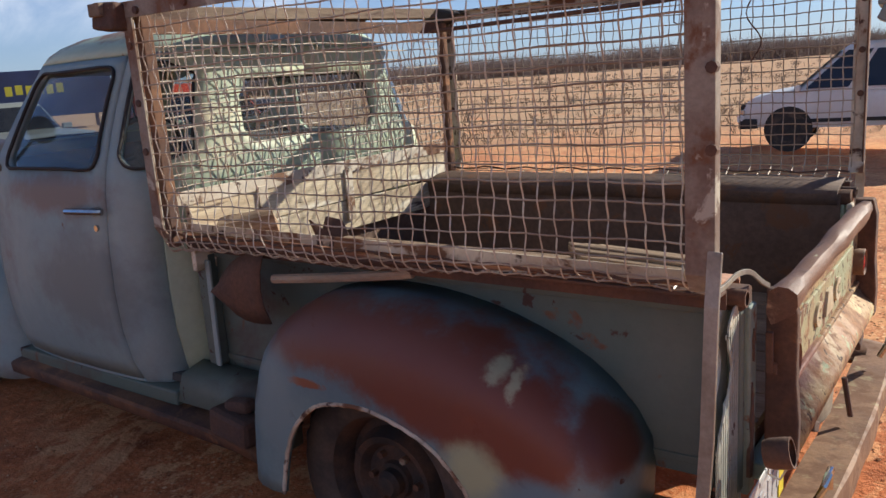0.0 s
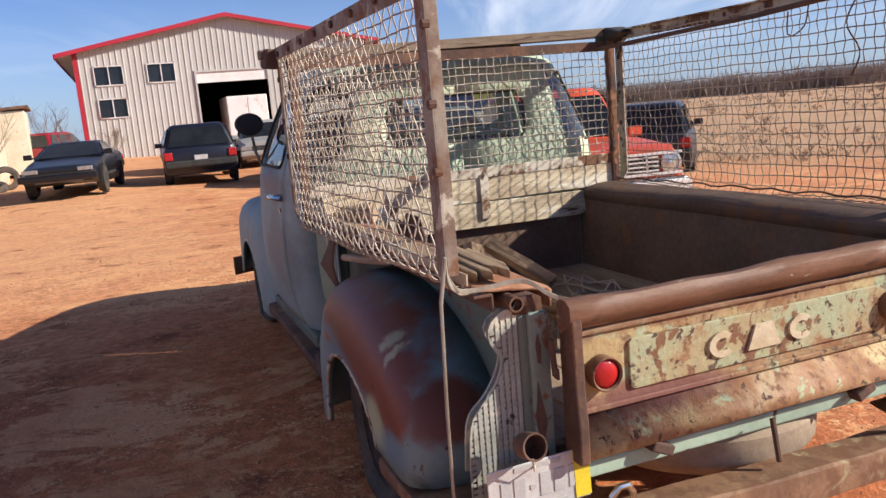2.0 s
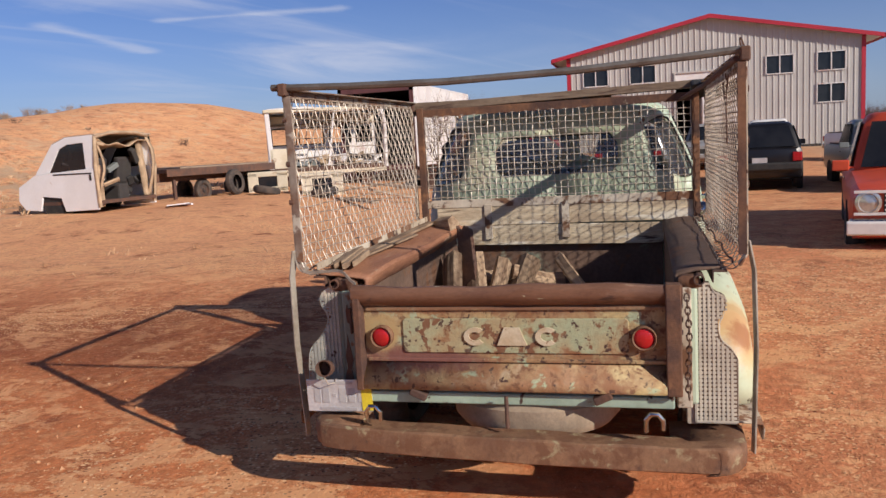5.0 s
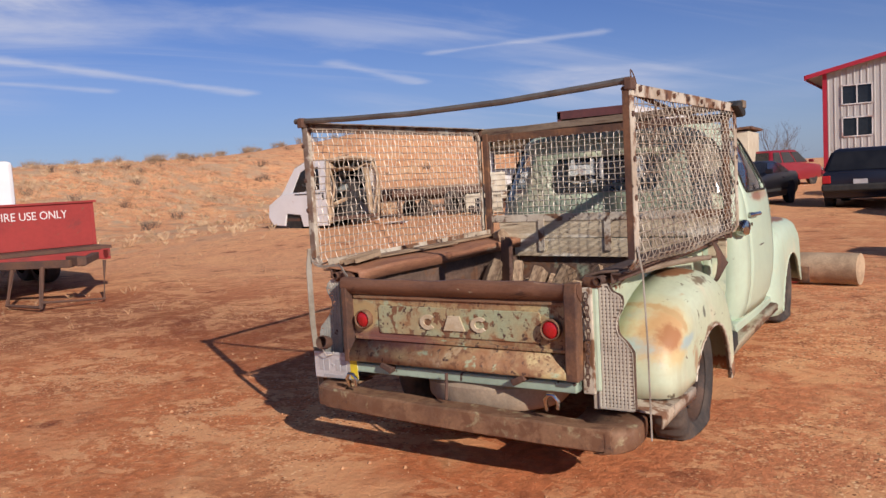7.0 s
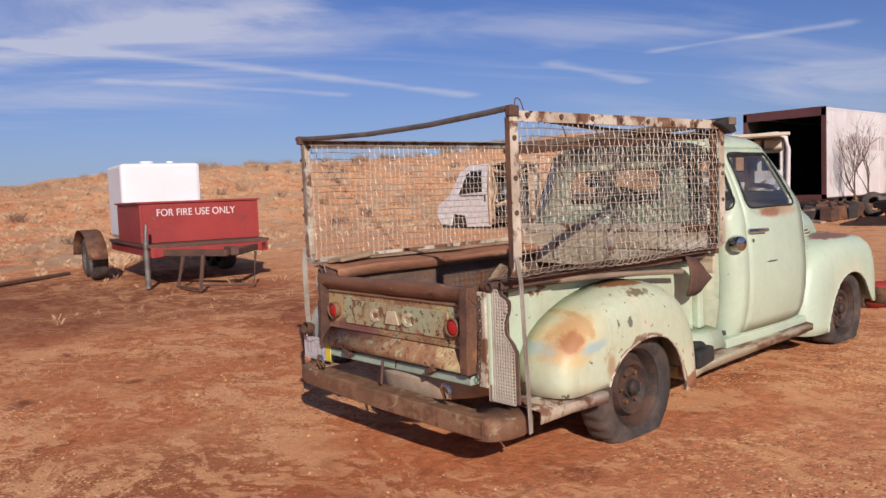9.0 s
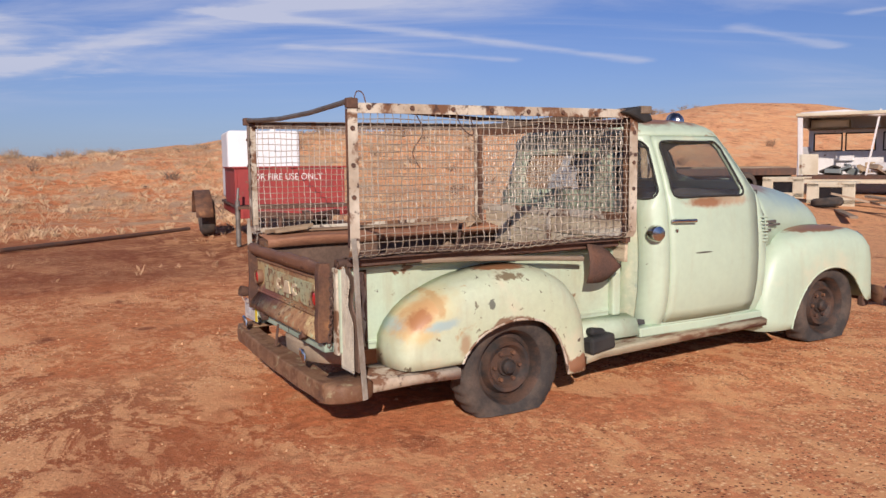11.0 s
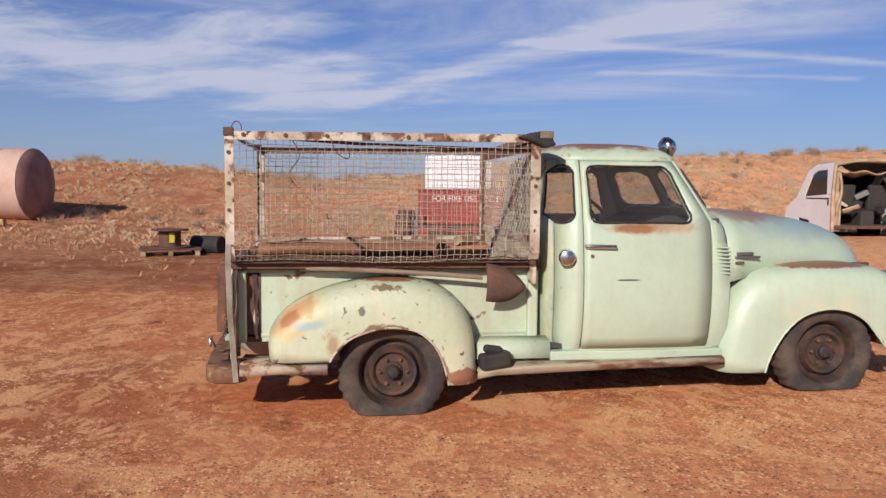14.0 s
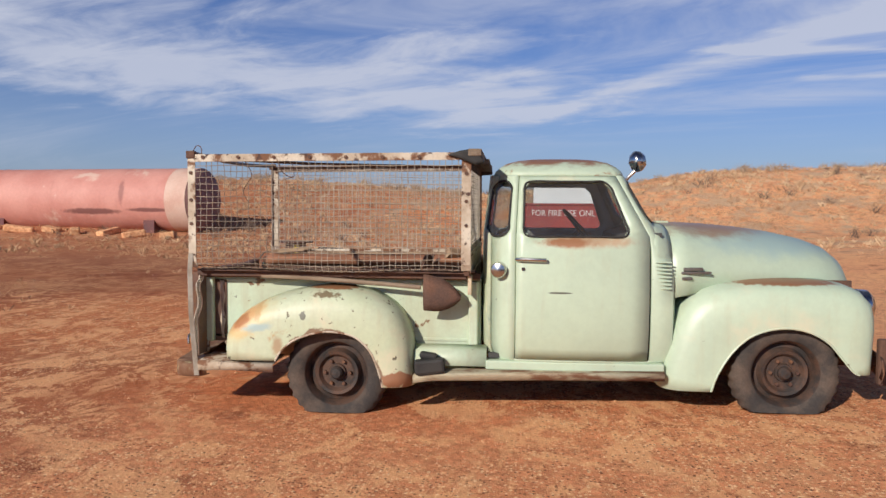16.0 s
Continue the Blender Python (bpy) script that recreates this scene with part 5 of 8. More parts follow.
mirrored("bumper_corner", lambda: loft([[(x, 0.66, z0), (x, 0.80, z0), (x, 0.945 - 0.06 * (x > 1.0), z0 - 0.012), (x, 0.950 - 0.06 * (x > 1.0), 0.325), (x, 0.945 - 0.06 * (x > 1.0), 0.292 + 0.008 * math.sin(40 * x))] for x, z0 in ((0.42, 0.352), (0.70, 0.356), (0.93, 0.362))]), ("white_rust", "bumper"), truck, smooth=40, thick=0.008)
for s, out in ((1, 0.876), (-1, 0.832)):
    drop = -0.024 - 0.026 * s * out
    tip = 1.146 if s > 0 else 1.136
    bm = loft([[(x, 0.60, z0), (x, w - 0.055, z0 + 0.001), (x, w - 0.018, z0 - 0.002), (x, w - 0.003, z0 - 0.012), (x, w, z0 - 0.045), (x, w - 0.003, z0 - 0.088), (x, w - 0.014, z0 - 0.099), (x, w - 0.05, z0 - 0.100)]
               for x, z0, w in ((0.90, 0.372 + drop * 0.7, out - 0.004), (0.96, 0.372 + drop, out), (1.03, 0.372 + drop, out - 0.001), (tip - 0.080, 0.372 + drop, out - 0.010), (tip - 0.045, 0.372 + drop, out - 0.028), (tip - 0.018, 0.371 + drop, out - 0.058), (tip, 0.370 + drop, out - 0.105))])
    part("bumper_end", bm if s > 0 else flip_y(bm), "bumper", truck, "smooth rounded bumper end, brown with rust", smooth=50, thick=0.006)
plate = part("number_plate", B(((1.055, -0.708, 0.462), (0.004, 0.285, 0.135), pose(0, 0, 0, 1, 0, 0))), "plate", truck, "silver number plate with a yellow sticker", bevel=0.002)
part("sticker", B(((1.0585, -0.588, 0.466), (0.003, 0.045, 0.128), pose(0, 0, 0, 2, 0, 0))), "yellow", plate, "yellow sticker")
for n, (y, z, w, h) in enumerate(((-0.80, 0.466, 0.028, 0.060), (-0.763, 0.466, 0.030, 0.060), (-0.725, 0.467, 0.016, 0.012), (-0.69, 0.468, 0.030, 0.060), (-0.65, 0.469, 0.030, 0.060), (-0.61, 0.470, 0.024, 0.060), (-0.71, 0.521, 0.13, 0.012), (-0.71, 0.411, 0.16, 0.012))):
    part("print_bar", B(((1.058, y - 0.003, z - 0.004), (0.0025, w, h))), "ink", plate)
part("exhaust_pipe", lathe([(0.029, 0.012), (0.034, 0.012), (0.035, 0.0), (0.034, -0.03), (0.030, -0.045), (0.0, -0.046)], seg=24, m=Matrix.Translation((1.104, -0.745, 0.590)) @ pose(0, 0, 0, 0, 76, 4)), "rust_dark", truck, "blackened rusty open pipe end", smooth=40, thick=0.003)
part("plate_wire", T([(1.108, -0.748, 0.560), (1.090, -0.738, 0.52), (1.062, -0.722, 0.518), (1.060, -0.715, 0.535)], 0.0025, 5), "wire", truck, smooth=True)
for y in (-0.53, 0.545):
    part("hook", T([(1.13, y - 0.03, 0.38), (1.15, y - 0.03, 0.43), (1.155, y - 0.012, 0.455), (1.155, y + 0.012, 0.455), (1.15, y + 0.03, 0.43), (1.15, y + 0.03, 0.395)], 0.009, 8), "chrome", truck, "bent steel tow hook", smooth=True)
part("pin", C(((1.12, 0.0, 0.37), (1.10, -0.004, 0.49), 0.008), seg=8), "rust_dark", truck)
spare = part("spare_tyre", lathe([(0.20, -0.055), (0.25, -0.085), (0.32, -0.082), (0.355, -0.04), (0.362, 0.03), (0.33, 0.07), (0.25, 0.075), (0.20, 0.05), (0.20, -0.055)], seg=40, m=Matrix.Translation((0.70, 0.06, 0.365)) @ pose(0, 0, 0, 0, -3, 0)), "tyre_pale", truck, "bleached spare tyre slung under the bed", smooth=40)

# handles, filler cap, spotlight
mirrored("door_handle", lambda: add_tube(T([(-1.17, 0.885, 1.045), (-1.20, 0.905, 1.048), (-1.36, 0.912, 1.045)], 0.013, 8), [(-1.20, 0.86, 1.047), (-1.20, 0.90, 1.047)], 0.016, 8), "chrome", doors[0].parent, smooth=True, label="dull chrome lever handle")
mirrored("lock", lambda: C(((-1.215, 0.87, 0.985), (-1.215, 0.893, 0.985), 0.012), seg=12), "chrome", truck, smooth=True)
part("filler_cap", lathe([(0.052, -0.02), (0.052, 0.02), (0.045, 0.035), (0.02, 0.042), (0.0, 0.044)], seg=24, m=Matrix.Translation((-1.06, 0.862, 0.975)) @ pose(0, 0, 0, -90, 0, -12)), "chrome", truck, "chrome fuel filler cap", smooth=40)
part("spotlight", lathe([(0.0, 0.062), (0.042, 0.058), (0.070, 0.030), (0.078, 0.0), (0.074, -0.018), (0.05, -0.046), (0.0, -0.062)], seg=24, m=Matrix.Translation((-2.04, 0.06, 1.715)) @ pose(0, 0, 0, 0, -80, 0)), "chrome", truck, "chrome spotlight on a stalk", smooth=50)
part("spotlight_stalk", T([(-2.03, 0.06, 1.65), (-1.98, 0.06, 1.60), (-1.95, 0.05, 1.56)], 0.012, 8), "chrome", truck, smooth=True)
mir = part("side_mirror", lathe([(0.0, -0.022), (0.056, -0.018), (0.064, 0.0), (0.057, 0.012), (0.0, 0.014)], seg=24, m=Matrix.Translation((-1.93, -0.885, 1.42)) @ pose(0, 0, 0, 0, 84, 12) @ Matrix.Diagonal((1.0, 1.35, 1, 1))), "black", truck, "dark round side mirror on an arm", smooth=40)
part("mirror_arm", T([(-1.95, -0.84, 1.18), (-1.945, -0.865, 1.26), (-1.93, -0.882, 1.40)], 0.009, 8), "steel", mir, smooth=True)

# ---- wire stock cage on the bed
cage = thing("stock_cage", "rusty wire-mesh stock cage with flat-bar frame, bolted on the truck bed", "cage")


def bend(u, zt=1.69, zb=0.955, side=0.875):
    """Profile of a side panel: upright, then curving in to the bed rail; u from 0 at the top to 1 at the foot."""
    turn = 0.06
    length = zt - zb - turn
    s = u * (length + turn * math.pi / 2 + 0.012)
    if s < length:
        return side, zt - s
    a = min((s - length) / turn, math.pi / 2)
    y, z = side - turn * (1 - math.cos(a)), zt - length - turn * math.sin(a)
    rest = max(0.0, s - length - turn * math.pi / 2)
    return y - rest, z


def wire_panel(place, nu, nv, su, sv, r=0.0026, seed=0, ripple=0.005):
    """Crimped woven wire, uprights and cross wires of two materials: place(u, v) gives the point and the outward normal, u along, v down."""
    rnd = random.Random(seed)
    bm = bmesh.new()

    def pt(i, j, sign, amp):
        u, v = i / nu, j / nv
        p, n = place(u, v)
        w = ripple * noise.noise((u * su * 2.2 + seed * 7, v * sv * 2.6, 0.3))
        return p + n * (w + sign * amp)
    for i in range(nu + 1):
        du = rnd.uniform(-0.06, 0.06)
        pts = []
        for k in range(nv * 4 + 1):
            j = k / 4
            pts.append(pt(i + du + 0.05 * math.sin(j * 0.9 + i), j, math.cos(math.pi * (i + j)), 0.0042))
        add_tube(bm, pts, r, 4)
    upright = len(bm.faces)
    for j in range(nv + 1):
        dv = rnd.uniform(-0.06, 0.06)
        pts = [pt(i + h, j + dv + 0.05 * math.sin(i * 0.8 + j), (-1 if (i + j) % 2 else 1) * (1 if h == 0 else 0), 0.0028) for i in range(nu + 1) for h in (0, 0.5) if i + h <= nu]
        add_tube(bm, pts, r, 4)
    for k, face in enumerate(bm.faces):
        face.material_index = int(k >= upright)
    return bm


def side_place(sign):
    def place(u, v):
        y, z = bend(v)
        x = 0.965 - 1.80 * u
        if v > 0.72:
            z += 0.02 * math.sin(u * 9) * (v - 0.72) * 2
        y2, z2 = bend(min(v + 0.01, 1.0))
        n = Vector((0, -(z2 - z), (y2 - y)))
        n = Vector((0, 1, 0)) if n.length < 1e-6 else n.normalized()
        lift = -0.004 * (1 - u) - (0.045 * u ** 1.6 * v if sign < 0 else 0.0)
        return Vector((x, sign * y, z + lift)), Vector((0, sign * abs(n.y), n.z))
    return place


def bar_along(points, width, thick, across):
    """A flat bar along points; across gives the direction of its width."""
    w = Vector(across).normalized()
    secs = []
    pts = [Vector(p) for p in points]
    for k, p in enumerate(pts):
        d = (pts[min(k + 1, len(pts) - 1)] - pts[max(k - 1, 0)]).normalized()
        t = d.cross(w).normalized()
        secs.append([p + w * width / 2 + t * thick / 2, p - w * width / 2 + t * thick / 2, p - w * width / 2 - t * thick / 2, p + w * width / 2 - t * thick / 2])
    return loft(secs, closed=True, caps=True)


def side_panel(sign):
    panel = thing("side_panel", "", "")
    panel.parent = cage
    frame_mat = "white_rust" if sign > 0 else "frame_left"
    us = [k / 16 for k in range(17)]
    post_x, post_w = (0.982, 0.052) if sign > 0 else (0.961, 0.060)
    rear = [Vector((post_x, sign * (bend(u)[0] + 0.006), bend(u)[1] + 0.002)) for u in us if u <= 0.985]
    front_w = 0.062 if sign > 0 else 0.045
    front = [Vector((-0.845, sign * (bend(u)[0] + 0.006), bend(u)[1])) for u in us if u <= 0.95]
    part("rear_upright", bar_along(rear, post_w, 0.007, (1, 0, 0)), frame_mat, panel, bevel=0.0015)
    part("upright_flange", B(((post_x + post_w / 2 - 0.003, sign * 0.866, 1.35), (0.006, 0.030, 0.68))), "rust" if sign > 0 else frame_mat, panel, bevel=0.001)
    if sign < 0:
        # Thin added plates put the sunlit pale tone on the inner faces.
        for x, w in ((post_x, post_w - 0.008), (-0.845, 0.040)):
            part("upright_face", B(((x, -0.8735, 1.345), (w, 0.003, 0.66))), "white_rust", panel, "chipped white plate, the sunlit tone of the upright's inner face")
        part("inner_foot_rail", B(((0.06, -0.812, 0.990), (1.76, 0.006, 0.030), pose(0, 0, 0, 0, 0.5, 0))), "white_rust", panel, "chipped white rail along the foot of the mesh", bevel=0.001)
    part("front_upright", bar_along(front, front_w, 0.007, (1, 0, 0)), frame_mat, panel, bevel=0.0015)
    part("top_rail", B(((0.06, sign * 0.884, 1.700), (1.86, 0.007, 0.050), pose(0, 0, 0, 0, 0.4, 0)), ((0.06, sign * 0.866, 1.722), (1.86, 0.04, 0.006), pose(0, 0, 0, 0, 0.4, 0))), frame_mat, panel, bevel=0.0015)
    mesh = part("wire_mesh", wire_panel(side_place(sign), 44, 19, 1.8, 0.75, r=0.0023, seed=3 + sign), "wire_r" if sign > 0 else "wire", panel, "woven crimped wire mesh")
    mesh.data.materials.append(M["wire_r" if sign > 0 else "wire_cross"])
    part("foot_angle", B(((0.07, sign * 0.79, 0.945), (1.82, 0.05, 0.008)), ((0.07, sign * 0.765, 0.925), (1.82, 0.006, 0.045))), "rust_dark", panel, bevel=0.002)
    part("edge_wire", T([(0.965 - 1.80 * k / 30, sign * (0.835 + 0.006 * math.sin(k)), 0.975 + 0.006 * math.sin(1.7 * k)) for k in range(31)], 0.004, 6), "rust_dark", panel)
    for k in range(8):
        x = 0.90 - 0.24 * k
        part("bolt", C(((x, sign * 0.880, 1.70), (x, sign * 0.897, 1.70), 0.012), seg=8), "rust_dark", panel)
    for u in (0.12, 0.35, 0.55):
        y, z = bend(u)
        part("bolt", C(((0.985, sign * (y - 0.002), z), (0.985, sign * (y + 0.016), z), 0.012), seg=8), "rust_dark", panel)
        part("bolt", C(((-0.845, sign * (y - 0.002), z), (-0.845, sign * (y + 0.016), z), 0.012), seg=8), "rust_dark", panel)
    # long strap from the rear corner down to the bumper
    foot = 0.245
    part("strap", bar_along([(0.992, sign * 0.885, 1.06), (0.992, sign * 0.905, 0.95), (0.985, sign * 0.912, 0.66), (0.955, sign * 0.905, foot)], 0.032, 0.007, (1, 0.3 * sign, 0)), "strap", panel, "long flat strap down to the bumper", bevel=0.0015)
    return panel


for sign in (1, -1):
    side_panel(sign)

front_panel = thing("front_panel", "", "")
front_panel.parent = cage


def front_place(u, v):
    return Vector((-0.852, 0.80 - 1.60 * u, 1.635 - 0.55 * v)), Vector((1, 0, 0))


mesh = part("wire_mesh", wire_panel(front_place, 40, 14, 1.6, 0.55, seed=9), "wire", front_panel, "woven crimped wire mesh")
mesh.data.materials.append(M["wire"])
for y in (0.825, -0.825):
    part("upright", B(((-0.848, y, 1.31), (0.035, 0.04, 0.76))), "rust", front_panel, bevel=0.003)
part("top_angle", B(((-0.855, 0, 1.655), (0.012, 1.66, 0.045)), ((-0.875, 0, 1.678), (0.05, 1.70, 0.006))), "rust", front_panel, bevel=0.002)
part("foot_angle", B(((-0.850, 0, 1.085), (0.012, 1.64, 0.05)), ((-0.862, 0, 1.062), (0.035, 1.64, 0.006))), "white_rust", front_panel, bevel=0.002)
part("top_timber", B(((-0.900, 0.0, 1.712), (0.085, 1.86, 0.045), pose(0, 0, 0, 1.0, 0, 0)), ((-0.93, -0.30, 1.705), (0.06, 1.30, 0.04), pose(0, 0, 0, -0.6, 0, 1.2))), "timber_dark", front_panel, "split grey timber along the top", bevel=0.004)
part("timber_end", prism([(-0.72, 1.712), (-0.80, 1.738), (-0.88, 1.752), (-0.935, 1.715), (-0.965, 1.665), (-0.90, 1.650), (-0.80, 1.690)], "y", 0.80, 0.925), "black", front_panel, "bent dark sheet over the corner", bevel=0.014)
part("timber_end", B(((-0.90, -0.90, 1.69), (0.11, 0.07, 0.085), pose(0, 0, 0, -6, 4, 4))), "rust_dark", front_panel, bevel=0.01)
# boards behind the cab, sagging at one end
BOARDS = [(-0.862, 1.015, 0.145, 0.2), (-0.866, 0.875, 0.125, -0.6)]
for x, z, h, roll in BOARDS:
    part("board", B(((x, 0.03, z), (0.025, 1.56, h), pose(0, 0, 0, roll, 0, 0))), "wood", front_panel, bevel=0.003)
for y in (-0.42, 0.06):
    part("board_strap", B(((-0.842, y, 0.965), (0.008, 0.045, 0.22))), "white_rust", front_panel, bevel=0.001)
part("rear_top_bar", T([(0.985, -0.93, 1.728), (0.985, -0.60, 1.712), (0.985, -0.2, 1.700), (0.985, 0.3, 1.704), (0.985, 0.70, 1.722), (0.985, 0.88, 1.732)], 0.014, 8), "steel", cage, "thin steel pipe across the rear top", smooth=True)
for sign in (1, -1):
    part("corner_cap", B(((0.985, sign * 0.878, 1.716), (0.06, 0.035, 0.05))), "rust_dark", cage, bevel=0.006)
for k, pts in enumerate(([(0.62, 0.86, 1.67), (0.58, 0.855, 1.58), (0.64, 0.85, 1.48), (0.60, 0.855, 1.40)], [(0.40, 0.87, 1.69), (0.36, 0.89, 1.60), (0.29, 0.88, 1.57), (0.30, 0.87, 1.66)], [(0.97, 0.88, 1.74), (0.95, 0.87, 1.775), (0.92, 0.87, 1.765), (0.91, 0.88, 1.72)])):
    part("loose_wire", T(spline(pts, 14), 0.003, 5), "rust_dark", cage, smooth=True)
part("crossing_stick", T([(0.985, 0.85, 1.70), (0.2, 0.80, 1.66), (-0.84, 0.74, 1.64)], 0.011, 6), "rust_dark", cage)

# tops of the bed sides: rusty boards under the cage
for sign in (1, -1):
    ob = thing("rail_board", "rusty board laid along the bed rail", "board", group="boards on the bed rails")
    rows = []
    inner = 0.64 if sign > 0 else 0.60
    for k in range(20):
        x = -0.90 + 1.86 * k / 19
        w = 0.003 * math.sin(5.0 * x + sign) + 0.0015 * math.sin(13.0 * x)
        rows.append([(x, sign * y, z + w * f) for y, z, f in ((0.800, 0.952, 0.3), (0.790, 0.962, 0.5), (0.710, 0.957, 1.0), (inner, 0.942, 1.6), (inner - 0.012, 0.930, 1.6), (inner - 0.008, 0.885, 0.6))])
    part("plank", loft(rows), "inner_rust" if sign > 0 else "rail_rust", ob, smooth=35, thick=0.012)
    if sign < 0:
        part("batten", B(((-0.02, -0.762, 0.978), (1.55, 0.055, 0.014), pose(0, 0, 0, 0, 0, 0.8)), ((0.30, -0.715, 0.976), (0.95, 0.03, 0.010), pose(0, 0, 0, 0, 0, -1.5))), "log", ob, "weathered grey-brown batten", bevel=0.003)

part("edge_bar", bar_along(spline([(0.992, -0.884, 1.05), (0.990, -0.880, 1.00), (0.986, -0.858, 0.972), (0.986, -0.80, 0.966), (0.990, -0.72, 0.972), (1.004, -0.675, 0.968), (1.020, -0.638, 0.938), (1.030, -0.612, 0.922)], 22), 0.012, 0.006, (0, 0.3, 1)), "strap", cage, "bent pale bar round the corner of the mesh", bevel=0.001)

# loads in the bed


def split_log(length, r, seed):
    rn = random.Random(seed)
    secs = []
    shape = [(1.0, 0), (0.8, 40), (1.05, 85), (0.9, 140), (0.75, 190), (1.0, 235), (0.9, 290), (0.7, 330)]
    jit = [rn.uniform(0.8, 1.15) for _ in shape]
    for k in range(6):
        x = -length / 2 + length * k / 5
        secs.append([(x + rn.uniform(-0.012, 0.012) * (k in (0, 5)), r * f * j * math.cos(radians(a)) * (1 + 0.05 * rn.uniform(-1, 1)), r * f * j * math.sin(radians(a)) * (1 + 0.05 * rn.uniform(-1, 1))) for (f, a), j in zip(shape, jit)])
    return loft(secs, closed=True, caps=True)


LOGS = [((-0.48, -0.43, 0.81), (-0.30, -0.38, 0.56), 0.055), ((-0.50, -0.27, 0.775), (-0.36, -0.31, 0.56), 0.050), ((-0.61, -0.13, 0.76), (-0.44, -0.19, 0.56), 0.060), ((-0.52, -0.24, 0.69), (-0.64, -0.02, 0.60), 0.055),
        ((-0.76, 0.02, 0.745), (-0.46, 0.20, 0.575), 0.036), ((-0.60, -0.59, 0.985), (-0.74, -0.71, 0.965), 0.038), ((-0.40, -0.54, 0.80), (-0.05, -0.47, 0.58), 0.055),
        ((-0.15, -0.36, 0.615), (0.34, -0.28, 0.60), 0.070), ((-0.20, -0.12, 0.60), (0.28, 0.02, 0.585), 0.055), ((-0.62, -0.46, 0.63), (-0.70, 0.05, 0.60), 0.065), ((0.05, -0.50, 0.62), (0.46, -0.44, 0.60), 0.060)]
for n, (top, foot, r) in enumerate(LOGS):
    top, foot = Vector(top), Vector(foot)
    ob = part("firewood_log", split_log((top - foot).length, r * 1.15, n), "log")
    ob.matrix_basis = Matrix.Translation((top + foot) / 2) @ (top - foot).to_track_quat("X", "Z").to_matrix().to_4x4()
    tagged(ob, "weathered split log in the truck bed", "log", group="logs in the bed")
ob = part("broken_board", prism([(-0.055, -0.24), (0.05, -0.24), (0.055, 0.20), (0.01, 0.235), (-0.02, 0.20), (-0.05, 0.25)], "y", -0.014, 0.014), "rust_dark", bevel=0.004)
ob.matrix_basis = Matrix.Translation((-0.39, -0.46, 0.765)) @ pose(0, 0, 0, -12, -16, 62)
tagged(ob, "dark broken board standing among the logs", "board")
bm = bmesh.new()
for k, (y, w, x0, x1, z) in enumerate(((-0.045, 0.022, -0.17, 0.10, 0.0), (-0.022, 0.020, -0.20, 0.135, 0.006), (0.0, 0.022, -0.21, 0.11, 0.010), (0.022, 0.020, -0.18, 0.150, 0.004), (0.044, 0.022, -0.15, 0.09, -0.002))):
    prism([(x0 + 0.02, y - w / 2), (x1 - 0.04, y - w / 2), (x1, y + 0.004 * (k % 3 - 1)), (x1 - 0.03, y + w / 2), (x0, y + w / 2)], "z", z - 0.012, z + 0.012, bm)
ob = part("timber_offcut", bm, "log", bevel=0.003)
ob.matrix_basis = pose(0.80, -0.725, 0.985, 5, 4, 4)
tagged(ob, "splintered grey timber offcut on the bed rail", "timber")
ob = part("wire_scrap", T([(0.02 * math.cos(k) * (1 + 0.3 * math.sin(3 * k)) * 8, 0.12 * math.sin(k * 0.7), 0.02 * math.sin(2.3 * k)) for k in range(28)], 0.004, 5), "wire")
ob.matrix_basis = pose(-0.35, 0.30, 0.56)
tagged(ob, "tangle of loose wire in the bed", "wire")

# shovels hung on both sides of the bed
for sign, x0, x1 in ((1, -0.54, 0.55), (-1, -0.42, 0.12)):
    sh = thing("shovel", "rusty shovel hung along the side of the bed", "shovel", group="shovels on the truck")
    part("handle", T(spline([(x1, sign * 0.755, 0.905), (x1 * 0.4, sign * 0.765, 0.895), (x0 * 0.5, sign * 0.775, 0.865), (x0, sign * 0.785, 0.845)], 12), 0.015, 8), "wood_x", sh, "pale weathered handle", smooth=True)
    rows = []
    for k in range(7):
        u = k / 6
        half = 0.105 * (1 - u ** 3) + 0.015
        rows.append([(x0 - 0.02 - 0.25 * u, sign * (0.80 + 0.03 * (1 - v * v)), 0.815 + half * v - 0.03 * u) for v in (-1, -0.5, 0, 0.5, 1)])
    part("blade", loft(rows), "rust_dark", sh, "curved rusty blade", smooth=60, thick=0.004)
for sign in (1, -1):
    ob = part("rubber_block", B(((-0.61, sign * 0.86, 0.335), (0.20, 0.09, 0.10), pose(0, 0, 0, 0, 6, sign * 4)), ((-0.60, sign * 0.84, 0.40), (0.12, 0.06, 0.05), pose(0, 0, 0, 0, -8, 0))), "black" if sign > 0 else "rust_dark", bevel=0.02)
    tagged(ob, "dark crumpled rubber block on the running board", "block", group="blocks on the running boards")

# ---------------------------------------------------------------- the yard: paints
def paint(name, colour, rough=0.35, coat=0.12):
    return surface(name, colour, tuple(c * 0.85 for c in colour), 1.2, rough, bump=0.02, bump_scale=6, grain=0.03, coat=coat, spots=(((0.10, 0.06, 0.04), 2.2, 0.62, 0.90),))


M["p_black"] = paint("dusty_black_car_paint", (0.009, 0.009, 0.011))
M["van_white"] = surface("bright_white_van_paint", (0.86, 0.87, 0.87), (0.80, 0.80, 0.79), 1.2, 0.3, bump=0.02, grain=0.02, coat=0.3, spots=(((0.50, 0.38, 0.30), 2.4, 0.68, 0.80),))
M["p_navy"] = paint("dusty_navy_car_paint", (0.010, 0.013, 0.026))
M["p_silver"] = paint("dusty_silver_car_paint", (0.36, 0.35, 0.33))
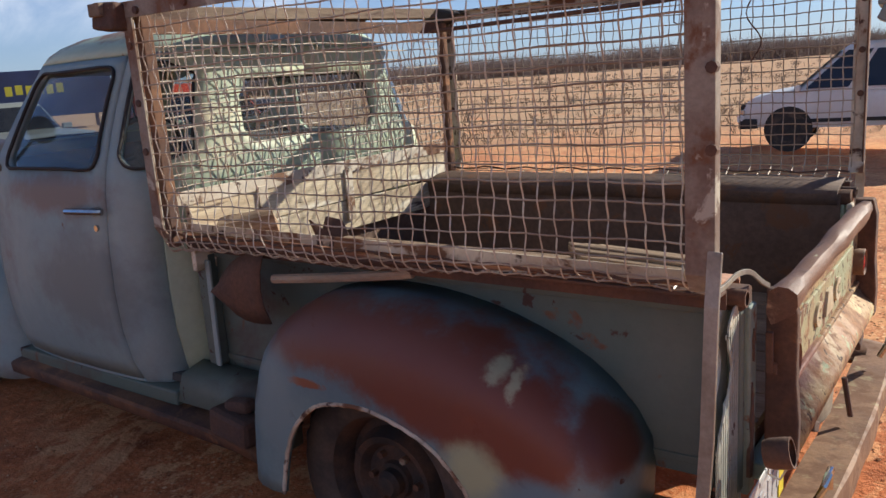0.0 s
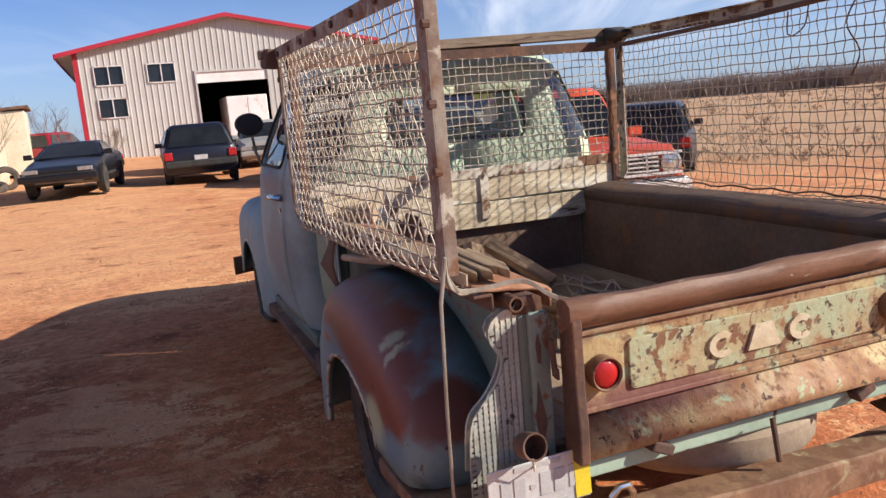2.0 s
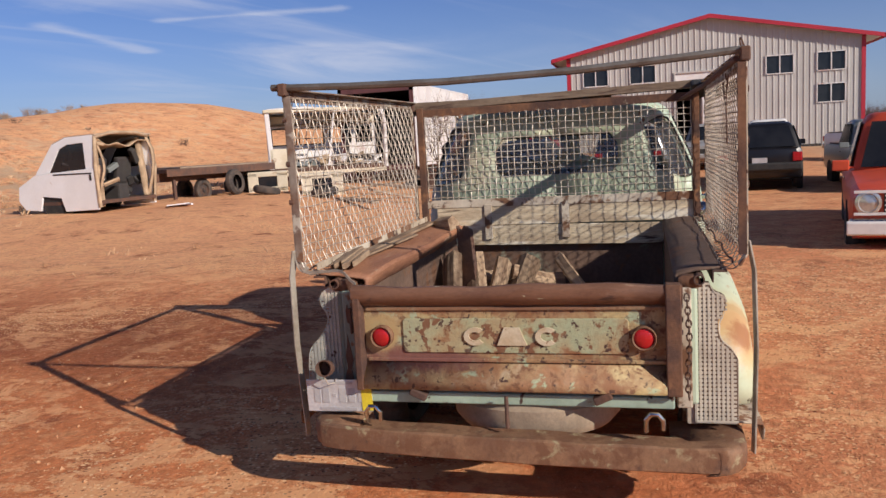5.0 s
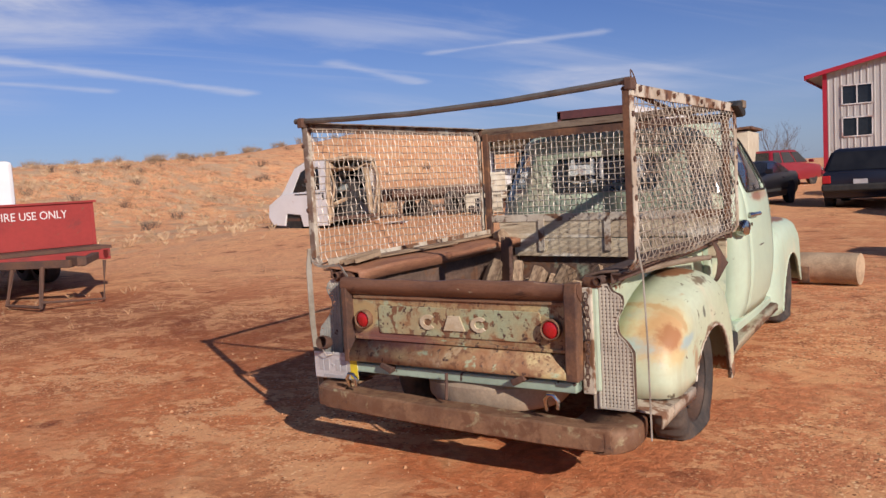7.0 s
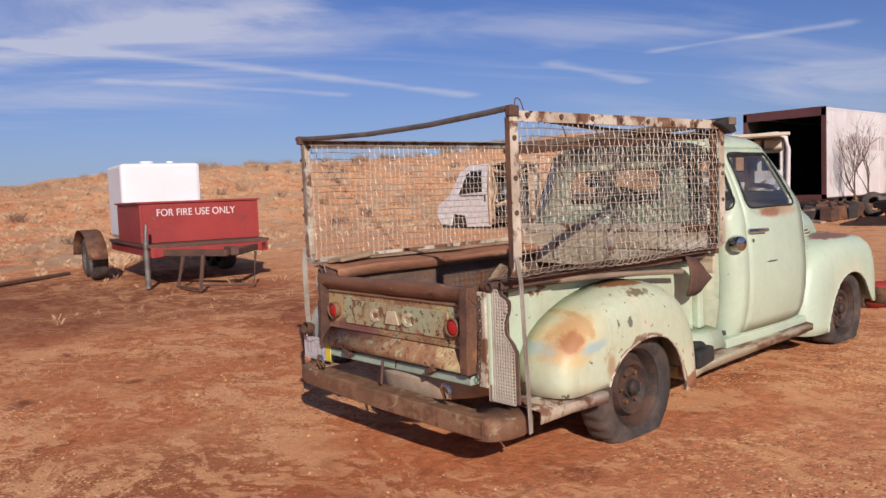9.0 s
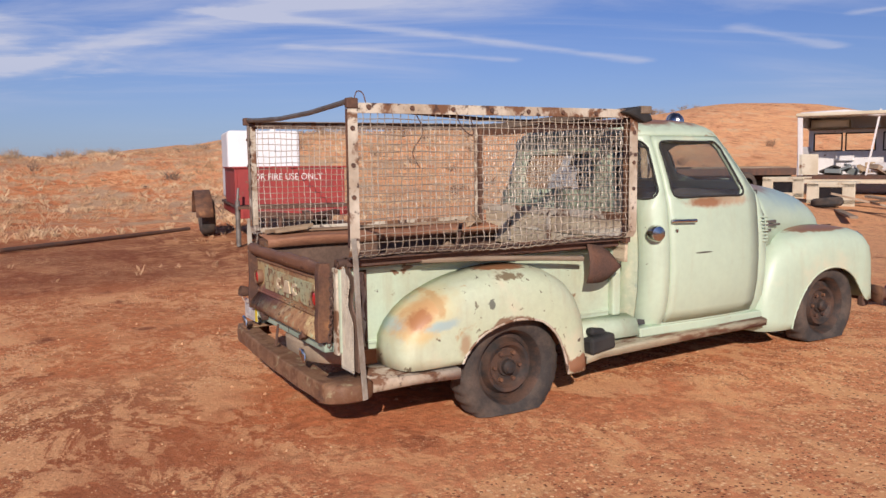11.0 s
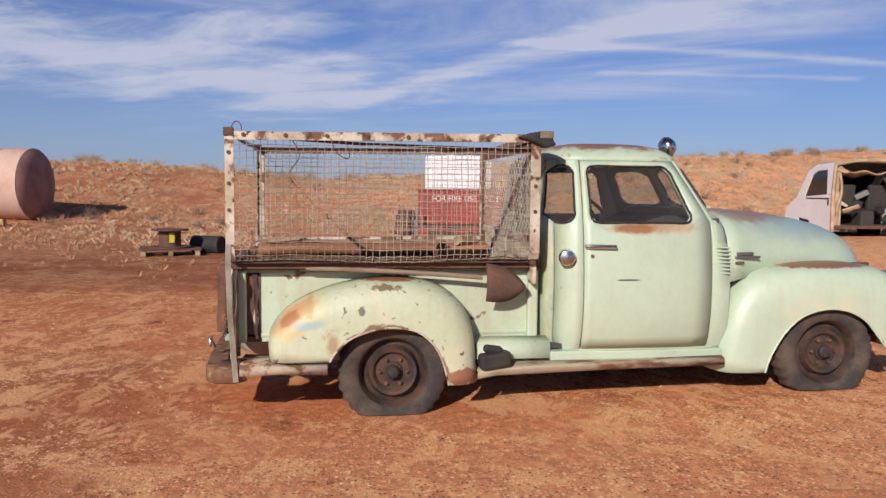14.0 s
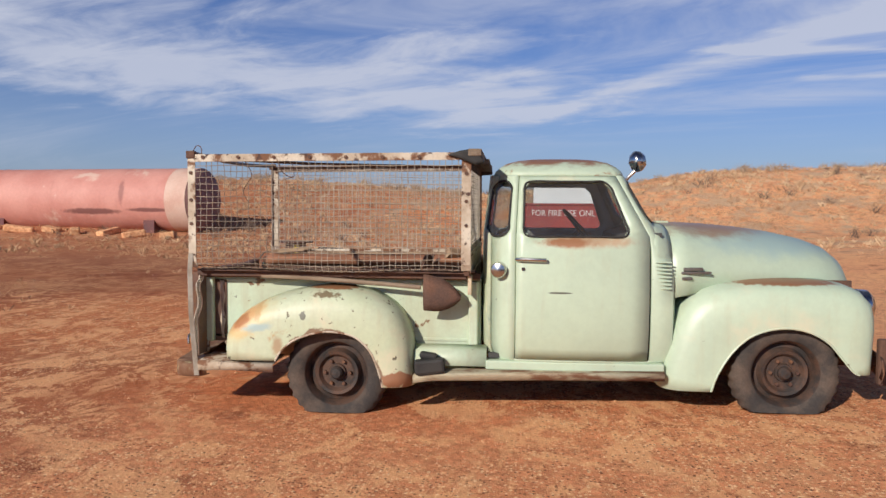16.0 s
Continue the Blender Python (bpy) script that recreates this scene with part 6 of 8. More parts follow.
M["p_white"] = surface("white_vehicle_paint", (0.74, 0.74, 0.72), (0.66, 0.65, 0.62), 1.2, 0.4, bump=0.02, grain=0.03, spots=(((0.42, 0.30, 0.22), 1.8, 0.66, 0.80),))
M["p_red"] = surface("faded_red_paint", (0.62, 0.085, 0.030), (0.52, 0.065, 0.026), 1.5, 0.4, bump=0.03, grain=0.04, spots=(((0.30, 0.10, 0.05), 3.0, 0.62, 0.72),))
M["p_maroon"] = paint("dusty_crimson_car_paint", (0.26, 0.016, 0.028))
M["p_grey"] = paint("grey_green_car_paint", (0.20, 0.22, 0.21))
M["trailer_red"] = surface("oxide_red_trailer_paint", (0.33, 0.035, 0.028), (0.26, 0.028, 0.024), 1.6, 0.6, bump=0.08, grain=0.07, spots=(((0.10, 0.04, 0.035), 1.8, 0.56, 0.72), (RUST, 7.0, 0.62, 0.68)))
M["tank_white"] = surface("white_plastic_tank", (0.80, 0.81, 0.82), (0.76, 0.76, 0.76), 1.0, 0.5, bump=0.02, grain=0.01)
M["pink"] = surface("faded_pink_tank_paint", (0.56, 0.275, 0.225), (0.49, 0.215, 0.175), 0.8, 0.6, bump=0.05, grain=0.05, spots=(((0.17, 0.07, 0.06), 1.4, 0.66, 0.73), ((0.62, 0.44, 0.36), 0.7, 0.60, 0.70)),
                    patches=(((10.75, -18.7, 1.14), (0.75, 0.8, 0.065), (0.20, 0.085, 0.075), 0.9, 0.3), ((12.95, -18.9, 1.08), (1.05, 0.8, 0.10), (0.20, 0.085, 0.075), 0.9, 0.3), ((11.75, -18.8, 1.75), (0.09, 0.8, 0.35), (0.30, 0.12, 0.10), 1.2, 0.5)))
# Darker than the pink shell: shade of the end turned from the sun.
M["tank_dome"] = surface("shaded_tank_dome", (0.30, 0.17, 0.15), (0.22, 0.12, 0.105), 2.0, 0.7, bump=0.05, grain=0.06)
M["tank_end"] = surface("chalky_tank_end", (0.58, 0.42, 0.34), (0.52, 0.33, 0.26), 1.2, 0.7, bump=0.05, grain=0.06)
M["cream"] = surface("cream_sheet", (0.66, 0.60, 0.46), (0.56, 0.48, 0.34), 1.6, 0.6, bump=0.08, grain=0.06, spots=((RUST2, 2.6, 0.64, 0.72),))
M["beige_foam"] = surface("torn_beige_lining", (0.52, 0.38, 0.24), (0.34, 0.24, 0.15), 4.0, 0.95, bump=0.4, bump_scale=14, grain=0.15)
M["box_white"] = surface("peeling_white_panel", (0.74, 0.72, 0.70), (0.66, 0.62, 0.60), 0.9, 0.55, bump=0.08, bump_scale=10, grain=0.05, spots=(((0.52, 0.36, 0.32), 1.1, 0.58, 0.68), (RUST, 3.5, 0.68, 0.73)))
M["maroon"] = surface("maroon_trim", (0.13, 0.045, 0.045), (0.09, 0.035, 0.035), 2.0, 0.6, bump=0.05)
M["metal_wall"] = surface("ribbed_grey_steel_wall", (0.50, 0.48, 0.45), (0.46, 0.44, 0.41), 0.5, 0.5, 0.1, bump=0.02, grain=0.03)
M["red_trim"] = surface("red_steel_trim", (0.42, 0.02, 0.04), (0.36, 0.018, 0.035), 1.0, 0.5, bump=0.0)
# One near-black colour for shed and trailer insides, seats, scrap and base trim.
M["room"] = surface("near_black_matt", (0.05, 0.045, 0.04), (0.035, 0.03, 0.03), 0.6, 0.9, bump=0)
M["bush"] = surface("bare_grey_twigs", (0.20, 0.145, 0.105), (0.15, 0.10, 0.075), 3.0, 0.95, bump=0)
M["far_bush"] = surface("hazy_far_twigs", (0.24, 0.18, 0.15), (0.18, 0.13, 0.11), 0.05, 0.95, bump=0)
M["straw_grey"] = surface("grey_dry_grass", (0.44, 0.34, 0.23), (0.32, 0.23, 0.15), 0.8, 0.95, bump=0, grain=0.2)
M["straw"] = surface("dry_straw_grass", (0.52, 0.33, 0.19), (0.40, 0.23, 0.12), 0.8, 0.95, bump=0, grain=0.2)
M["stone"] = surface("red_gravel", (0.74, 0.44, 0.23), (0.48, 0.22, 0.10), 14.0, 0.95, bump=0.2, grain=0.2, by_object=0.2)
M["blue_box"] = surface("blue_trailer_side", (0.035, 0.055, 0.14), (0.03, 0.045, 0.11), 1.0, 0.5, bump=0)
M["sign_yellow"] = surface("yellow_sign_paint", (0.62, 0.60, 0.05), (0.55, 0.52, 0.05), 3.0, 0.6, bump=0)
M["headlamp"] = surface("clear_lamp_glass", (0.60, 0.60, 0.58), (0.45, 0.45, 0.44), 12.0, 0.12, 0.6, bump=0)


def ground_pose(x, y, heading=0.0, sink=0.0):
    """Upright on the ground at a place, facing heading degrees from +x."""
    return pose(x, y, ground_z(x, y) - sink, 0, 0, heading)


def road_wheel(parent, x, y, r, w=0.22, rim="rim", pale="tyre"):
    s = 1 if y > 0 else -1
    wh = thing("wheel", "", "")
    wh.parent = parent
    m = Matrix.Translation((x, y, r)) @ pose(0, 0, 0, -90 * s, 0, 0)
    part("tyre", lathe([(r * 0.60, -w), (r * 0.72, -w - 0.0), (r * 0.92, -w + 0.01), (r, -w + 0.05), (r, -0.05), (r * 0.92, -0.008), (r * 0.72, 0.0), (r * 0.60, -0.015)], seg=28, m=m), pale, wh, smooth=40)
    bm = lathe([(0.0, -0.02), (r * 0.16, -0.02), (r * 0.2, -0.05), (r * 0.48, -0.06), (r * 0.56, -0.02), (r * 0.62, -0.012)], seg=28, m=m)
    part("rim", bm, rim, wh, smooth=35)


def smooth_rows(rows, n):
    """Rows of numbers drawn out to n rows along a smooth curve through them; the first number sets the place."""
    out = []
    for k in range(n):
        x = rows[0][0] + (rows[-1][0] - rows[0][0]) * (0.5 - 0.5 * math.cos(math.pi * k / (n - 1)))
        j = max(i for i in range(len(rows) - 1) if rows[i][0] <= x + 1e-9)
        t = (x - rows[j][0]) / (rows[j + 1][0] - rows[j][0])
        p = [rows[max(0, min(len(rows) - 1, j + d))] for d in (-1, 0, 1, 2)]
        row = [x]
        for a, b, c, d in list(zip(*p))[1:]:
            curve = 0.5 * (2 * b + (c - a) * t + (2 * a - 5 * b + 4 * c - d) * t * t + (3 * b - a - 3 * c + d) * t ** 3)
            row.append(min(max(curve, min(b, c)), max(b, c)))
        out.append(row)
    return out


def vehicle(name, label, category, at, colour, L, W, body, house, glass_rows, wheels, r=0.34, lights="round", plate_back=True, group="", rim="chrome", grille="black", roof=None):
    """A road vehicle facing +x from a lower body (x, bottom, top, half width), a cabin (rear foot, front foot, rear roof, front roof, belt height, roof height,
    half width below, half width above), side windows (from, to along the cabin) and wheels at x."""
    v = thing(name, label, category, at, group)
    secs = []
    for x, zb, zt, w in smooth_rows(body, 25):
        c = min(0.10, (zt - zb) * 0.3)
        secs.append([(x, -w + 0.03, zb), (x, -w, zb + c), (x, -w * 1.012, (zb + zt) / 2), (x, -w, zt - c), (x, -w + 0.06, zt - 0.01), (x, -w * 0.5, zt + 0.012), (x, 0, zt + 0.018), (x, w * 0.5, zt + 0.012),
                     (x, w - 0.06, zt - 0.01), (x, w, zt - c), (x, w * 1.012, (zb + zt) / 2), (x, w, zb + c), (x, w - 0.03, zb)])
    part("body", loft(secs, closed=True, caps=True), colour, v, smooth=38)
    x0, x1, x2, x3, zb, zt, wb, wt = house

    def side(u, t):
        """A point of the cabin's flank: u from rear to front, t from belt to roof."""
        a, b = x0 + (x1 - x0) * u, x2 + (x3 - x2) * u
        return Vector((a + (b - a) * t, wb + (wt - wb) * t, zb + (zt - zb) * t))
    secs = []
    for t, shrink in ((0, 1.0), (0.3, 1.0), (0.6, 1.0), (0.8, 0.998), (0.89, 0.985), (0.95, 0.955), (0.985, 0.91), (1.0, 0.84)):
        lean = min(t, 0.97)
        a, b = x0 + (x2 - x0) * lean, x1 + (x3 - x1) * lean
        w = (wb + (wt - wb) * t + 0.014 * math.sin(math.pi * t)) * shrink
        mid = (a + b) / 2
        a, b = mid + (a - mid) * shrink, mid + (b - mid) * shrink
        z = zb + (zt - zb) * t
        ring = []
        for sy in (-1, 1):
            flank = [(a - 0.015, 0.45), (a + 0.01, 0.82), (a + 0.07, 0.97), (a + 0.25, 1.0), (mid, 1.012), (b - 0.28, 1.0), (b - 0.09, 0.97), (b, 0.82), (b + 0.028, 0.45)]
            ring += [(x, sy * w * f, z) for x, f in (flank if sy < 0 else flank[::-1])]
        secs.append(ring)
    bm = loft(secs, closed=True)
    top = [vv for vv in bm.verts if abs(vv.co.z - zt) < 1e-5]
    bmesh.ops.contextual_create(bm, geom=top)
    part("cabin", bm, roof or colour, v, smooth=35)
    for s in (1, -1):
        for u0, u1 in glass_rows:
            q = [side(u0, 0.08), side(u1, 0.08), side(u1 - 0.01, 0.84), side(u0 + 0.01, 0.84)]
            part("side_window", prism_quad([Vector((p.x, s * (p.y + 0.026), p.z)) for p in q], (0, s, 0)), "dark_glass", v)
        for x in wheels:
            arch = lathe([(r * 1.16, -0.12), (r * 1.18, 0.0), (0.0, 0.0)], seg=28, m=Matrix.Translation((x, s * (W / 2 + 0.004), r)) @ pose(0, 0, 0, -90 * s, 0, 0))
            part("wheel_arch", arch, "black", v)
            road_wheel(v, x, s * (W / 2 + 0.016), r, rim=rim)
        hx, hz, hy = body[-1][0], body[-1][2] - 0.14, W / 2 - 0.22
        if lights == "round":
            part("headlight", lathe([(0.0, 0.03), (0.07, 0.02), (0.095, 0.0), (0.10, -0.03)], seg=18, m=Matrix.Translation((hx + 0.01, s * hy, hz)) @ pose(0, 0, 0, 0, 90, 0)), "headlamp", v, smooth=40)
        else:
            part("headlight", B(((hx - 0.01, s * hy, hz), (0.08, 0.34, 0.13))), "headlamp", v, bevel=0.02)
        tx, tz = body[0][0], body[0][2] - 0.16
        part("tail_light", B(((tx - 0.005, s * (W / 2 - 0.13), tz), (0.06, 0.20, 0.20))), "red_lens", v, bevel=0.02)
        part("wing_mirror", B(((x1 - 0.10, s * (wb + 0.12), zb + 0.08), (0.08, 0.20, 0.13)), ((x1 - 0.10, s * (wb + 0.02), zb + 0.05), (0.03, 0.12, 0.03))), colour, v, bevel=0.02)
        part("door_handle", B(((x0 + (x1 - x0) * 0.42, s * (W / 2 + 0.012), zb - 0.12), (0.15, 0.02, 0.025))), "chrome", v, bevel=0.005)
        part("sill_trim", B(((0.0, s * (W / 2 + 0.006), body[1][1] + 0.12), (L * 0.52, 0.02, 0.07))), "black", v)
    f0, f1, g0, g1 = Vector((x1 + 0.035, 0, zb)), Vector((x3 + 0.035, 0, zt)), Vector((x0 - 0.03, 0, zb)), Vector((x2 - 0.03, 0, zt))
    for foot, head, n in ((f0, f1, 1), (g0, g1, -1)):
        a, b = foot.lerp(head, 0.08), foot.lerp(head, 0.84)
        wa, wc = wb * 0.88, (wb + (wt - wb) * 0.84) * 0.88
        part("windscreen" if n > 0 else "rear_window", prism_quad([Vector((a.x, -wa, a.z)), Vector((a.x, wa, a.z)), Vector((b.x, wc, b.z)), Vector((b.x, -wc, b.z))], (n, 0, 0.3)), "dark_glass", v)
    hx = body[-1][0]
    part("grille", B(((hx + 0.004, 0, body[-1][2] - 0.17), (0.04, W - 0.78, 0.17))), grille, v, bevel=0.01)
    part("front_bumper", B(((hx + 0.02, 0, body[-1][1] + 0.12), (0.14, W - 0.02, 0.16))), "chrome" if lights == "round" else colour, v, bevel=0.04)
    part("rear_bumper", B(((body[0][0] - 0.02, 0, body[0][1] + 0.13), (0.14, W - 0.04, 0.18))), "black" if lights != "round" else "chrome", v, bevel=0.04)
    if plate_back:
        part("number_plate", B(((body[0][0] - 0.035, 0, body[0][2] - 0.24), (0.02, 0.32, 0.15))), "plate", v)
    return v


def prism_quad(q, n):
    """A thin pane on four corners, thick along n."""
    n = Vector(n).normalized() * 0.008
    bm = bmesh.new()
    a, b = [bm.verts.new(p - n) for p in q], [bm.verts.new(p + n) for p in q]
    for j in range(4):
        bm.faces.new((a[j], a[(j + 1) % 4], b[(j + 1) % 4], b[j]))
    bm.faces.new(a[::-1])
    bm.faces.new(b)
    return bm


SUV_BODY = [(-2.28, 0.40, 0.90, 0.80), (-2.22, 0.28, 0.95, 0.88), (-1.5, 0.22, 0.97, 0.905), (0.6, 0.22, 0.95, 0.905), (1.6, 0.24, 0.90, 0.89), (2.1, 0.28, 0.83, 0.85), (2.26, 0.34, 0.78, 0.76)]
SUV_HOUSE = (-2.20, 1.10, -1.92, 0.42, 0.92, 1.52, 0.86, 0.66)
SUV_GLASS = ((0.05, 0.27), (0.31, 0.62), (0.65, 0.94))
vehicle("suv", "dark dusty sport utility car with chrome trim, parked", "car", ground_pose(-20.4, 0.20, 178), "p_navy", 4.55, 1.82, SUV_BODY, SUV_HOUSE, SUV_GLASS, (-1.38, 1.38), 0.35, "square", group="parked cars")
vehicle("suv", "black sport utility car parked in the dirt yard", "car", ground_pose(-17.4, 3.4, 172), "p_black", 4.55, 1.82, SUV_BODY, SUV_HOUSE, SUV_GLASS, (-1.38, 1.38), 0.35, "square", group="parked cars")
vehicle("suv", "dark sport utility car behind the others", "car", ground_pose(-26.0, 0.7, 8), "p_black", 4.55, 1.82, SUV_BODY, SUV_HOUSE, SUV_GLASS, (-1.38, 1.38), 0.35, "square", group="parked cars")
vehicle("suv", "silver sport utility car facing the old truck", "car", ground_pose(-25.6, 2.9, -6), "p_silver", 4.55, 1.82, SUV_BODY, SUV_HOUSE, SUV_GLASS, (-1.38, 1.38), 0.35, "square", group="parked cars")
vehicle("suv", "white sport utility car with a roof rack by the shed", "car", ground_pose(-31.5, 5.6, 172), "p_white", 4.55, 1.82, SUV_BODY, SUV_HOUSE, SUV_GLASS, (-1.38, 1.38), 0.35, "square", group="parked cars")
vehicle("suv", "navy sport utility car parked beyond the red pickup", "car", ground_pose(-11.8, 9.1, 140, 0.1), "p_navy", 4.55, 1.82, SUV_BODY, SUV_HOUSE, SUV_GLASS, (-1.38, 1.38), 0.35, "square", group="parked cars")
SEDAN_BODY = [(-2.35, 0.42, 0.86, 0.78), (-2.25, 0.30, 0.92, 0.85), (-1.4, 0.22, 0.93, 0.88), (0.5, 0.22, 0.90, 0.88), (1.5, 0.24, 0.80, 0.86), (2.2, 0.28, 0.70, 0.82), (2.38, 0.34, 0.62, 0.74)]
coupe = vehicle("sedan", "low black sports coupe parked in the yard", "car", ground_pose(-19.0, -2.8, -7, 0.0) @ Matrix.Scale(0.95, 4), "p_black", 4.75, 1.77, SEDAN_BODY, (-1.75, 0.95, -0.95, 0.05, 0.88, 1.26, 0.82, 0.58), ((0.10, 0.40), (0.44, 0.92)), (-1.40, 1.42), 0.32, "square", group="parked cars")
for y in (-0.60, 0.60):
    part("lamp_unit", B(((2.37, y, 0.63), (0.06, 0.34, 0.10))), "headlamp", coupe, "clear headlight unit", bevel=0.015)
part("lower_grille", B(((2.39, 0, 0.40), (0.05, 1.05, 0.12))), "steel", coupe, "grey lower grille", bevel=0.01)
part("bumper_strip", B(((2.38, 0, 0.53), (0.05, 1.62, 0.05))), "black", coupe, bevel=0.015)
vehicle("hatchback", "red hatchback parked near the shed", "car", ground_pose(-33.8, -4.4, 160), "p_maroon", 4.2, 1.75, SUV_BODY, (-2.1, 1.1, -1.75, 0.35, 0.95, 1.55, 0.84, 0.64), SUV_GLASS, (-1.3, 1.3), 0.32, "square", group="parked cars")


def box_pickup(name, label, at, colour, cab_colour=None, lights="round", group="parked trucks", nose=2.55):
    """A pickup of the seventies: square nose, cab amidships, open bed."""
    body = [(-2.75, 0.55, 1.10, 0.88), (-2.70, 0.45, 1.14, 0.955), (-0.75, 0.42, 1.14, 0.96), (0.9, 0.42, 1.12, 0.96), (1.0, 0.42, 1.13, 0.955), (nose - 0.2, 0.46, 1.06, 0.93), (nose, 0.50, 1.00, 0.90)]
    v = vehicle(name, label, "truck", at, colour, 5.3, 1.92, body, (-0.75, 1.0, -0.62, 0.42, 1.10, 1.80, 0.90, 0.72), ((0.10, 0.90),), (-1.65, 1.65), 0.38, lights, group=group, rim="rim", grille="chrome", roof=cab_colour)
    part("bed_floor", B(((-1.75, 0, 1.155), (1.75, 1.66, 0.03))), "rust_dark", v)
    return v


red = box_pickup("pickup_truck", "faded red old pickup with a white grille and bumper", ground_pose(-7.4, 4.05, -12, 0.33) @ Matrix.Diagonal((0.95, 0.97, 1.02, 1)), "p_red")
part("grille_back", B(((2.56, 0, 0.86), (0.03, 1.22, 0.24))), "black", red)
part("grille_frame", B(((2.58, 0, 0.975), (0.03, 1.80, 0.03)), ((2.58, 0, 0.745), (0.03, 1.80, 0.03)), *[((2.585, 0, 0.785 + 0.05 * k), (0.02, 1.20, 0.018)) for k in range(4)], *[((2.585, -0.45 + 0.3 * k, 0.86), (0.025, 0.02, 0.22)) for k in range(4)]), "box_white", red, "white slotted grille", bevel=0.004)
for y in (-0.76, 0.76):
    part("lamp_ring", lathe([(0.105, -0.02), (0.135, 0.0), (0.13, 0.03), (0.10, 0.035), (0.09, 0.02), (0.0, 0.03)], seg=24, m=Matrix.Translation((2.56, y, 0.86)) @ pose(0, 0, 0, 0, 90, 0)), "headlamp", red, "round headlight in a pale ring", smooth=40)
part("bumper_bar", loft([[(2.62, y, 0.68), (2.68, y, 0.66), (2.68, y, 0.54), (2.62, y, 0.52)] for y in (-0.97, 0, 0.97)], closed=True, caps=True), "box_white", red, "white front bumper bar", bevel=0.01)
box_pickup("pickup_truck", "grey-green pickup standing between parked cars", ground_pose(-16.4, 6.0, -4, 0.05) @ Matrix.Diagonal((1, 1, 0.9, 1)), "p_grey")
box_pickup("pickup_truck", "white pickup parked far off by the blue trailer", ground_pose(-27.0, 9.6, 40), "p_white")
box_pickup("pickup_truck", "silver pickup parked far off beyond the shed", ground_pose(-37.0, 14.2, 30), "p_silver")

# white service truck with a tall box body
VAN_BODY = [(-3.1, 0.50, 0.95, 0.90), (-3.0, 0.42, 1.02, 0.98), (-0.7, 0.42, 1.04, 0.985), (0.3, 0.40, 1.12, 0.985), (1.15, 0.40, 1.16, 0.98), (1.75, 0.42, 1.10, 0.96), (2.15, 0.44, 1.00, 0.93), (2.30, 0.48, 0.86, 0.86)]
van = vehicle("service_truck", "white service truck with a tall box body", "truck", ground_pose(-0.42, 11.9, 186, -0.12) @ Matrix.Scale(0.80, 4), "p_white", 5.4, 1.98, VAN_BODY, (-0.75, 1.35, -0.70, 0.35, 1.08, 1.98, 0.94, 0.76), ((0.22, 0.52), (0.56, 0.93)), (-2.1, 1.42), 0.38, "square", group="parked trucks", rim="rim", grille="black")
part("grille_opening", B(((2.28, 0, 0.74), (0.12, 1.72, 0.30)), ((2.18, 0, 0.50), (0.36, 1.96, 0.20))), "black", van, "black grille and bumper", bevel=0.03)
part("box_body", B(((-2.0, 0, 1.75), (2.9, 2.1, 1.75))), "p_white", van, bevel=0.03)
part("box_cap", B(((-1.7, 0, 2.66), (3.3, 2.1, 0.10)), ((-0.35, 0, 2.45), (0.5, 2.0, 0.40), pose(0, 0, 0, 0, -25, 0))), "p_grey", van, bevel=0.02)
part("side_ladder", T([(-0.55, -0.98, 1.2), (-0.55, -1.0, 2.5)], 0.02, 6), "rust", van)

# ---- blue box trailer with painted sign
bt = thing("box_trailer", "dark blue box trailer with a painted yellow sign", "trailer", ground_pose(-36.5, 17.5, 62) @ Matrix.Scale(0.86, 4))
part("box", B(((0, 0, 2.0), (7.5, 2.4, 2.5))), "blue_box", bt, bevel=0.03)
for k in range(6):
    part("sign_bar", B(((-1.4 + 0.5 * k, -1.215, 2.2 + 0.05 * (k % 2)), (0.34, 0.02, 0.5))), "sign_yellow", bt, bevel=0.02)
for x in (-2.4, -1.4):
    for y in (-1.1, 1.1):
        road_wheel(bt, x, y, 0.42)
part("landing_leg", B(((2.8, 0.8, 0.4), (0.12, 0.12, 0.8)), ((2.8, -0.8, 0.4), (0.12, 0.12, 0.8))), "rust_dark", bt)

# ---------------------------------------------------------------- steel building
BX, BY0, BY1, EAVE, PEAK, BASE = -42.0, -3.45, 11.75, 5.85, 7.40, 0.25
shed = thing("steel_building", "large grey ribbed steel building with red trim", "building", pose(BX, 0, 0))
MIDY = (BY0 + BY1) / 2
DOOR = (2.35, 6.10, 4.55)
WINDOWS = [(-2.65, 4.15), (-0.08, 4.15), (7.00, 4.15), (9.52, 4.15), (-2.65, 2.50), (9.52, 2.50)]


def roof_at(y):
    return EAVE + (PEAK - EAVE) * (1 - abs(y - MIDY) / ((BY1 - BY0) / 2))


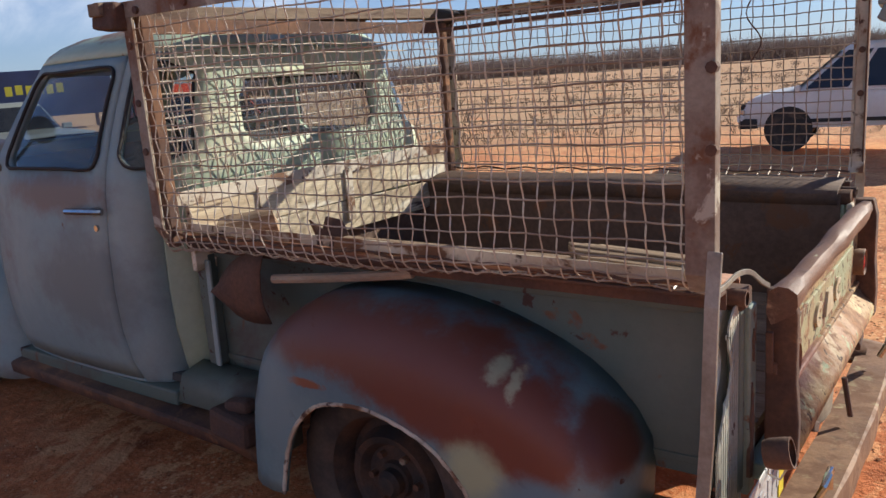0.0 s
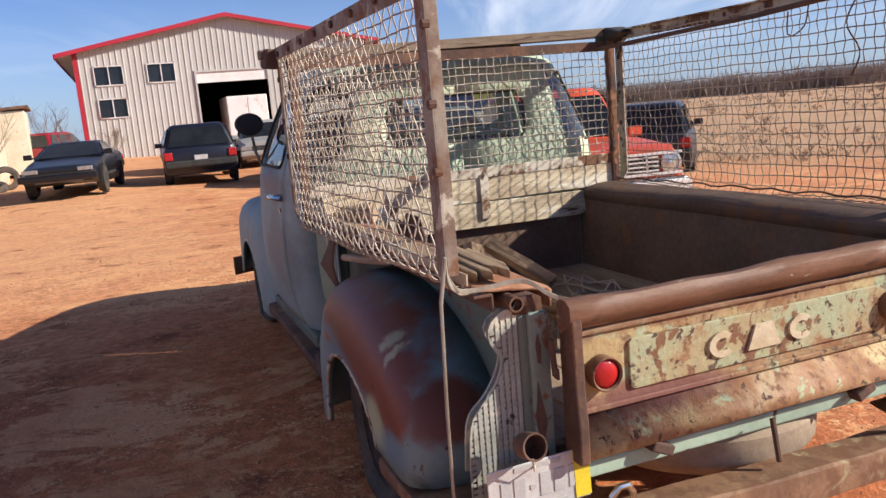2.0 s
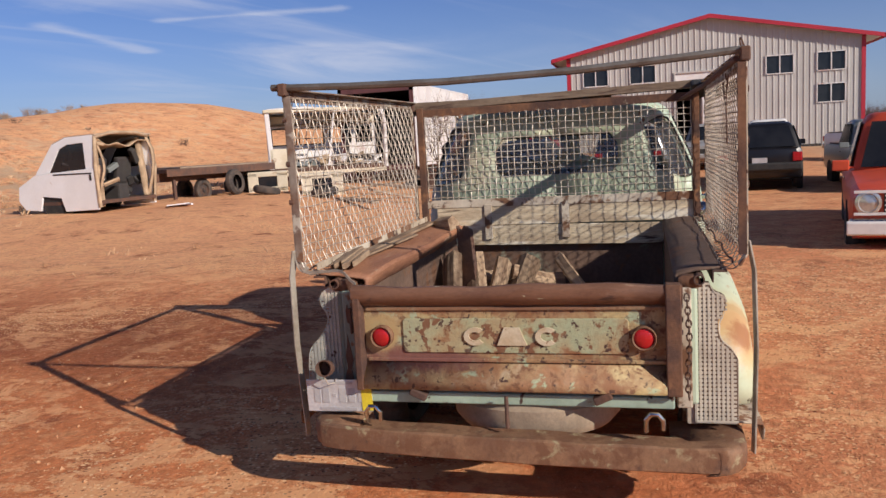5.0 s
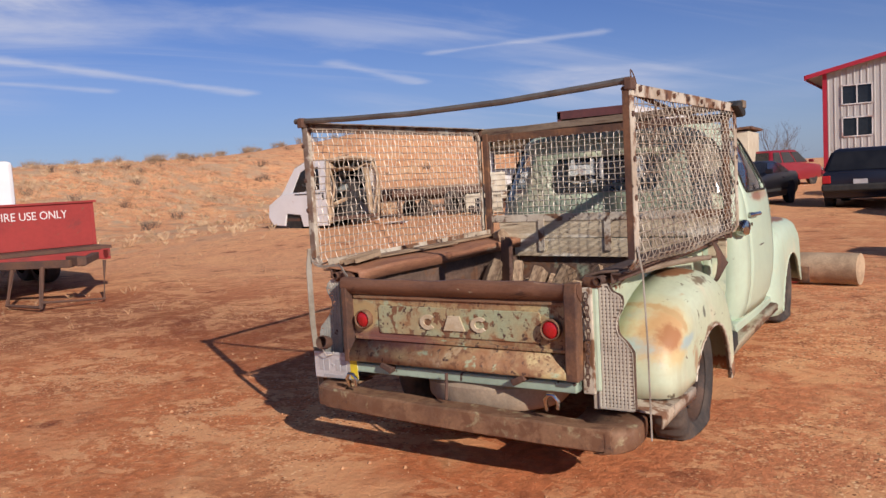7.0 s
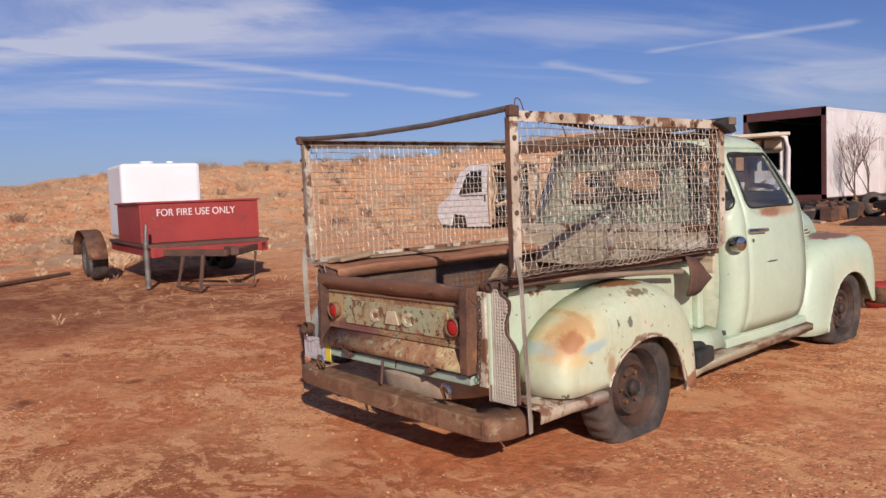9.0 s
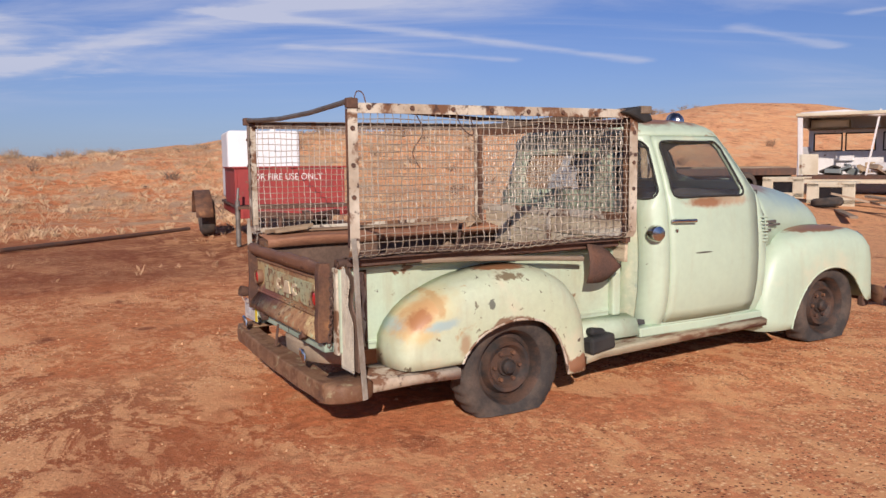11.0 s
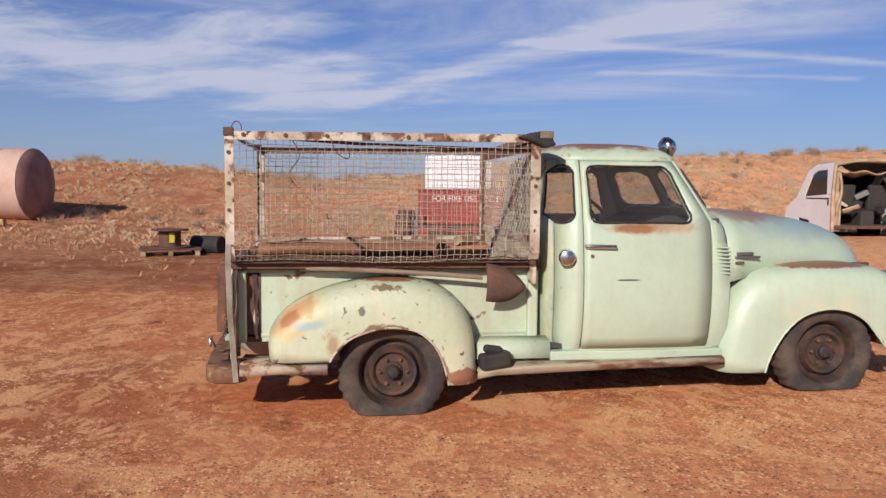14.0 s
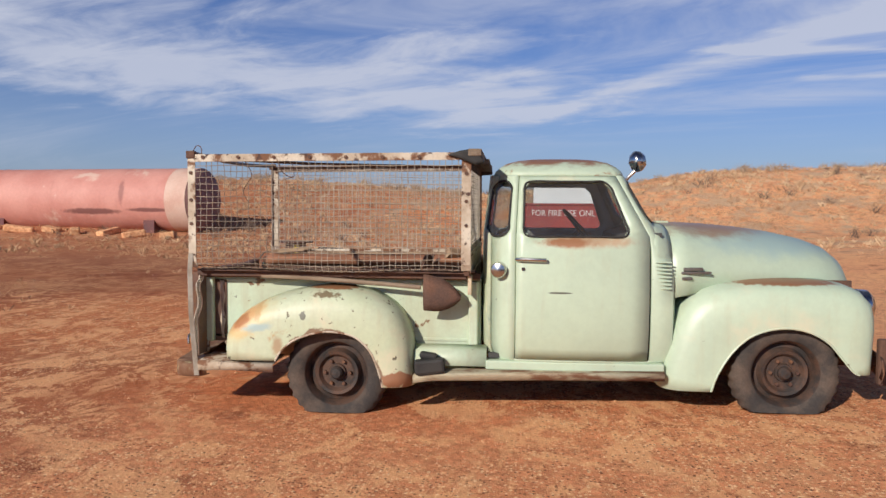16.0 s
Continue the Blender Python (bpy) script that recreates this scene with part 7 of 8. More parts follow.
def wall_cells():
    """The gable wall as upright strips, cut round the door and the windows, with ribs standing proud."""
    bm = bmesh.new()
    edges = sorted({BY0, BY1, MIDY, DOOR[0], DOOR[1], *[y for y, _ in WINDOWS], *[y + 1.38 for y, _ in WINDOWS]})
    for a, b in zip(edges, edges[1:]):
        holes = sorted([(z, z + 1.0) for y, z in WINDOWS if y - 1e-6 <= a and b <= y + 1.38 + 1e-6])
        if DOOR[0] - 1e-6 <= a and b <= DOOR[1] + 1e-6:
            holes = [(BASE, DOOR[2])]
        low = BASE
        for h0, h1 in holes + [(None, None)]:
            if h0 is None:
                tops = (roof_at(a), roof_at(b))
            else:
                tops = (h0, h0)
            if min(tops) > low + 1e-3:
                q = [(0, a, low), (0, b, low), (0, b, tops[1]), (0, a, tops[0])]
                f = [bm.verts.new(p) for p in q]
                g = [bm.verts.new((-0.12, p[1], p[2])) for p in q]
                bm.faces.new(f)
                bm.faces.new(g[::-1])
                for j in range(4):
                    bm.faces.new((f[j], f[(j + 1) % 4], g[(j + 1) % 4], g[j]))
            if h1 is not None:
                low = h1
    bmesh.ops.remove_doubles(bm, verts=bm.verts, dist=1e-4)
    return bm


def wall_ribs():
    """Upright ribs of the gable wall, cut short at the door and the windows."""
    y = BY0 + 0.15
    while y < BY1 - 0.1:
        spans = [(BASE, roof_at(y) - 0.05)]
        for h0, h1, y0, y1 in [(z - 0.05, z + 1.05, wy - 0.08, wy + 1.46) for wy, z in WINDOWS] + [(BASE - 1, DOOR[2] + 0.1, DOOR[0] - 0.1, DOOR[1] + 0.1)]:
            if y0 < y < y1:
                spans = [s for lo, hi in spans for s in ((lo, min(hi, h0)), (max(lo, h1), hi)) if s[1] - s[0] > 0.05]
        for lo, hi in spans:
            yield loft([[(0.002, y - 0.045, z), (0.035, y - 0.022, z), (0.035, y + 0.022, z), (0.002, y + 0.045, z)] for z in (lo, hi)])
        y += 0.305


part("gable_wall", wall_cells(), "metal_wall", shed)
for rib in wall_ribs():
    part("rib", rib, "metal_wall", shed)
part("side_wall", B(((-14, BY0 - 0.06, (EAVE + BASE) / 2), (28, 0.12, EAVE - BASE))), "metal_wall", shed)
part("side_wall", B(((-14, BY1 + 0.06, (EAVE + BASE) / 2), (28, 0.12, EAVE - BASE))), "metal_wall", shed)
part("back_wall", prism([(BY0, BASE), (BY1, BASE), (BY1, EAVE), (MIDY, PEAK), (BY0, EAVE)], "x", -28.1, -28.0), "metal_wall", shed)
for y0, y1 in ((BY0 - 0.9, MIDY), (MIDY, BY1 + 0.9)):
    z0 = PEAK - (PEAK - EAVE) * abs(y0 - MIDY) / ((BY1 - BY0) / 2)
    z1 = PEAK - (PEAK - EAVE) * abs(y1 - MIDY) / ((BY1 - BY0) / 2)
    part("roof", prism([(y0, z0 + 0.02), (y1, z1 + 0.02), (y1, z1 + 0.12), (y0, z0 + 0.12)], "x", -28.4, 0.45), "metal_wall", shed)
    part("fascia", prism([(y0, z0 - 0.06), (y1, z1 - 0.06), (y1, z1 + 0.15), (y0, z0 + 0.15)], "x", 0.45, 0.50), "red_trim", shed, "red fascia board")
    ye = y0 if abs(y0 - MIDY) > 1 else y1
    ze = z0 if abs(y0 - MIDY) > 1 else z1
    part("eave_trim", B(((-13.9, ye, ze + 0.03), (28.8, 0.05, 0.24))), "red_trim", shed)
for y in (BY0, BY1):
    part("corner_trim", B(((0.03, y, (EAVE + BASE) / 2 - 0.02), (0.10, 0.20, EAVE - BASE))), "red_trim", shed, "red corner trim")
part("base_trim", B(((0.02, MIDY, BASE + 0.03), (0.06, BY1 - BY0, 0.16))), "room", shed)
for y, z in WINDOWS:
    w = thing("window", "", "")
    w.parent = shed
    part("window_frame", B(((0.0, y + 0.69, z + 0.02), (0.16, 1.44, 0.05)), ((0.0, y + 0.69, z + 0.98), (0.16, 1.44, 0.05)), ((0.0, y, z + 0.5), (0.16, 0.05, 1.0)), ((0.0, y + 1.38, z + 0.5), (0.16, 0.05, 1.0)), ((0.01, y + 0.69, z + 0.5), (0.10, 0.05, 0.96))), "box_white", w)
    for dy in (0.35, 1.03):
        part("window_pane", B(((-0.03, y + dy, z + 0.5), (0.01, 0.64, 0.92))), "dark_glass", w)
rd = thing("roller_door", "", "")
rd.parent = shed
part("rolled_curtain", B(((-0.05, (DOOR[0] + DOOR[1]) / 2, DOOR[2] - 0.28), (0.10, DOOR[1] - DOOR[0], 0.56))), "box_white", rd, "half-raised white roller curtain")
part("door_frame", B(((0.02, DOOR[0] - 0.05, (DOOR[2] + BASE) / 2), (0.14, 0.10, DOOR[2] - BASE)), ((0.02, DOOR[1] + 0.05, (DOOR[2] + BASE) / 2), (0.14, 0.10, DOOR[2] - BASE)), ((0.02, (DOOR[0] + DOOR[1]) / 2, DOOR[2] + 0.05), (0.14, DOOR[1] - DOOR[0] + 0.2, 0.10))), "metal_wall", rd)
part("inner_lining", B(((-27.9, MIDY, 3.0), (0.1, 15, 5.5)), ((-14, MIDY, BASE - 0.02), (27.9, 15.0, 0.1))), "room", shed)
bxt = thing("delivery_truck", "white box truck parked inside the shed doorway", "truck", pose(BX + 0.1, 4.80, BASE + 0.03, 0, 0, 0))
part("box", B(((-1.6, 0, 1.75), (3.4, 2.2, 2.3))), "box_white", bxt, bevel=0.04)
part("rear_door", B(((0.11, -0.55, 1.75), (0.03, 1.02, 2.1)), ), "box_white", bxt, bevel=0.01)
part("rear_door", B(((0.11, 0.55, 1.75), (0.03, 1.02, 2.1)), ), "box_white", bxt, bevel=0.01)
for y in (-0.9, 0.9):
    road_wheel(bxt, -0.9, y, 0.42)

# ---------------------------------------------------------------- junk along the far side of the yard
# box trailer with an open end
sb = thing("semi_trailer", "peeling white box trailer with an open dark end", "trailer", pose(-24.9, -7.85, ground_z(-24.9, -8.1) - 0.10) @ Matrix.Diagonal((1, 1, 1.03, 1)))
part("side_panel", B(((0, 1.25, 1.72), (8.4, 0.05, 2.55))), "box_white", sb)
part("side_panel", B(((0, -1.25, 1.72), (8.4, 0.05, 2.55))), "box_white", sb)
part("roof", B(((0, 0, 3.02), (8.4, 2.55, 0.06))), "box_white", sb)
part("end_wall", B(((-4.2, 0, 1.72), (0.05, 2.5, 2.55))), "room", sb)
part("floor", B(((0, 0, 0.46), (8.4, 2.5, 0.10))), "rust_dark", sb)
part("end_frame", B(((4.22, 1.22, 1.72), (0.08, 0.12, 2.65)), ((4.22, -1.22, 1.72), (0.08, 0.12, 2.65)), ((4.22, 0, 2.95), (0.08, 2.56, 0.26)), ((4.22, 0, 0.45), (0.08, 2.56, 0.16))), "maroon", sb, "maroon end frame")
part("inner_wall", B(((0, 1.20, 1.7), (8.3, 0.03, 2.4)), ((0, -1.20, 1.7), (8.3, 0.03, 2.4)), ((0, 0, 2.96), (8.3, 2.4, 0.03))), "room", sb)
for k in range(9):
    part("side_post", B(((-3.9 + 0.95 * k, 1.285, 1.72), (0.05, 0.02, 2.5))), "box_white", sb)
for k, (x, w) in enumerate(((2.4, 0.42), (1.75, 0.40), (1.1, 0.42), (0.45, 0.42), (-0.2, 0.42))):
    part("faded_sign_bar", B(((x, 1.288, 2.05), (w, 0.006, 0.42))), surface("faded_sign_grey", (0.50, 0.42, 0.40), (0.62, 0.58, 0.56), 2.0, 0.7, bump=0) if k == 0 else bpy.data.materials["faded_sign_grey"], sb)
for y in (-0.9, 0.9):
    road_wheel(sb, -2.6, y, 0.45)
for y in (0.9, -0.9):
    part("support", B(((3.4, y, 0.2), (0.25, 0.25, 0.42))), "rust_dark", sb)
ob = thing("metal_cabinet", "tall cream sheet-metal locker leaning open", "cabinet", ground_pose(-27.4, -5.9, 12))
part("body", B(((0, 0, 1.25), (1.3, 0.9, 2.5))), "cream", ob, bevel=0.02)
part("door", B(((0.72, -0.35, 1.25), (0.05, 0.75, 2.4), pose(0, 0, 0, 0, 0, 24))), "rust", ob, bevel=0.01)
ob = thing("storage_shed", "low rust-stained metal shed", "shed", ground_pose(-31.5, -6.2, 4))
part("wall", B(((0, 0, 1.15), (3.4, 2.4, 2.3))), "cream", ob, bevel=0.02)
part("roof", B(((0, 0, 2.36), (3.7, 2.7, 0.10), pose(0, 0, 0, 3, 0, 0))), "rust", ob)

# gutted camper: one long side gone, windows in the far side
rv = thing("camper", "gutted white camper with its side torn open", "camper", ground_pose(-19.9, -9.4, 117, 0.28) @ Matrix.Diagonal((1.0, 1, 0.98, 1)))
part("floor", B(((0, 0, 0.80), (3.6, 2.1, 0.12))), "rust_dark", rv)
part("roof", B(((0, 0, 2.68), (3.75, 2.2, 0.10), pose(0, 0, 0, 1.5, 0, 0)), ((0, -0.9, 2.60), (3.7, 0.20, 0.05))), "cream", rv, bevel=0.02)
part("far_wall", B(((0, 1.0, 1.22), (3.6, 0.06, 0.74)), ((0, 1.0, 2.40), (3.6, 0.06, 0.50)), ((-1.72, 1.0, 1.87), (0.16, 0.06, 0.56)), ((0.20, 1.0, 1.87), (0.30, 0.06, 0.56)), ((1.05, 1.0, 1.87), (0.16, 0.06, 0.56)), ((1.74, 1.0, 1.87), (0.12, 0.06, 0.56))), "box_white", rv, "white inner wall with window openings")
for x, w in ((-1.25, 0.78), (-0.35, 0.80), (0.62, 0.70), (1.40, 0.52)):
    part("window_frame", B(((x, 0.98, 1.60), (w, 0.04, 0.04)), ((x, 0.98, 2.14), (w, 0.04, 0.04)), ((x - w / 2, 0.98, 1.87), (0.04, 0.04, 0.56)), ((x + w / 2, 0.98, 1.87), (0.04, 0.04, 0.56))), "black", rv)
part("end_wall", B(((-1.78, 0, 1.25), (0.06, 2.0, 0.95)), ((-1.78, 0, 2.5), (0.06, 2.0, 0.4))), "box_white", rv)
part("end_post", B(((-1.74, -0.98, 1.75), (0.14, 0.10, 1.85), pose(0, 0, 0, 0, -2, 0))), "box_white", rv, bevel=0.02)
part("end_rib", T([(1.80, -1.0, 0.75), (1.82, -1.0, 2.2), (1.76, -1.0, 2.55), (1.55, -1.0, 2.66), (0.2, -1.0, 2.60), (-0.6, -1.0, 2.70), (-1.75, -1.0, 2.66)], 0.07, 8), "box_white", rv, "rounded white shell rib", smooth=60)
part("leaning_post", B(((0.15, -0.98, 1.78), (0.05, 0.05, 1.95), pose(0, 0, 0, 0, 9, 0))), "box_white", rv)
part("near_skirt", B(((-1.50, -1.0, 1.18), (0.52, 0.06, 0.62)), ((0, -1.02, 0.72), (3.6, 0.05, 0.20))), "cream", rv, bevel=0.01)
for x, w in ((-1.15, 1.05), (0.75, 0.70), (1.45, 0.50)):
    part("overhead_cupboard", B(((x, 0.72, 2.42), (w, 0.50, 0.26)), ((x, 0.46, 2.42), (w - 0.08, 0.02, 0.20))), "cream", rv, bevel=0.01)
part("cupboard_shelf", B(((0, 0.70, 2.26), (3.5, 0.62, 0.03))), "wood_x", rv)
part("basin", B(((-0.75, 0.90, 1.38), (0.50, 0.10, 0.20))), "box_white", rv, bevel=0.02)
rn = random.Random(23)
for k in range(16):
    x = -1.1 + 2.7 * rn.random()
    size = (rn.uniform(0.25, 0.75), rn.uniform(0.2, 0.5), rn.uniform(0.05, 0.22))
    part("rubble", B(((x, rn.uniform(-0.85, 0.2), 0.90 + rn.uniform(0.0, 0.22)), size, pose(0, 0, 0, rn.uniform(-25, 25), rn.uniform(-28, 28), rn.uniform(0, 180)))), rn.choice(("room", "room", "p_grey", "box_white", "wood_x", "beige_foam")), rv, bevel=0.01)
for x in (-1.2, 1.2):
    part("axle_block", B(((x, 0, 0.37), (0.3, 1.6, 0.74))), "rust_dark", rv)

for n, (x, y, hd, sx) in enumerate(((-15.8, -7.85, 112, 1.0), (-16.7, -9.9, 108, 1.0))):
    ob = thing("dumped_camper_wall", "cream camper wall with a window, dumped on the dirt", "wreckage", ground_pose(x, y, hd, 0.05) @ Matrix.Scale(0.86, 4), group="dumped camper panels")
    part("skin", B(((-0.48 * sx, 0, 0.38), (0.34 * sx, 0.10, 0.62)), ((0.48 * sx, 0, 0.38), (0.34 * sx, 0.10, 0.62)), ((0, 0, 0.12), (1.3 * sx, 0.10, 0.22)), ((0, 0, 0.64), (1.3 * sx, 0.10, 0.14)), ((0, 0.4, 0.70), (1.3 * sx, 0.8, 0.06))), "cream", ob, bevel=0.02)
    part("window_pane", B(((0, 0.01, 0.40), (0.64 * sx, 0.03, 0.36))), "dark_glass", ob)
for n, (x, y, tilt) in enumerate(((-15.3, -7.6, 6), (-15.6, -9.4, -12), (-22.5, -5.2, 20), (-23.6, -5.0, 80), (-20.8, -5.3, 75), (-15.9, -10.5, 84))):
    ob = part("old_tire", lathe([(0.20, -0.09), (0.30, -0.11), (0.36, -0.06), (0.37, 0.0), (0.36, 0.06), (0.30, 0.11), (0.20, 0.09)], seg=28), "tyre", smooth=40)
    ob.matrix_basis = pose(x, y, ground_z(x, y) + (0.11 if tilt < 40 else 0.35), tilt, 0, n * 35)
    tagged(ob, "worn old tire lying on the dirt", "tire", group="old tires")

# flat-deck trailer
fd = thing("flatbed_trailer", "dark flat-deck trailer standing on its wheels", "trailer", ground_pose(-16.3, -11.6, 151, 0.16) @ Matrix.Diagonal((0.74, 0.9, 1.0, 1)))
part("deck", B(((0, 0, 0.92), (4.6, 2.1, 0.10)), ((0, -1.04, 0.86), (4.6, 0.05, 0.18))), "rust_dark", fd, bevel=0.01)
part("deck_boards", B(((0.2, 0, 0.99), (3.8, 1.9, 0.04))), "wood_x", fd)
part("frame", B(((0, -0.5, 0.75), (4.8, 0.12, 0.24)), ((0, 0.5, 0.75), (4.8, 0.12, 0.24)), ((1.9, 0, 0.5), (0.5, 1.4, 0.5))), "rust_dark", fd)
for x in (-0.6, 1.5):
    for y in (-0.95, 0.95):
        road_wheel(fd, x, y * 0.7, 0.33, rim="rim")
part("tool_box", B(((1.75, -0.2, 0.52), (0.9, 1.3, 0.62), pose(0, 0, 0, 0, 6, 0))), "black", fd, bevel=0.03)
for y in (-0.8, 0.8):
    part("leg", B(((-1.9, y, 0.38), (0.10, 0.10, 0.76))), "rust_dark", fd)

# front half of a cut-up van; faces -y, its cut end open
cv = thing("van_cab", "cut-off front half of a white van, gutted", "van wreck", pose(-11.85, -11.0, ground_z(-11.8, -11.6) - 0.16, 0, 0, -97) @ Matrix.Scale(0.93, 4))
prof = [(0.0, 0.25), (1.05, 0.22), (1.15, 0.55), (1.75, 0.60), (1.85, 0.25), (2.35, 0.28), (2.55, 0.50), (2.50, 0.85), (1.95, 1.12), (1.30, 1.85), (0.85, 2.0), (0.0, 2.02)]
win = [(0.32, 1.22), (1.48, 1.16), (1.08, 1.72), (0.82, 1.82), (0.32, 1.84)]
for s in (1, -1):
    bm = bmesh.new()
    lower = [(0.0, 0.25), (1.05, 0.22), (1.15, 0.55), (1.75, 0.60), (1.85, 0.25), (2.35, 0.28), (2.55, 0.50), (2.50, 0.85), (1.95, 1.12), (1.48, 1.16), (0.32, 1.22), (0.0, 1.22)]
    prism(lower, "y", s * 0.93, s * 0.98, bm)
    prism([(0.0, 1.225), (0.32, 1.225), (0.32, 1.84), (0.82, 1.82), (1.08, 1.72), (1.48, 1.165), (1.95, 1.125), (1.30, 1.85), (0.85, 2.0), (0.0, 2.02)], "y", s * 0.90, s * 0.95, bm)
    part("side", bm, "van_white", cv, bevel=0.01)
    part("side_window", prism(win, "y", s * 0.92, s * 0.93), "dark_glass", cv)
    part("wheel_house", lathe([(0.0, 0.0), (0.36, 0.0), (0.38, 0.25)], seg=20, m=Matrix.Translation((1.45, s * 0.92, 0.40)) @ pose(0, 0, 0, 90 * s, 0, 0)), "black", cv)
    part("door_trim", B(((0.72, s * 0.985, 1.12), (1.2, 0.012, 0.03)), ((0.16, s * 0.985, 1.02), (0.05, 0.02, 0.14))), "black", cv)
part("roof", loft([[(-0.05, y, 2.03 + 0.05 * (1 - (y / 0.95) ** 2)), (0.85, y, 2.01 + 0.05 * (1 - (y / 0.95) ** 2)), (1.30, y, 1.86)] for y in (-0.95, -0.5, 0, 0.5, 0.95)]), "wood_x", cv, thick=0.04)
part("windscreen", loft([[(1.30, y, 1.85), (1.95, y, 1.13)] for y in (-0.9, 0, 0.9)]), "dark_glass", cv, thick=0.01)
part("nose", loft([[(1.95, y, 1.12), (2.50, y, 0.86), (2.56, y, 0.55), (2.36, y, 0.28)] for y in (-0.95, 0, 0.95)]), "p_grey", cv, thick=0.03)
part("floor", B(((0.9, 0, 0.42), (1.9, 1.85, 0.08))), "rust_dark", cv)
part("cut_edge", add_tube(T([(-0.02, 0.95, 0.3), (0.02, 0.94, 1.2), (-0.03, 0.92, 1.95), (0.0, 0.4, 2.06), (-0.05, -0.4, 2.05), (0.02, -0.92, 1.96), (-0.06, -0.98, 1.2), (0.04, -0.95, 0.3)], 0.05, 6), [(0.05, 0.86, 0.35), (0.12, 0.82, 1.1), (0.08, 0.80, 1.9)], 0.06, 6), "beige_foam", cv, "torn beige lining along the cut", smooth=60)
part("seat", B(((0.75, 0.42, 0.80), (0.5, 0.5, 0.16)), ((0.50, 0.42, 1.15), (0.16, 0.5, 0.65), pose(0, 0, 0, 0, -10, 0)), ((0.75, -0.42, 0.80), (0.5, 0.5, 0.16)), ((0.50, -0.42, 1.15), (0.16, 0.5, 0.65), pose(0, 0, 0, 0, -10, 0))), "room", cv, bevel=0.05)
rn = random.Random(31)
for k in range(14):
    size = (rn.uniform(0.12, 0.45), rn.uniform(0.05, 0.25), rn.uniform(0.04, 0.14))
    part("torn_trim", B(((rn.uniform(0.0, 1.0), rn.uniform(-0.8, 0.8), rn.uniform(0.50, 1.5)), size, pose(0, 0, 0, rn.uniform(-50, 50), rn.uniform(-60, 60), rn.uniform(0, 180)))), rn.choice(("room", "p_grey", "beige_foam", "cream", "room", "black")), cv, bevel=0.02)
part("sagging_headliner", loft([[(x, y, 1.93 - 0.16 * math.sin(3.1 * (y + 0.9) / 1.8) - 0.10 * x + 0.05 * math.sin(9 * y + 5 * x)) for y in [-0.88 + 0.11 * k for k in range(17)]] for x in (0.0, 0.25, 0.5, 0.8)]), "beige_foam", cv, "sagging torn headliner", smooth=60, thick=0.02)
part("hanging_lining", loft([[(-0.04 + 0.10 * math.sin(4 * z), s * (0.86 - 0.10 * abs(math.sin(2.3 * z + s))), z) for z in [0.35 + 0.10 * k for k in range(17)]] for s in (0.98, 1.06)]), "beige_foam", cv, smooth=60, thick=0.03)
part("hanging_lining", loft([[(-0.06 + 0.12 * math.sin(3 * z + 1), -q * (0.88 - 0.12 * abs(math.sin(1.9 * z))), z) for z in [0.45 + 0.10 * k for k in range(16)]] for q in (0.96, 1.08)]), "beige_foam", cv, smooth=60, thick=0.03)
part("dashboard", B(((1.55, 0, 1.02), (0.35, 1.7, 0.30)), ((0.35, 0.0, 0.62), (0.5, 0.35, 0.4))), "room", cv, bevel=0.05)
for box in (((0.15, -0.75, 1.2), (0.12, 0.22, 1.5), pose(0, 0, 0, 4, 6, 20)), ((0.3, 0.72, 1.75), (0.6, 0.3, 0.10), pose(0, 0, 0, 10, 12, 0)), ((0.08, 0.80, 0.8), (0.08, 0.20, 1.0))):
    part("torn_lining", B(box), "beige_foam", cv, bevel=0.04)
ob = part("scrap_sheet", B(((0, 0, 0.03), (0.9, 0.5, 0.03), pose(0, 0, 0, 3, -4, 0)), ((0.5, 0.2, 0.05), (0.7, 0.05, 0.04), pose(0, 0, 0, 0, -3, 20))), "box_white", bevel=0.005)
ob.matrix_basis = ground_pose(-12.3, -10.0, 30)
tagged(ob, "scrap of white sheet metal on the dirt", "scrap")

# ---- fire-use trailer with a white tank
ft = thing("fire_trailer", "red flatbed trailer with a steel box and white tank", "trailer", pose(-2.35, -10.2, ground_z(-2.3, -10), 0, 0, 80) @ Matrix.Diagonal((1.06, 1.22, 1, 1)))
part("frame", B(((-0.2, 0.72, 0.56), (3.4, 0.10, 0.16)), ((-0.2, -0.72, 0.56), (3.4, 0.10, 0.16)), ((1.45, 0, 0.56), (0.10, 1.5, 0.14)), ((-1.8, 0, 0.56), (0.10, 1.5, 0.14))), "trailer_red", ft, bevel=0.01)
part("deck", B(((-0.2, 0, 0.66), (3.35, 1.6, 0.05))), "rust_dark", ft)
for side in (((0.08, 0.78, 1.02), (1.86, 0.04, 0.66)), ((0.08, -0.78, 1.02), (1.86, 0.04, 0.66)), ((0.99, 0, 1.02), (0.04, 1.52, 0.66)), ((-0.83, -0.5, 1.02), (0.04, 0.52, 0.66)), ((0.08, 0, 0.71), (1.78, 1.52, 0.04))):
    part("box_side", B(side), "trailer_red", ft, "side of the open red steel box", bevel=0.006)
part("box_rim", B(((0.08, -0.80, 1.345), (1.90, 0.06, 0.03)), ((0.08, 0.80, 1.345), (1.90, 0.06, 0.03)), ((1.01, 0, 1.345), (0.06, 1.6, 0.03))), "trailer_red", ft)
wt2 = part("water_tank", B(((-1.16, -0.20, 1.39), (1.30, 1.15, 1.34))), "tank_white", ft, "square white plastic water tank", bevel=0.06)
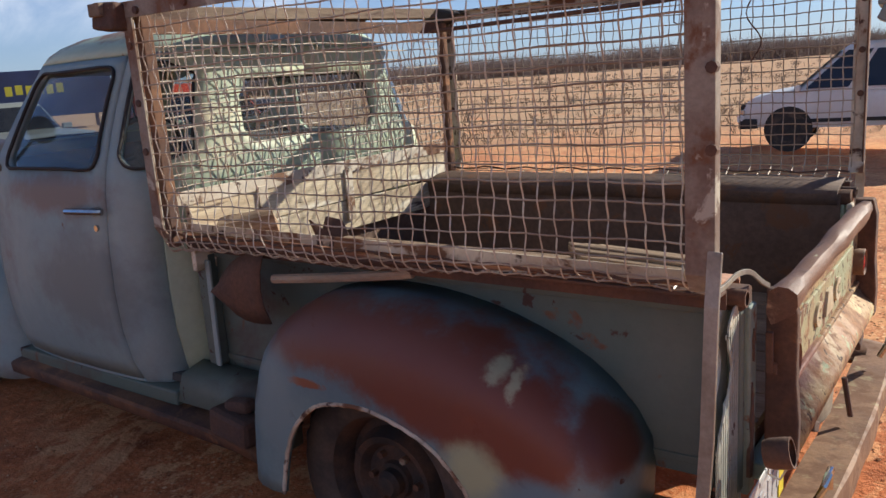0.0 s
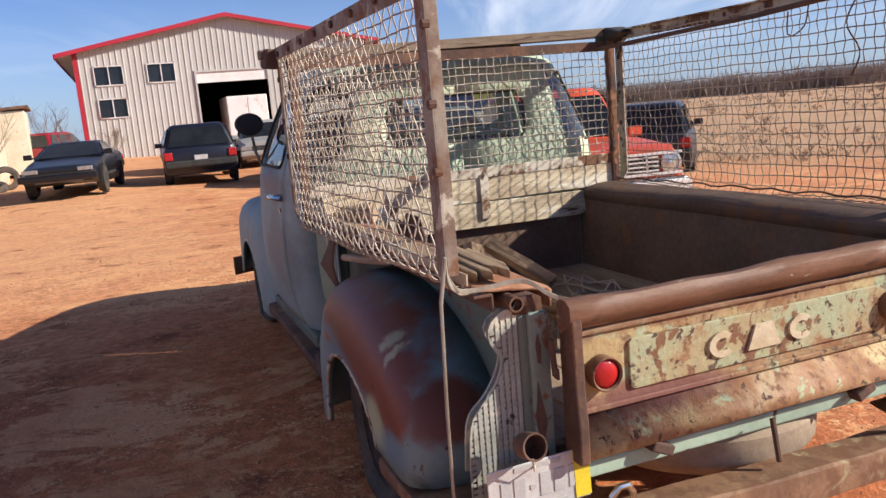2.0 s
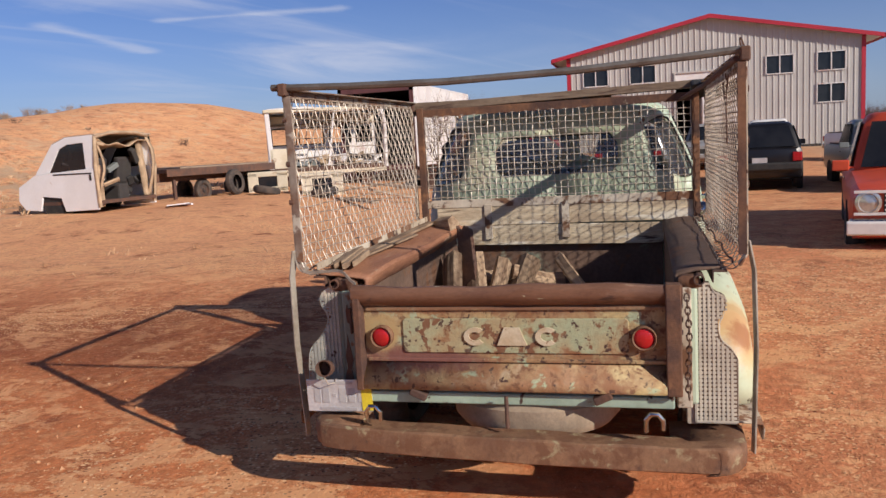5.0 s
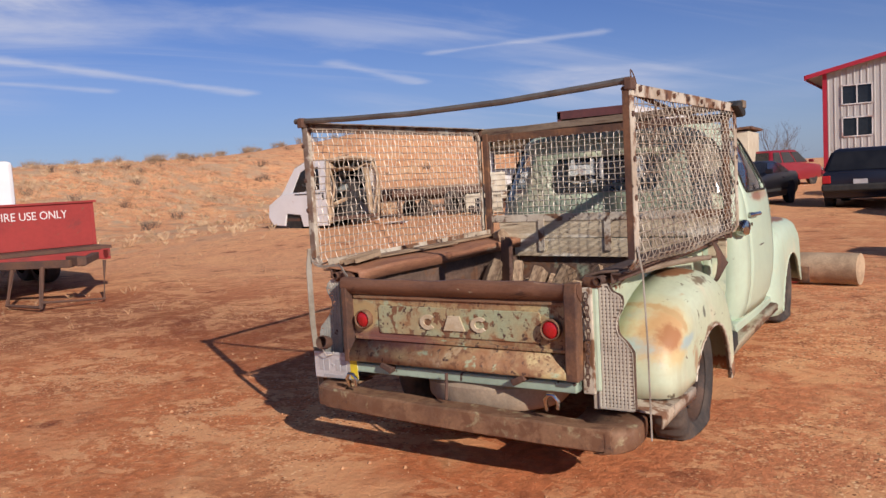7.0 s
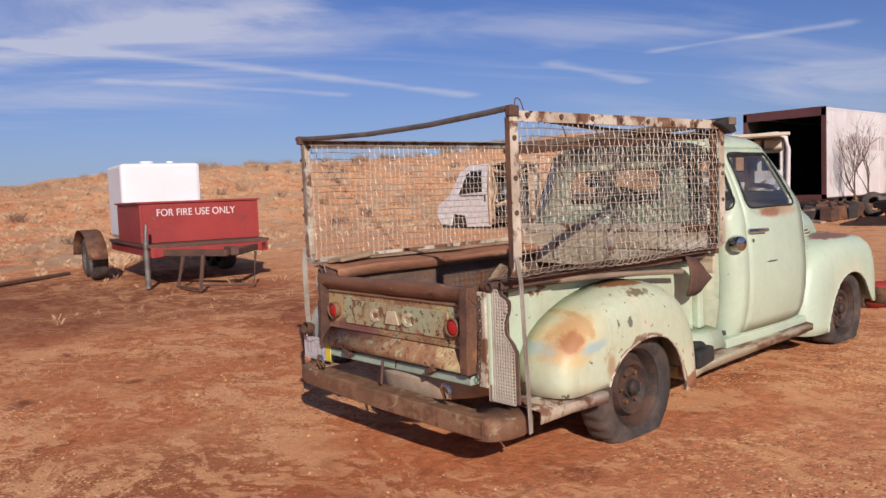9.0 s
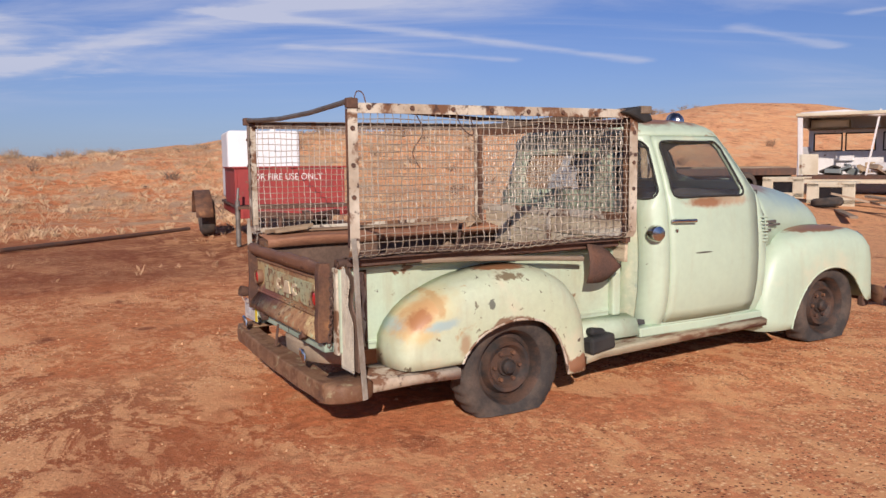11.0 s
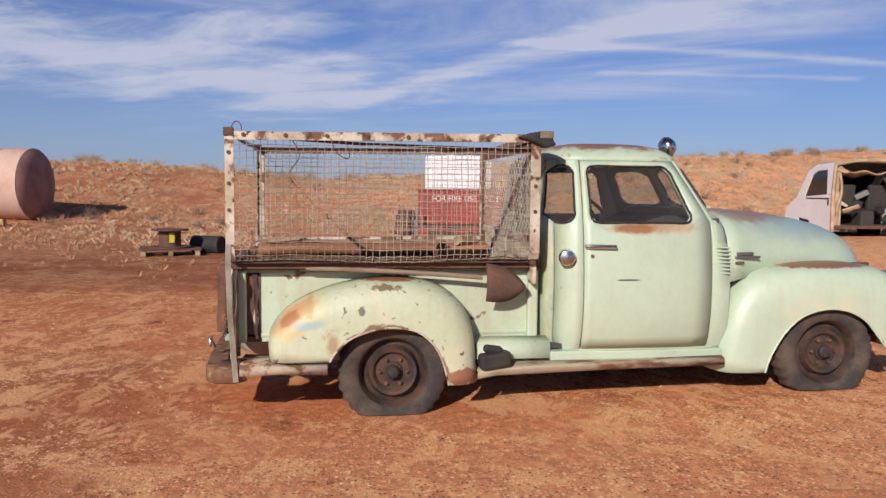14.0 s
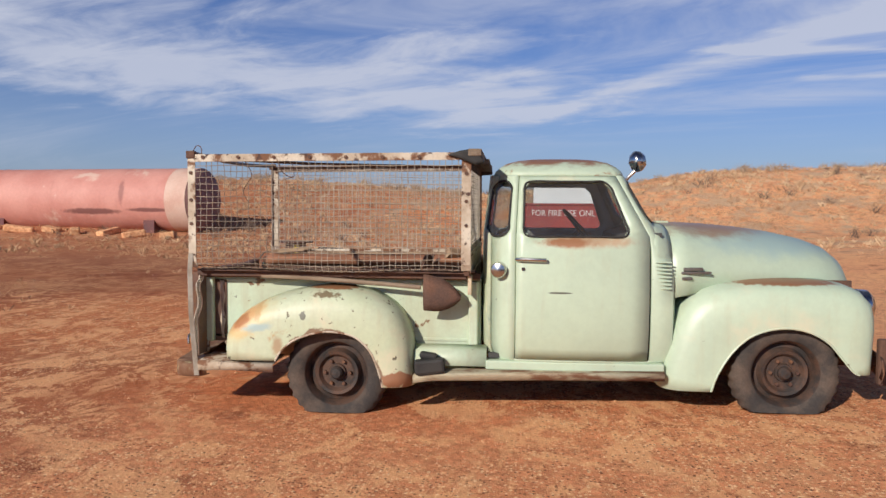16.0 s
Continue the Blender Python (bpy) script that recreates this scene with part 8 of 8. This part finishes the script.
for cap in (((-0.9, -0.33, 2.05), (-0.9, -0.33, 2.11), 0.10), ((-0.7, -0.03, 2.05), (-0.7, -0.03, 2.10), 0.05)):
    part("tank_cap", C(cap), "tank_white", wt2)
words("sign_text", "FOR FIRE USE ONLY", 0.165, Matrix.Translation((1.013, -0.06, 1.17)) @ pose(0, 0, 0, 90, 0, 90) @ Matrix.Diagonal((0.72, 1, 1, 1)), "box_white", ft, 0.003, "white painted words")
for x in (-1.72, -1.02):
    for y in (-1.20, 0.92):
        road_wheel(ft, x, y, 0.37, rim="steel")
for y in (-1.16, 0.95):
    part("mudguard", loft([[(-1.35 + 0.95 * math.cos(a), y + d, 0.40 + 0.50 * math.sin(a)) for a in (math.pi * k / 10 for k in range(11))] for d in (-0.13, 0.13)]), "rust", ft, smooth=50, thick=0.01)
part("drawbar", B(((1.95, 0.34, 0.55), (1.25, 0.08, 0.10), pose(0, 0, 0, 0, 0, -28)), ((1.95, -0.34, 0.55), (1.25, 0.08, 0.10), pose(0, 0, 0, 0, 0, 28)), ((2.5, 0, 0.58), (0.35, 0.10, 0.12))), "rust_dark", ft, bevel=0.01)
part("jack_leg", C(((1.35, -0.80, 0.0), (1.35, -0.80, 0.78), 0.035), ((1.35, -0.80, 0.78), (1.32, -0.78, 1.0), 0.018)), "steel", ft)
part("step_frame", T([(2.5, -0.35, 0.55), (2.5, -0.4, 0.04), (1.8, -0.52, 0.04), (1.85, -0.45, 0.5)], 0.025, 6), "rust_dark", ft)
part("step_frame", T([(2.5, 0.3, 0.55), (2.53, 0.25, 0.04), (2.5, -0.4, 0.10)], 0.02, 6), "rust_dark", ft)
part("hose_rack", T([(-2.0, -0.5, 0.7), (-2.05, -0.45, 1.0), (-2.25, -0.5, 1.5), (-2.2, -0.5, 1.65)], 0.03, 6), "rust_dark", ft)

# ---- long pink tank lying on the ridge foot
pt = thing("storage_tank", "long faded pink steel storage tank lying on saddles", "tank")
tank_dir = Vector((0.985, -0.17, 0.0))
t0 = Vector((9.2, -19.4, 1.46))
tm = Matrix.Translation(t0) @ tank_dir.to_track_quat("Z", "Y").to_matrix().to_4x4()
R = 1.06
part("shell", lathe([(R, 0.75), (R, 4.0), (R, 8.0), (R, 12.0), (R, 15.5)], seg=48, m=tm), "pink", pt, smooth=40)
part("end_band", lathe([(R * 1.003, 0.02), (R * 1.003, 0.78)], seg=48, m=tm), "tank_end", pt, "chalky pale end band", smooth=40)
part("end_dome", lathe([(0.0, -0.26), (R * 0.4, -0.24), (R * 0.72, -0.17), (R * 0.93, -0.06), (R, 0.03)], seg=48, m=tm), "tank_dome", pt, "weathered end dome with its shade in the colour", smooth=60)
part("end_dome", lathe([(0.0, 15.92), (R * 0.4, 15.88), (R * 0.72, 15.76), (R * 0.93, 15.6), (R, 15.48)], seg=48, m=tm), "pink", pt, smooth=60)
for d in (2.6, 5.2, 7.8, 10.4, 13.0):
    part("weld_band", lathe([(R + 0.002, d - 0.03), (R + 0.010, d), (R + 0.002, d + 0.03)], seg=48, m=tm), "pink", pt, smooth=40)
for d in (1.5, 7.5, 13.5):
    p = t0 + tank_dir * d
    gz = ground_z(p.x, p.y) - 0.1
    part("saddle", B(((p.x, p.y, (gz + 0.8) / 2), (0.4, 1.7, 0.8 - gz), pose(0, 0, 0, 0, 0, -10))), "maroon", pt)
for n in range(9):
    p = t0 + tank_dir * (0.6 + 1.1 * n) + Vector((0.0, 1.5, 0))
    ob = part("concrete_lump", B(((0, 0, 0), (0.5 + 0.2 * (n % 3), 0.3, 0.22), pose(0, 0, 0, 5, 8, n * 40))), "stone", bevel=0.05)
    ob.matrix_basis = pose(p.x, p.y + 0.3 * (n % 2), ground_z(p.x, p.y) + 0.06)
    tagged(ob, "pale lump of rubble beside the tank", "rubble", group="rubble by the tank")

# ---- pallet with a reel and a drum
pl = thing("pallet", "grey timber pallet on the dirt", "pallet", ground_pose(3.75, -11.3, 12))
for k in range(6):
    part("slat", B(((0, -0.5 + 0.2 * k, 0.13), (1.2, 0.11, 0.02))), "rust", pl)
for x in (-0.52, 0, 0.52):
    part("bearer", B(((x, 0, 0.06), (0.09, 1.1, 0.10))), "wood_x", pl)
rl = thing("cable_reel", "small dark cable reel with a yellow mark on a pallet", "reel", ground_pose(3.75, -11.3, 20))
part("flange", C(((0, 0, 0.145), (0, 0, 0.175), 0.42)), "rust_dark", rl, smooth=40)
part("flange", C(((0, 0, 0.50), (0, 0, 0.53), 0.38)), "rust_dark", rl, smooth=40)
part("core", C(((0, 0, 0.17), (0, 0, 0.51), 0.22)), "rust_dark", rl, smooth=40)
part("mark", B(((0.0, 0.23, 0.36), (0.10, 0.02, 0.20))), "yellow", rl)
dr = part("drum", C(((0, 0, 0.0), (0.0, 0, 0.70), 0.19), seg=24), "black", bevel=0.02, smooth=40)
dr.matrix_basis = pose(2.75, -11.6, ground_z(2.75, -11.6) + 0.18, 90, 0, 62)
tagged(dr, "black drum lying on its side", "drum")
ob = part("drill_pipe", C(((-2.3, 0, 0), (2.3, 0, 0), 0.04), seg=14), "rust_dark", smooth=40)
ob.matrix_basis = pose(0.6, -11.9, ground_z(0.6, -11.9) + 0.05, 0, 0, 37)
tagged(ob, "long dark pipe lying on the dirt", "pipe")

# ---- block and jack by the truck's nose
ob = part("timber_block", loft([[(x, 0.16 * math.cos(a) * (1 + 0.06 * math.sin(3 * a)), 0.17 + 0.16 * math.sin(a)) for a in (2 * math.pi * k / 14 for k in range(14))] for x in (-0.3, 0, 0.3)], closed=True, caps=True), "beige_foam", smooth=40)
ob.matrix_basis = ground_pose(-4.72, 0.92, 80)
tagged(ob, "short sawn log round lying on the dirt", "log")
ob = thing("gas_bottle", "small faded red bottle lying by the bumper", "bottle", ground_pose(-4.62, 0.50, 60))
part("shell", lathe([(0.0, -0.28), (0.08, -0.26), (0.125, -0.2), (0.13, 0.15), (0.08, 0.24), (0.03, 0.27)], seg=20, m=Matrix.Translation((0, 0, 0.13)) @ pose(0, 0, 0, 90, 0, 0)), "trailer_red", ob, smooth=40)
part("collar", C(((0, -0.26, 0.13), (0, -0.33, 0.13), 0.05), seg=12), "rust_dark", ob)
# loose planks by the coupe
for n, (x, y, z, rz, ry) in enumerate(((-14.6, -5.2, 0.42, 70, 4), (-15.3, -6.0, 0.2, 130, 14), (-16.2, -6.3, 0.3, 85, -6), (-13.9, -6.2, 0.1, 40, 0))):
    ob = part("plank", B(((0, 0, 0), (2.6, 0.16, 0.05))), "wood_x", bevel=0.005)
    ob.matrix_basis = pose(x, y, ground_z(x, y) + z, 0, ry, rz)
    tagged(ob, "grey plank in a heap of scrap timber", "plank", group="scrap timber heap")
for n in range(10):
    x, y = -18.5 - 0.55 * (n % 5), -5.6 - 0.5 * (n // 5)
    ob = part("scrap_block", B(((0, 0, 0.2), (0.5, 0.35, 0.4), pose(0, 0, 0, 8 * (n % 3), 5 * (n % 4), 0)), ((0.1, 0.1, 0.42), (0.4, 0.1, 0.08), pose(0, 0, 0, 0, 20, 30))), ("rust_dark", "rust", "room")[n % 3], bevel=0.04)
    ob.matrix_basis = ground_pose(x, y, n * 37)
    tagged(ob, "rusty scrap machine part in a heap", "scrap", group="scrap heap")

# ---------------------------------------------------------------- plants, stones
def tri_mesh(name, verts, faces, material, label, category):
    me = bpy.data.meshes.new(name)
    me.from_pydata(verts, [], faces)
    me.materials.append(M[material])
    return tagged(new(name, me), label, category, kind="stuff")


def tufts(places, seed, blades=9):
    """Blades of dry grass in clumps: (x, y, height)."""
    rn = random.Random(seed)
    verts, faces = [], []
    for x, y, h in places:
        z = ground_z(x, y) - 0.02
        for _ in range(blades):
            a, lean, tall = rn.uniform(0, 6.283), rn.uniform(0.1, 0.75), h * rn.uniform(0.5, 1.1)
            bx, by = x + rn.uniform(-0.3, 0.3) * h, y + rn.uniform(-0.3, 0.3) * h
            w = h * 0.014
            px, py = -math.sin(a) * w, math.cos(a) * w
            tx, ty = bx + math.cos(a) * lean * tall, by + math.sin(a) * lean * tall
            n = len(verts)
            verts += [(bx - px, by - py, z), (bx + px, by + py, z), ((bx + tx) / 2 + px * 0.8, (by + ty) / 2 + py * 0.8, z + tall * 0.65), (tx, ty, z + tall * (1 - 0.3 * lean))]
            faces += [(n, n + 1, n + 2), (n, n + 2, n + 3)]
    return verts, faces


rn = random.Random(11)
places = []
while len(places) < 19000:
    x, y = rn.uniform(-34, 30), rn.uniform(-40, -12.5)
    if noise.noise((x * 0.22, y * 0.22, 1.0)) + 0.35 * step01(-y, 14, 22) + rn.uniform(-0.25, 0.2) > 0.12 and not (x < -14 and y > -14) and x > -24 + rn.uniform(-3, 3):
        places.append((x, y, rn.uniform(0.05, 0.16) + (0.12 if rn.random() < 0.06 else 0)))
tri_mesh("dry_grass", *tufts(places, 1, 12), "straw", "clumps of dry straw grass on the ridge", "grass")
places = []
while len(places) < 5000:
    r, a = rn.uniform(14, 75) ** 1.0, radians(rn.uniform(60, 150))
    x, y = r * math.cos(a) - 1, r * math.sin(a)
    if noise.noise((x * 0.15, y * 0.15, 4.0)) + rn.uniform(-0.3, 0.3) > 0.02 and y > 10:
        places.append((x, y, rn.uniform(0.08, 0.28)))
tri_mesh("dry_grass", *tufts(places, 2, 7), "straw_grey", "dry straw grass over the open plain", "grass")
places = []
while len(places) < 300:
    x, y = rn.uniform(-10, 12), rn.uniform(-13, -2.8)
    if noise.noise((x * 0.3, y * 0.3, 8.0)) + rn.uniform(-0.3, 0.3) > 0.16 and not (-6 < x < 4 and y > -6):
        places.append((x, y, rn.uniform(0.04, 0.15)))
tri_mesh("dry_weeds", *tufts(places, 3, 8), "straw", "sparse dry weeds in the dirt", "weeds")


def shrub_mesh(places, seed, stems=16):
    """Bare twiggy shrubs as thin three-sided spikes that fork once: (x, y, height)."""
    rn = random.Random(seed)
    verts, faces = [], []

    def spike(a, b, w):
        d = (b - a).normalized()
        s = d.cross(Vector((0.3, 0.9, 0.2))).normalized() * w
        t = d.cross(s).normalized() * w
        n = len(verts)
        verts.extend([tuple(a + s), tuple(a - s * 0.5 + t * 0.87), tuple(a - s * 0.5 - t * 0.87), tuple(b)])
        faces.extend([(n, n + 1, n + 3), (n + 1, n + 2, n + 3), (n + 2, n, n + 3)])
    for x, y, h in places:
        base = Vector((x, y, ground_z(x, y) - 0.05))
        for _ in range(stems):
            a, lean = rn.uniform(0, 6.283), rn.uniform(0.15, 1.0)
            start = base + Vector((rn.uniform(-0.25, 0.25) * h, rn.uniform(-0.25, 0.25) * h, 0))
            tip = start + Vector((math.cos(a) * lean, math.sin(a) * lean, rn.uniform(0.6, 1.05))) * h * 0.8
            spike(start, tip, h * 0.016)
            mid = start.lerp(tip, 0.45)
            for _ in range(2):
                spike(mid, mid + Vector((rn.uniform(-0.5, 0.5), rn.uniform(-0.5, 0.5), rn.uniform(0.2, 0.6))) * h * 0.55, h * 0.009)
    return verts, faces


places = [(rn.uniform(-32, 28), rn.uniform(-36, -17), rn.uniform(0.3, 0.7)) for _ in range(110)]
places += [((rr := rn.uniform(25, 80)) * math.cos(a := radians(rn.uniform(62, 150))), rr * math.sin(a), rn.uniform(0.4, 0.9)) for _ in range(160)]
tri_mesh("sagebrush", *shrub_mesh(places, 4, 18), "bush", "low grey desert shrubs", "shrub")
places = []
for _ in range(1500):
    a, rr = radians(rn.uniform(70, 172)), rn.uniform(120, 190)
    places.append((rr * math.cos(a), rr * math.sin(a), rn.uniform(2.8, 5.4)))
tri_mesh("tree_belt", *shrub_mesh(places, 5, 22), "far_bush", "far belt of bare brown trees on the plain", "trees")


M["pale_straw"] = surface("pale_bleached_straw", (0.62, 0.45, 0.28), (0.50, 0.34, 0.20), 0.8, 0.95, bump=0, grain=0.2)
places = []
while len(places) < 2600:
    x, y = rn.uniform(-26, 32), rn.uniform(-36, -13.0)
    if noise.noise((x * 0.16, y * 0.2, 2.0)) + rn.uniform(-0.25, 0.25) > 0.02 and x > -22 + rn.uniform(-3, 3) and not (8 < x < 26 and -22 < y < -17.5):
        places.append((x, y, rn.uniform(0.10, 0.24)))
tri_mesh("bunch_grass", *tufts(places, 6, 26), "pale_straw", "pale bunch grass dotted over the ridge", "grass")
places = [(x, -31.5 - 2.5 * rn.random() + 0.03 * x, rn.uniform(0.35, 0.8)) for x in (rn.uniform(-40, 34) for _ in range(150))]
tri_mesh("crest_brush", *shrub_mesh(places, 8, 30), "straw_grey", "grey brush along the crest of the ridge", "shrub")


def bare_tree(at, height, seed):
    """A leafless tree: tapered stems that fork into limbs and twigs."""
    rn = random.Random(seed)
    tree = thing("bare_tree", "leafless grey-brown tree by the white trailer", "tree", at, group="bare trees")
    trunk, crown = bmesh.new(), bmesh.new()

    def limb(p, d, length, r, level):
        pts = [p]
        for _ in range(4):
            d = (d + Vector((rn.uniform(-0.22, 0.22), rn.uniform(-0.22, 0.22), rn.uniform(-0.02, 0.16)))).normalized()
            pts.append(pts[-1] + d * length / 4)
        for k in range(4):
            add_cyl(trunk if level == 0 else crown, pts[k], pts[k + 1], r * (1 - k * 0.18), r * (1 - (k + 1) * 0.18), seg=5 if level < 2 else 3, caps=False)
        if level < 3:
            for _ in range(5 if level else 4):
                k = rn.choice((2, 3, 4))
                limb(pts[k], (d + Vector((rn.uniform(-0.9, 0.9), rn.uniform(-0.9, 0.9), rn.uniform(0.0, 0.6)))).normalized(), length * rn.uniform(0.5, 0.75), r * 0.45, level + 1)
    for _ in range(3):
        limb(Vector((rn.uniform(-0.15, 0.15), rn.uniform(-0.15, 0.15), -0.05)), Vector((rn.uniform(-0.35, 0.35), rn.uniform(-0.35, 0.35), 1)).normalized(), height * 0.45, 0.045, 0)
    part("trunk", trunk, "bush", tree)
    part("crown", crown, "bush", tree)


bare_tree(ground_pose(-21.8, -6.1, 0), 3.1, 1)
bare_tree(ground_pose(-25.2, -6.0, 0), 3.4, 2)
bare_tree(ground_pose(-34.5, -4.6, 0), 3.2, 3)
bare_tree(ground_pose(-40.6, -2.2, 0), 1.8, 4)

# grit and pebbles in front of the camera
verts, faces = [], []
for _ in range(26000):
    a, r = rn.uniform(0, 6.283), 6.5 * math.sqrt(rn.uniform(0.0, 1))
    x, y = -0.4 + 1.15 * r * math.cos(a), 1.2 + r * math.sin(a)
    if -3.6 < x < 1.1 and -0.95 < y < 0.95 and rn.random() < 0.8:
        continue
    s = rn.uniform(0.003, 0.007) if rn.random() < 0.94 else rn.uniform(0.007, 0.016)
    z = ground_z(x, y) + s * 0.25
    n = len(verts)
    j = [rn.uniform(0.6, 1.3) for _ in range(6)]
    verts += [(x + s * j[0], y, z), (x, y + s * j[1], z), (x - s * j[2], y, z), (x, y - s * j[3], z), (x, y, z + s * 0.7 * j[4]), (x, y, z - s * 0.5)]
    faces += [(n, n + 1, n + 4), (n + 1, n + 2, n + 4), (n + 2, n + 3, n + 4), (n + 3, n, n + 4), (n + 1, n, n + 5), (n + 2, n + 1, n + 5), (n + 3, n + 2, n + 5), (n, n + 3, n + 5)]
tri_mesh("gravel", verts, faces, "stone", "scattered grit and small stones on the dirt", "gravel")
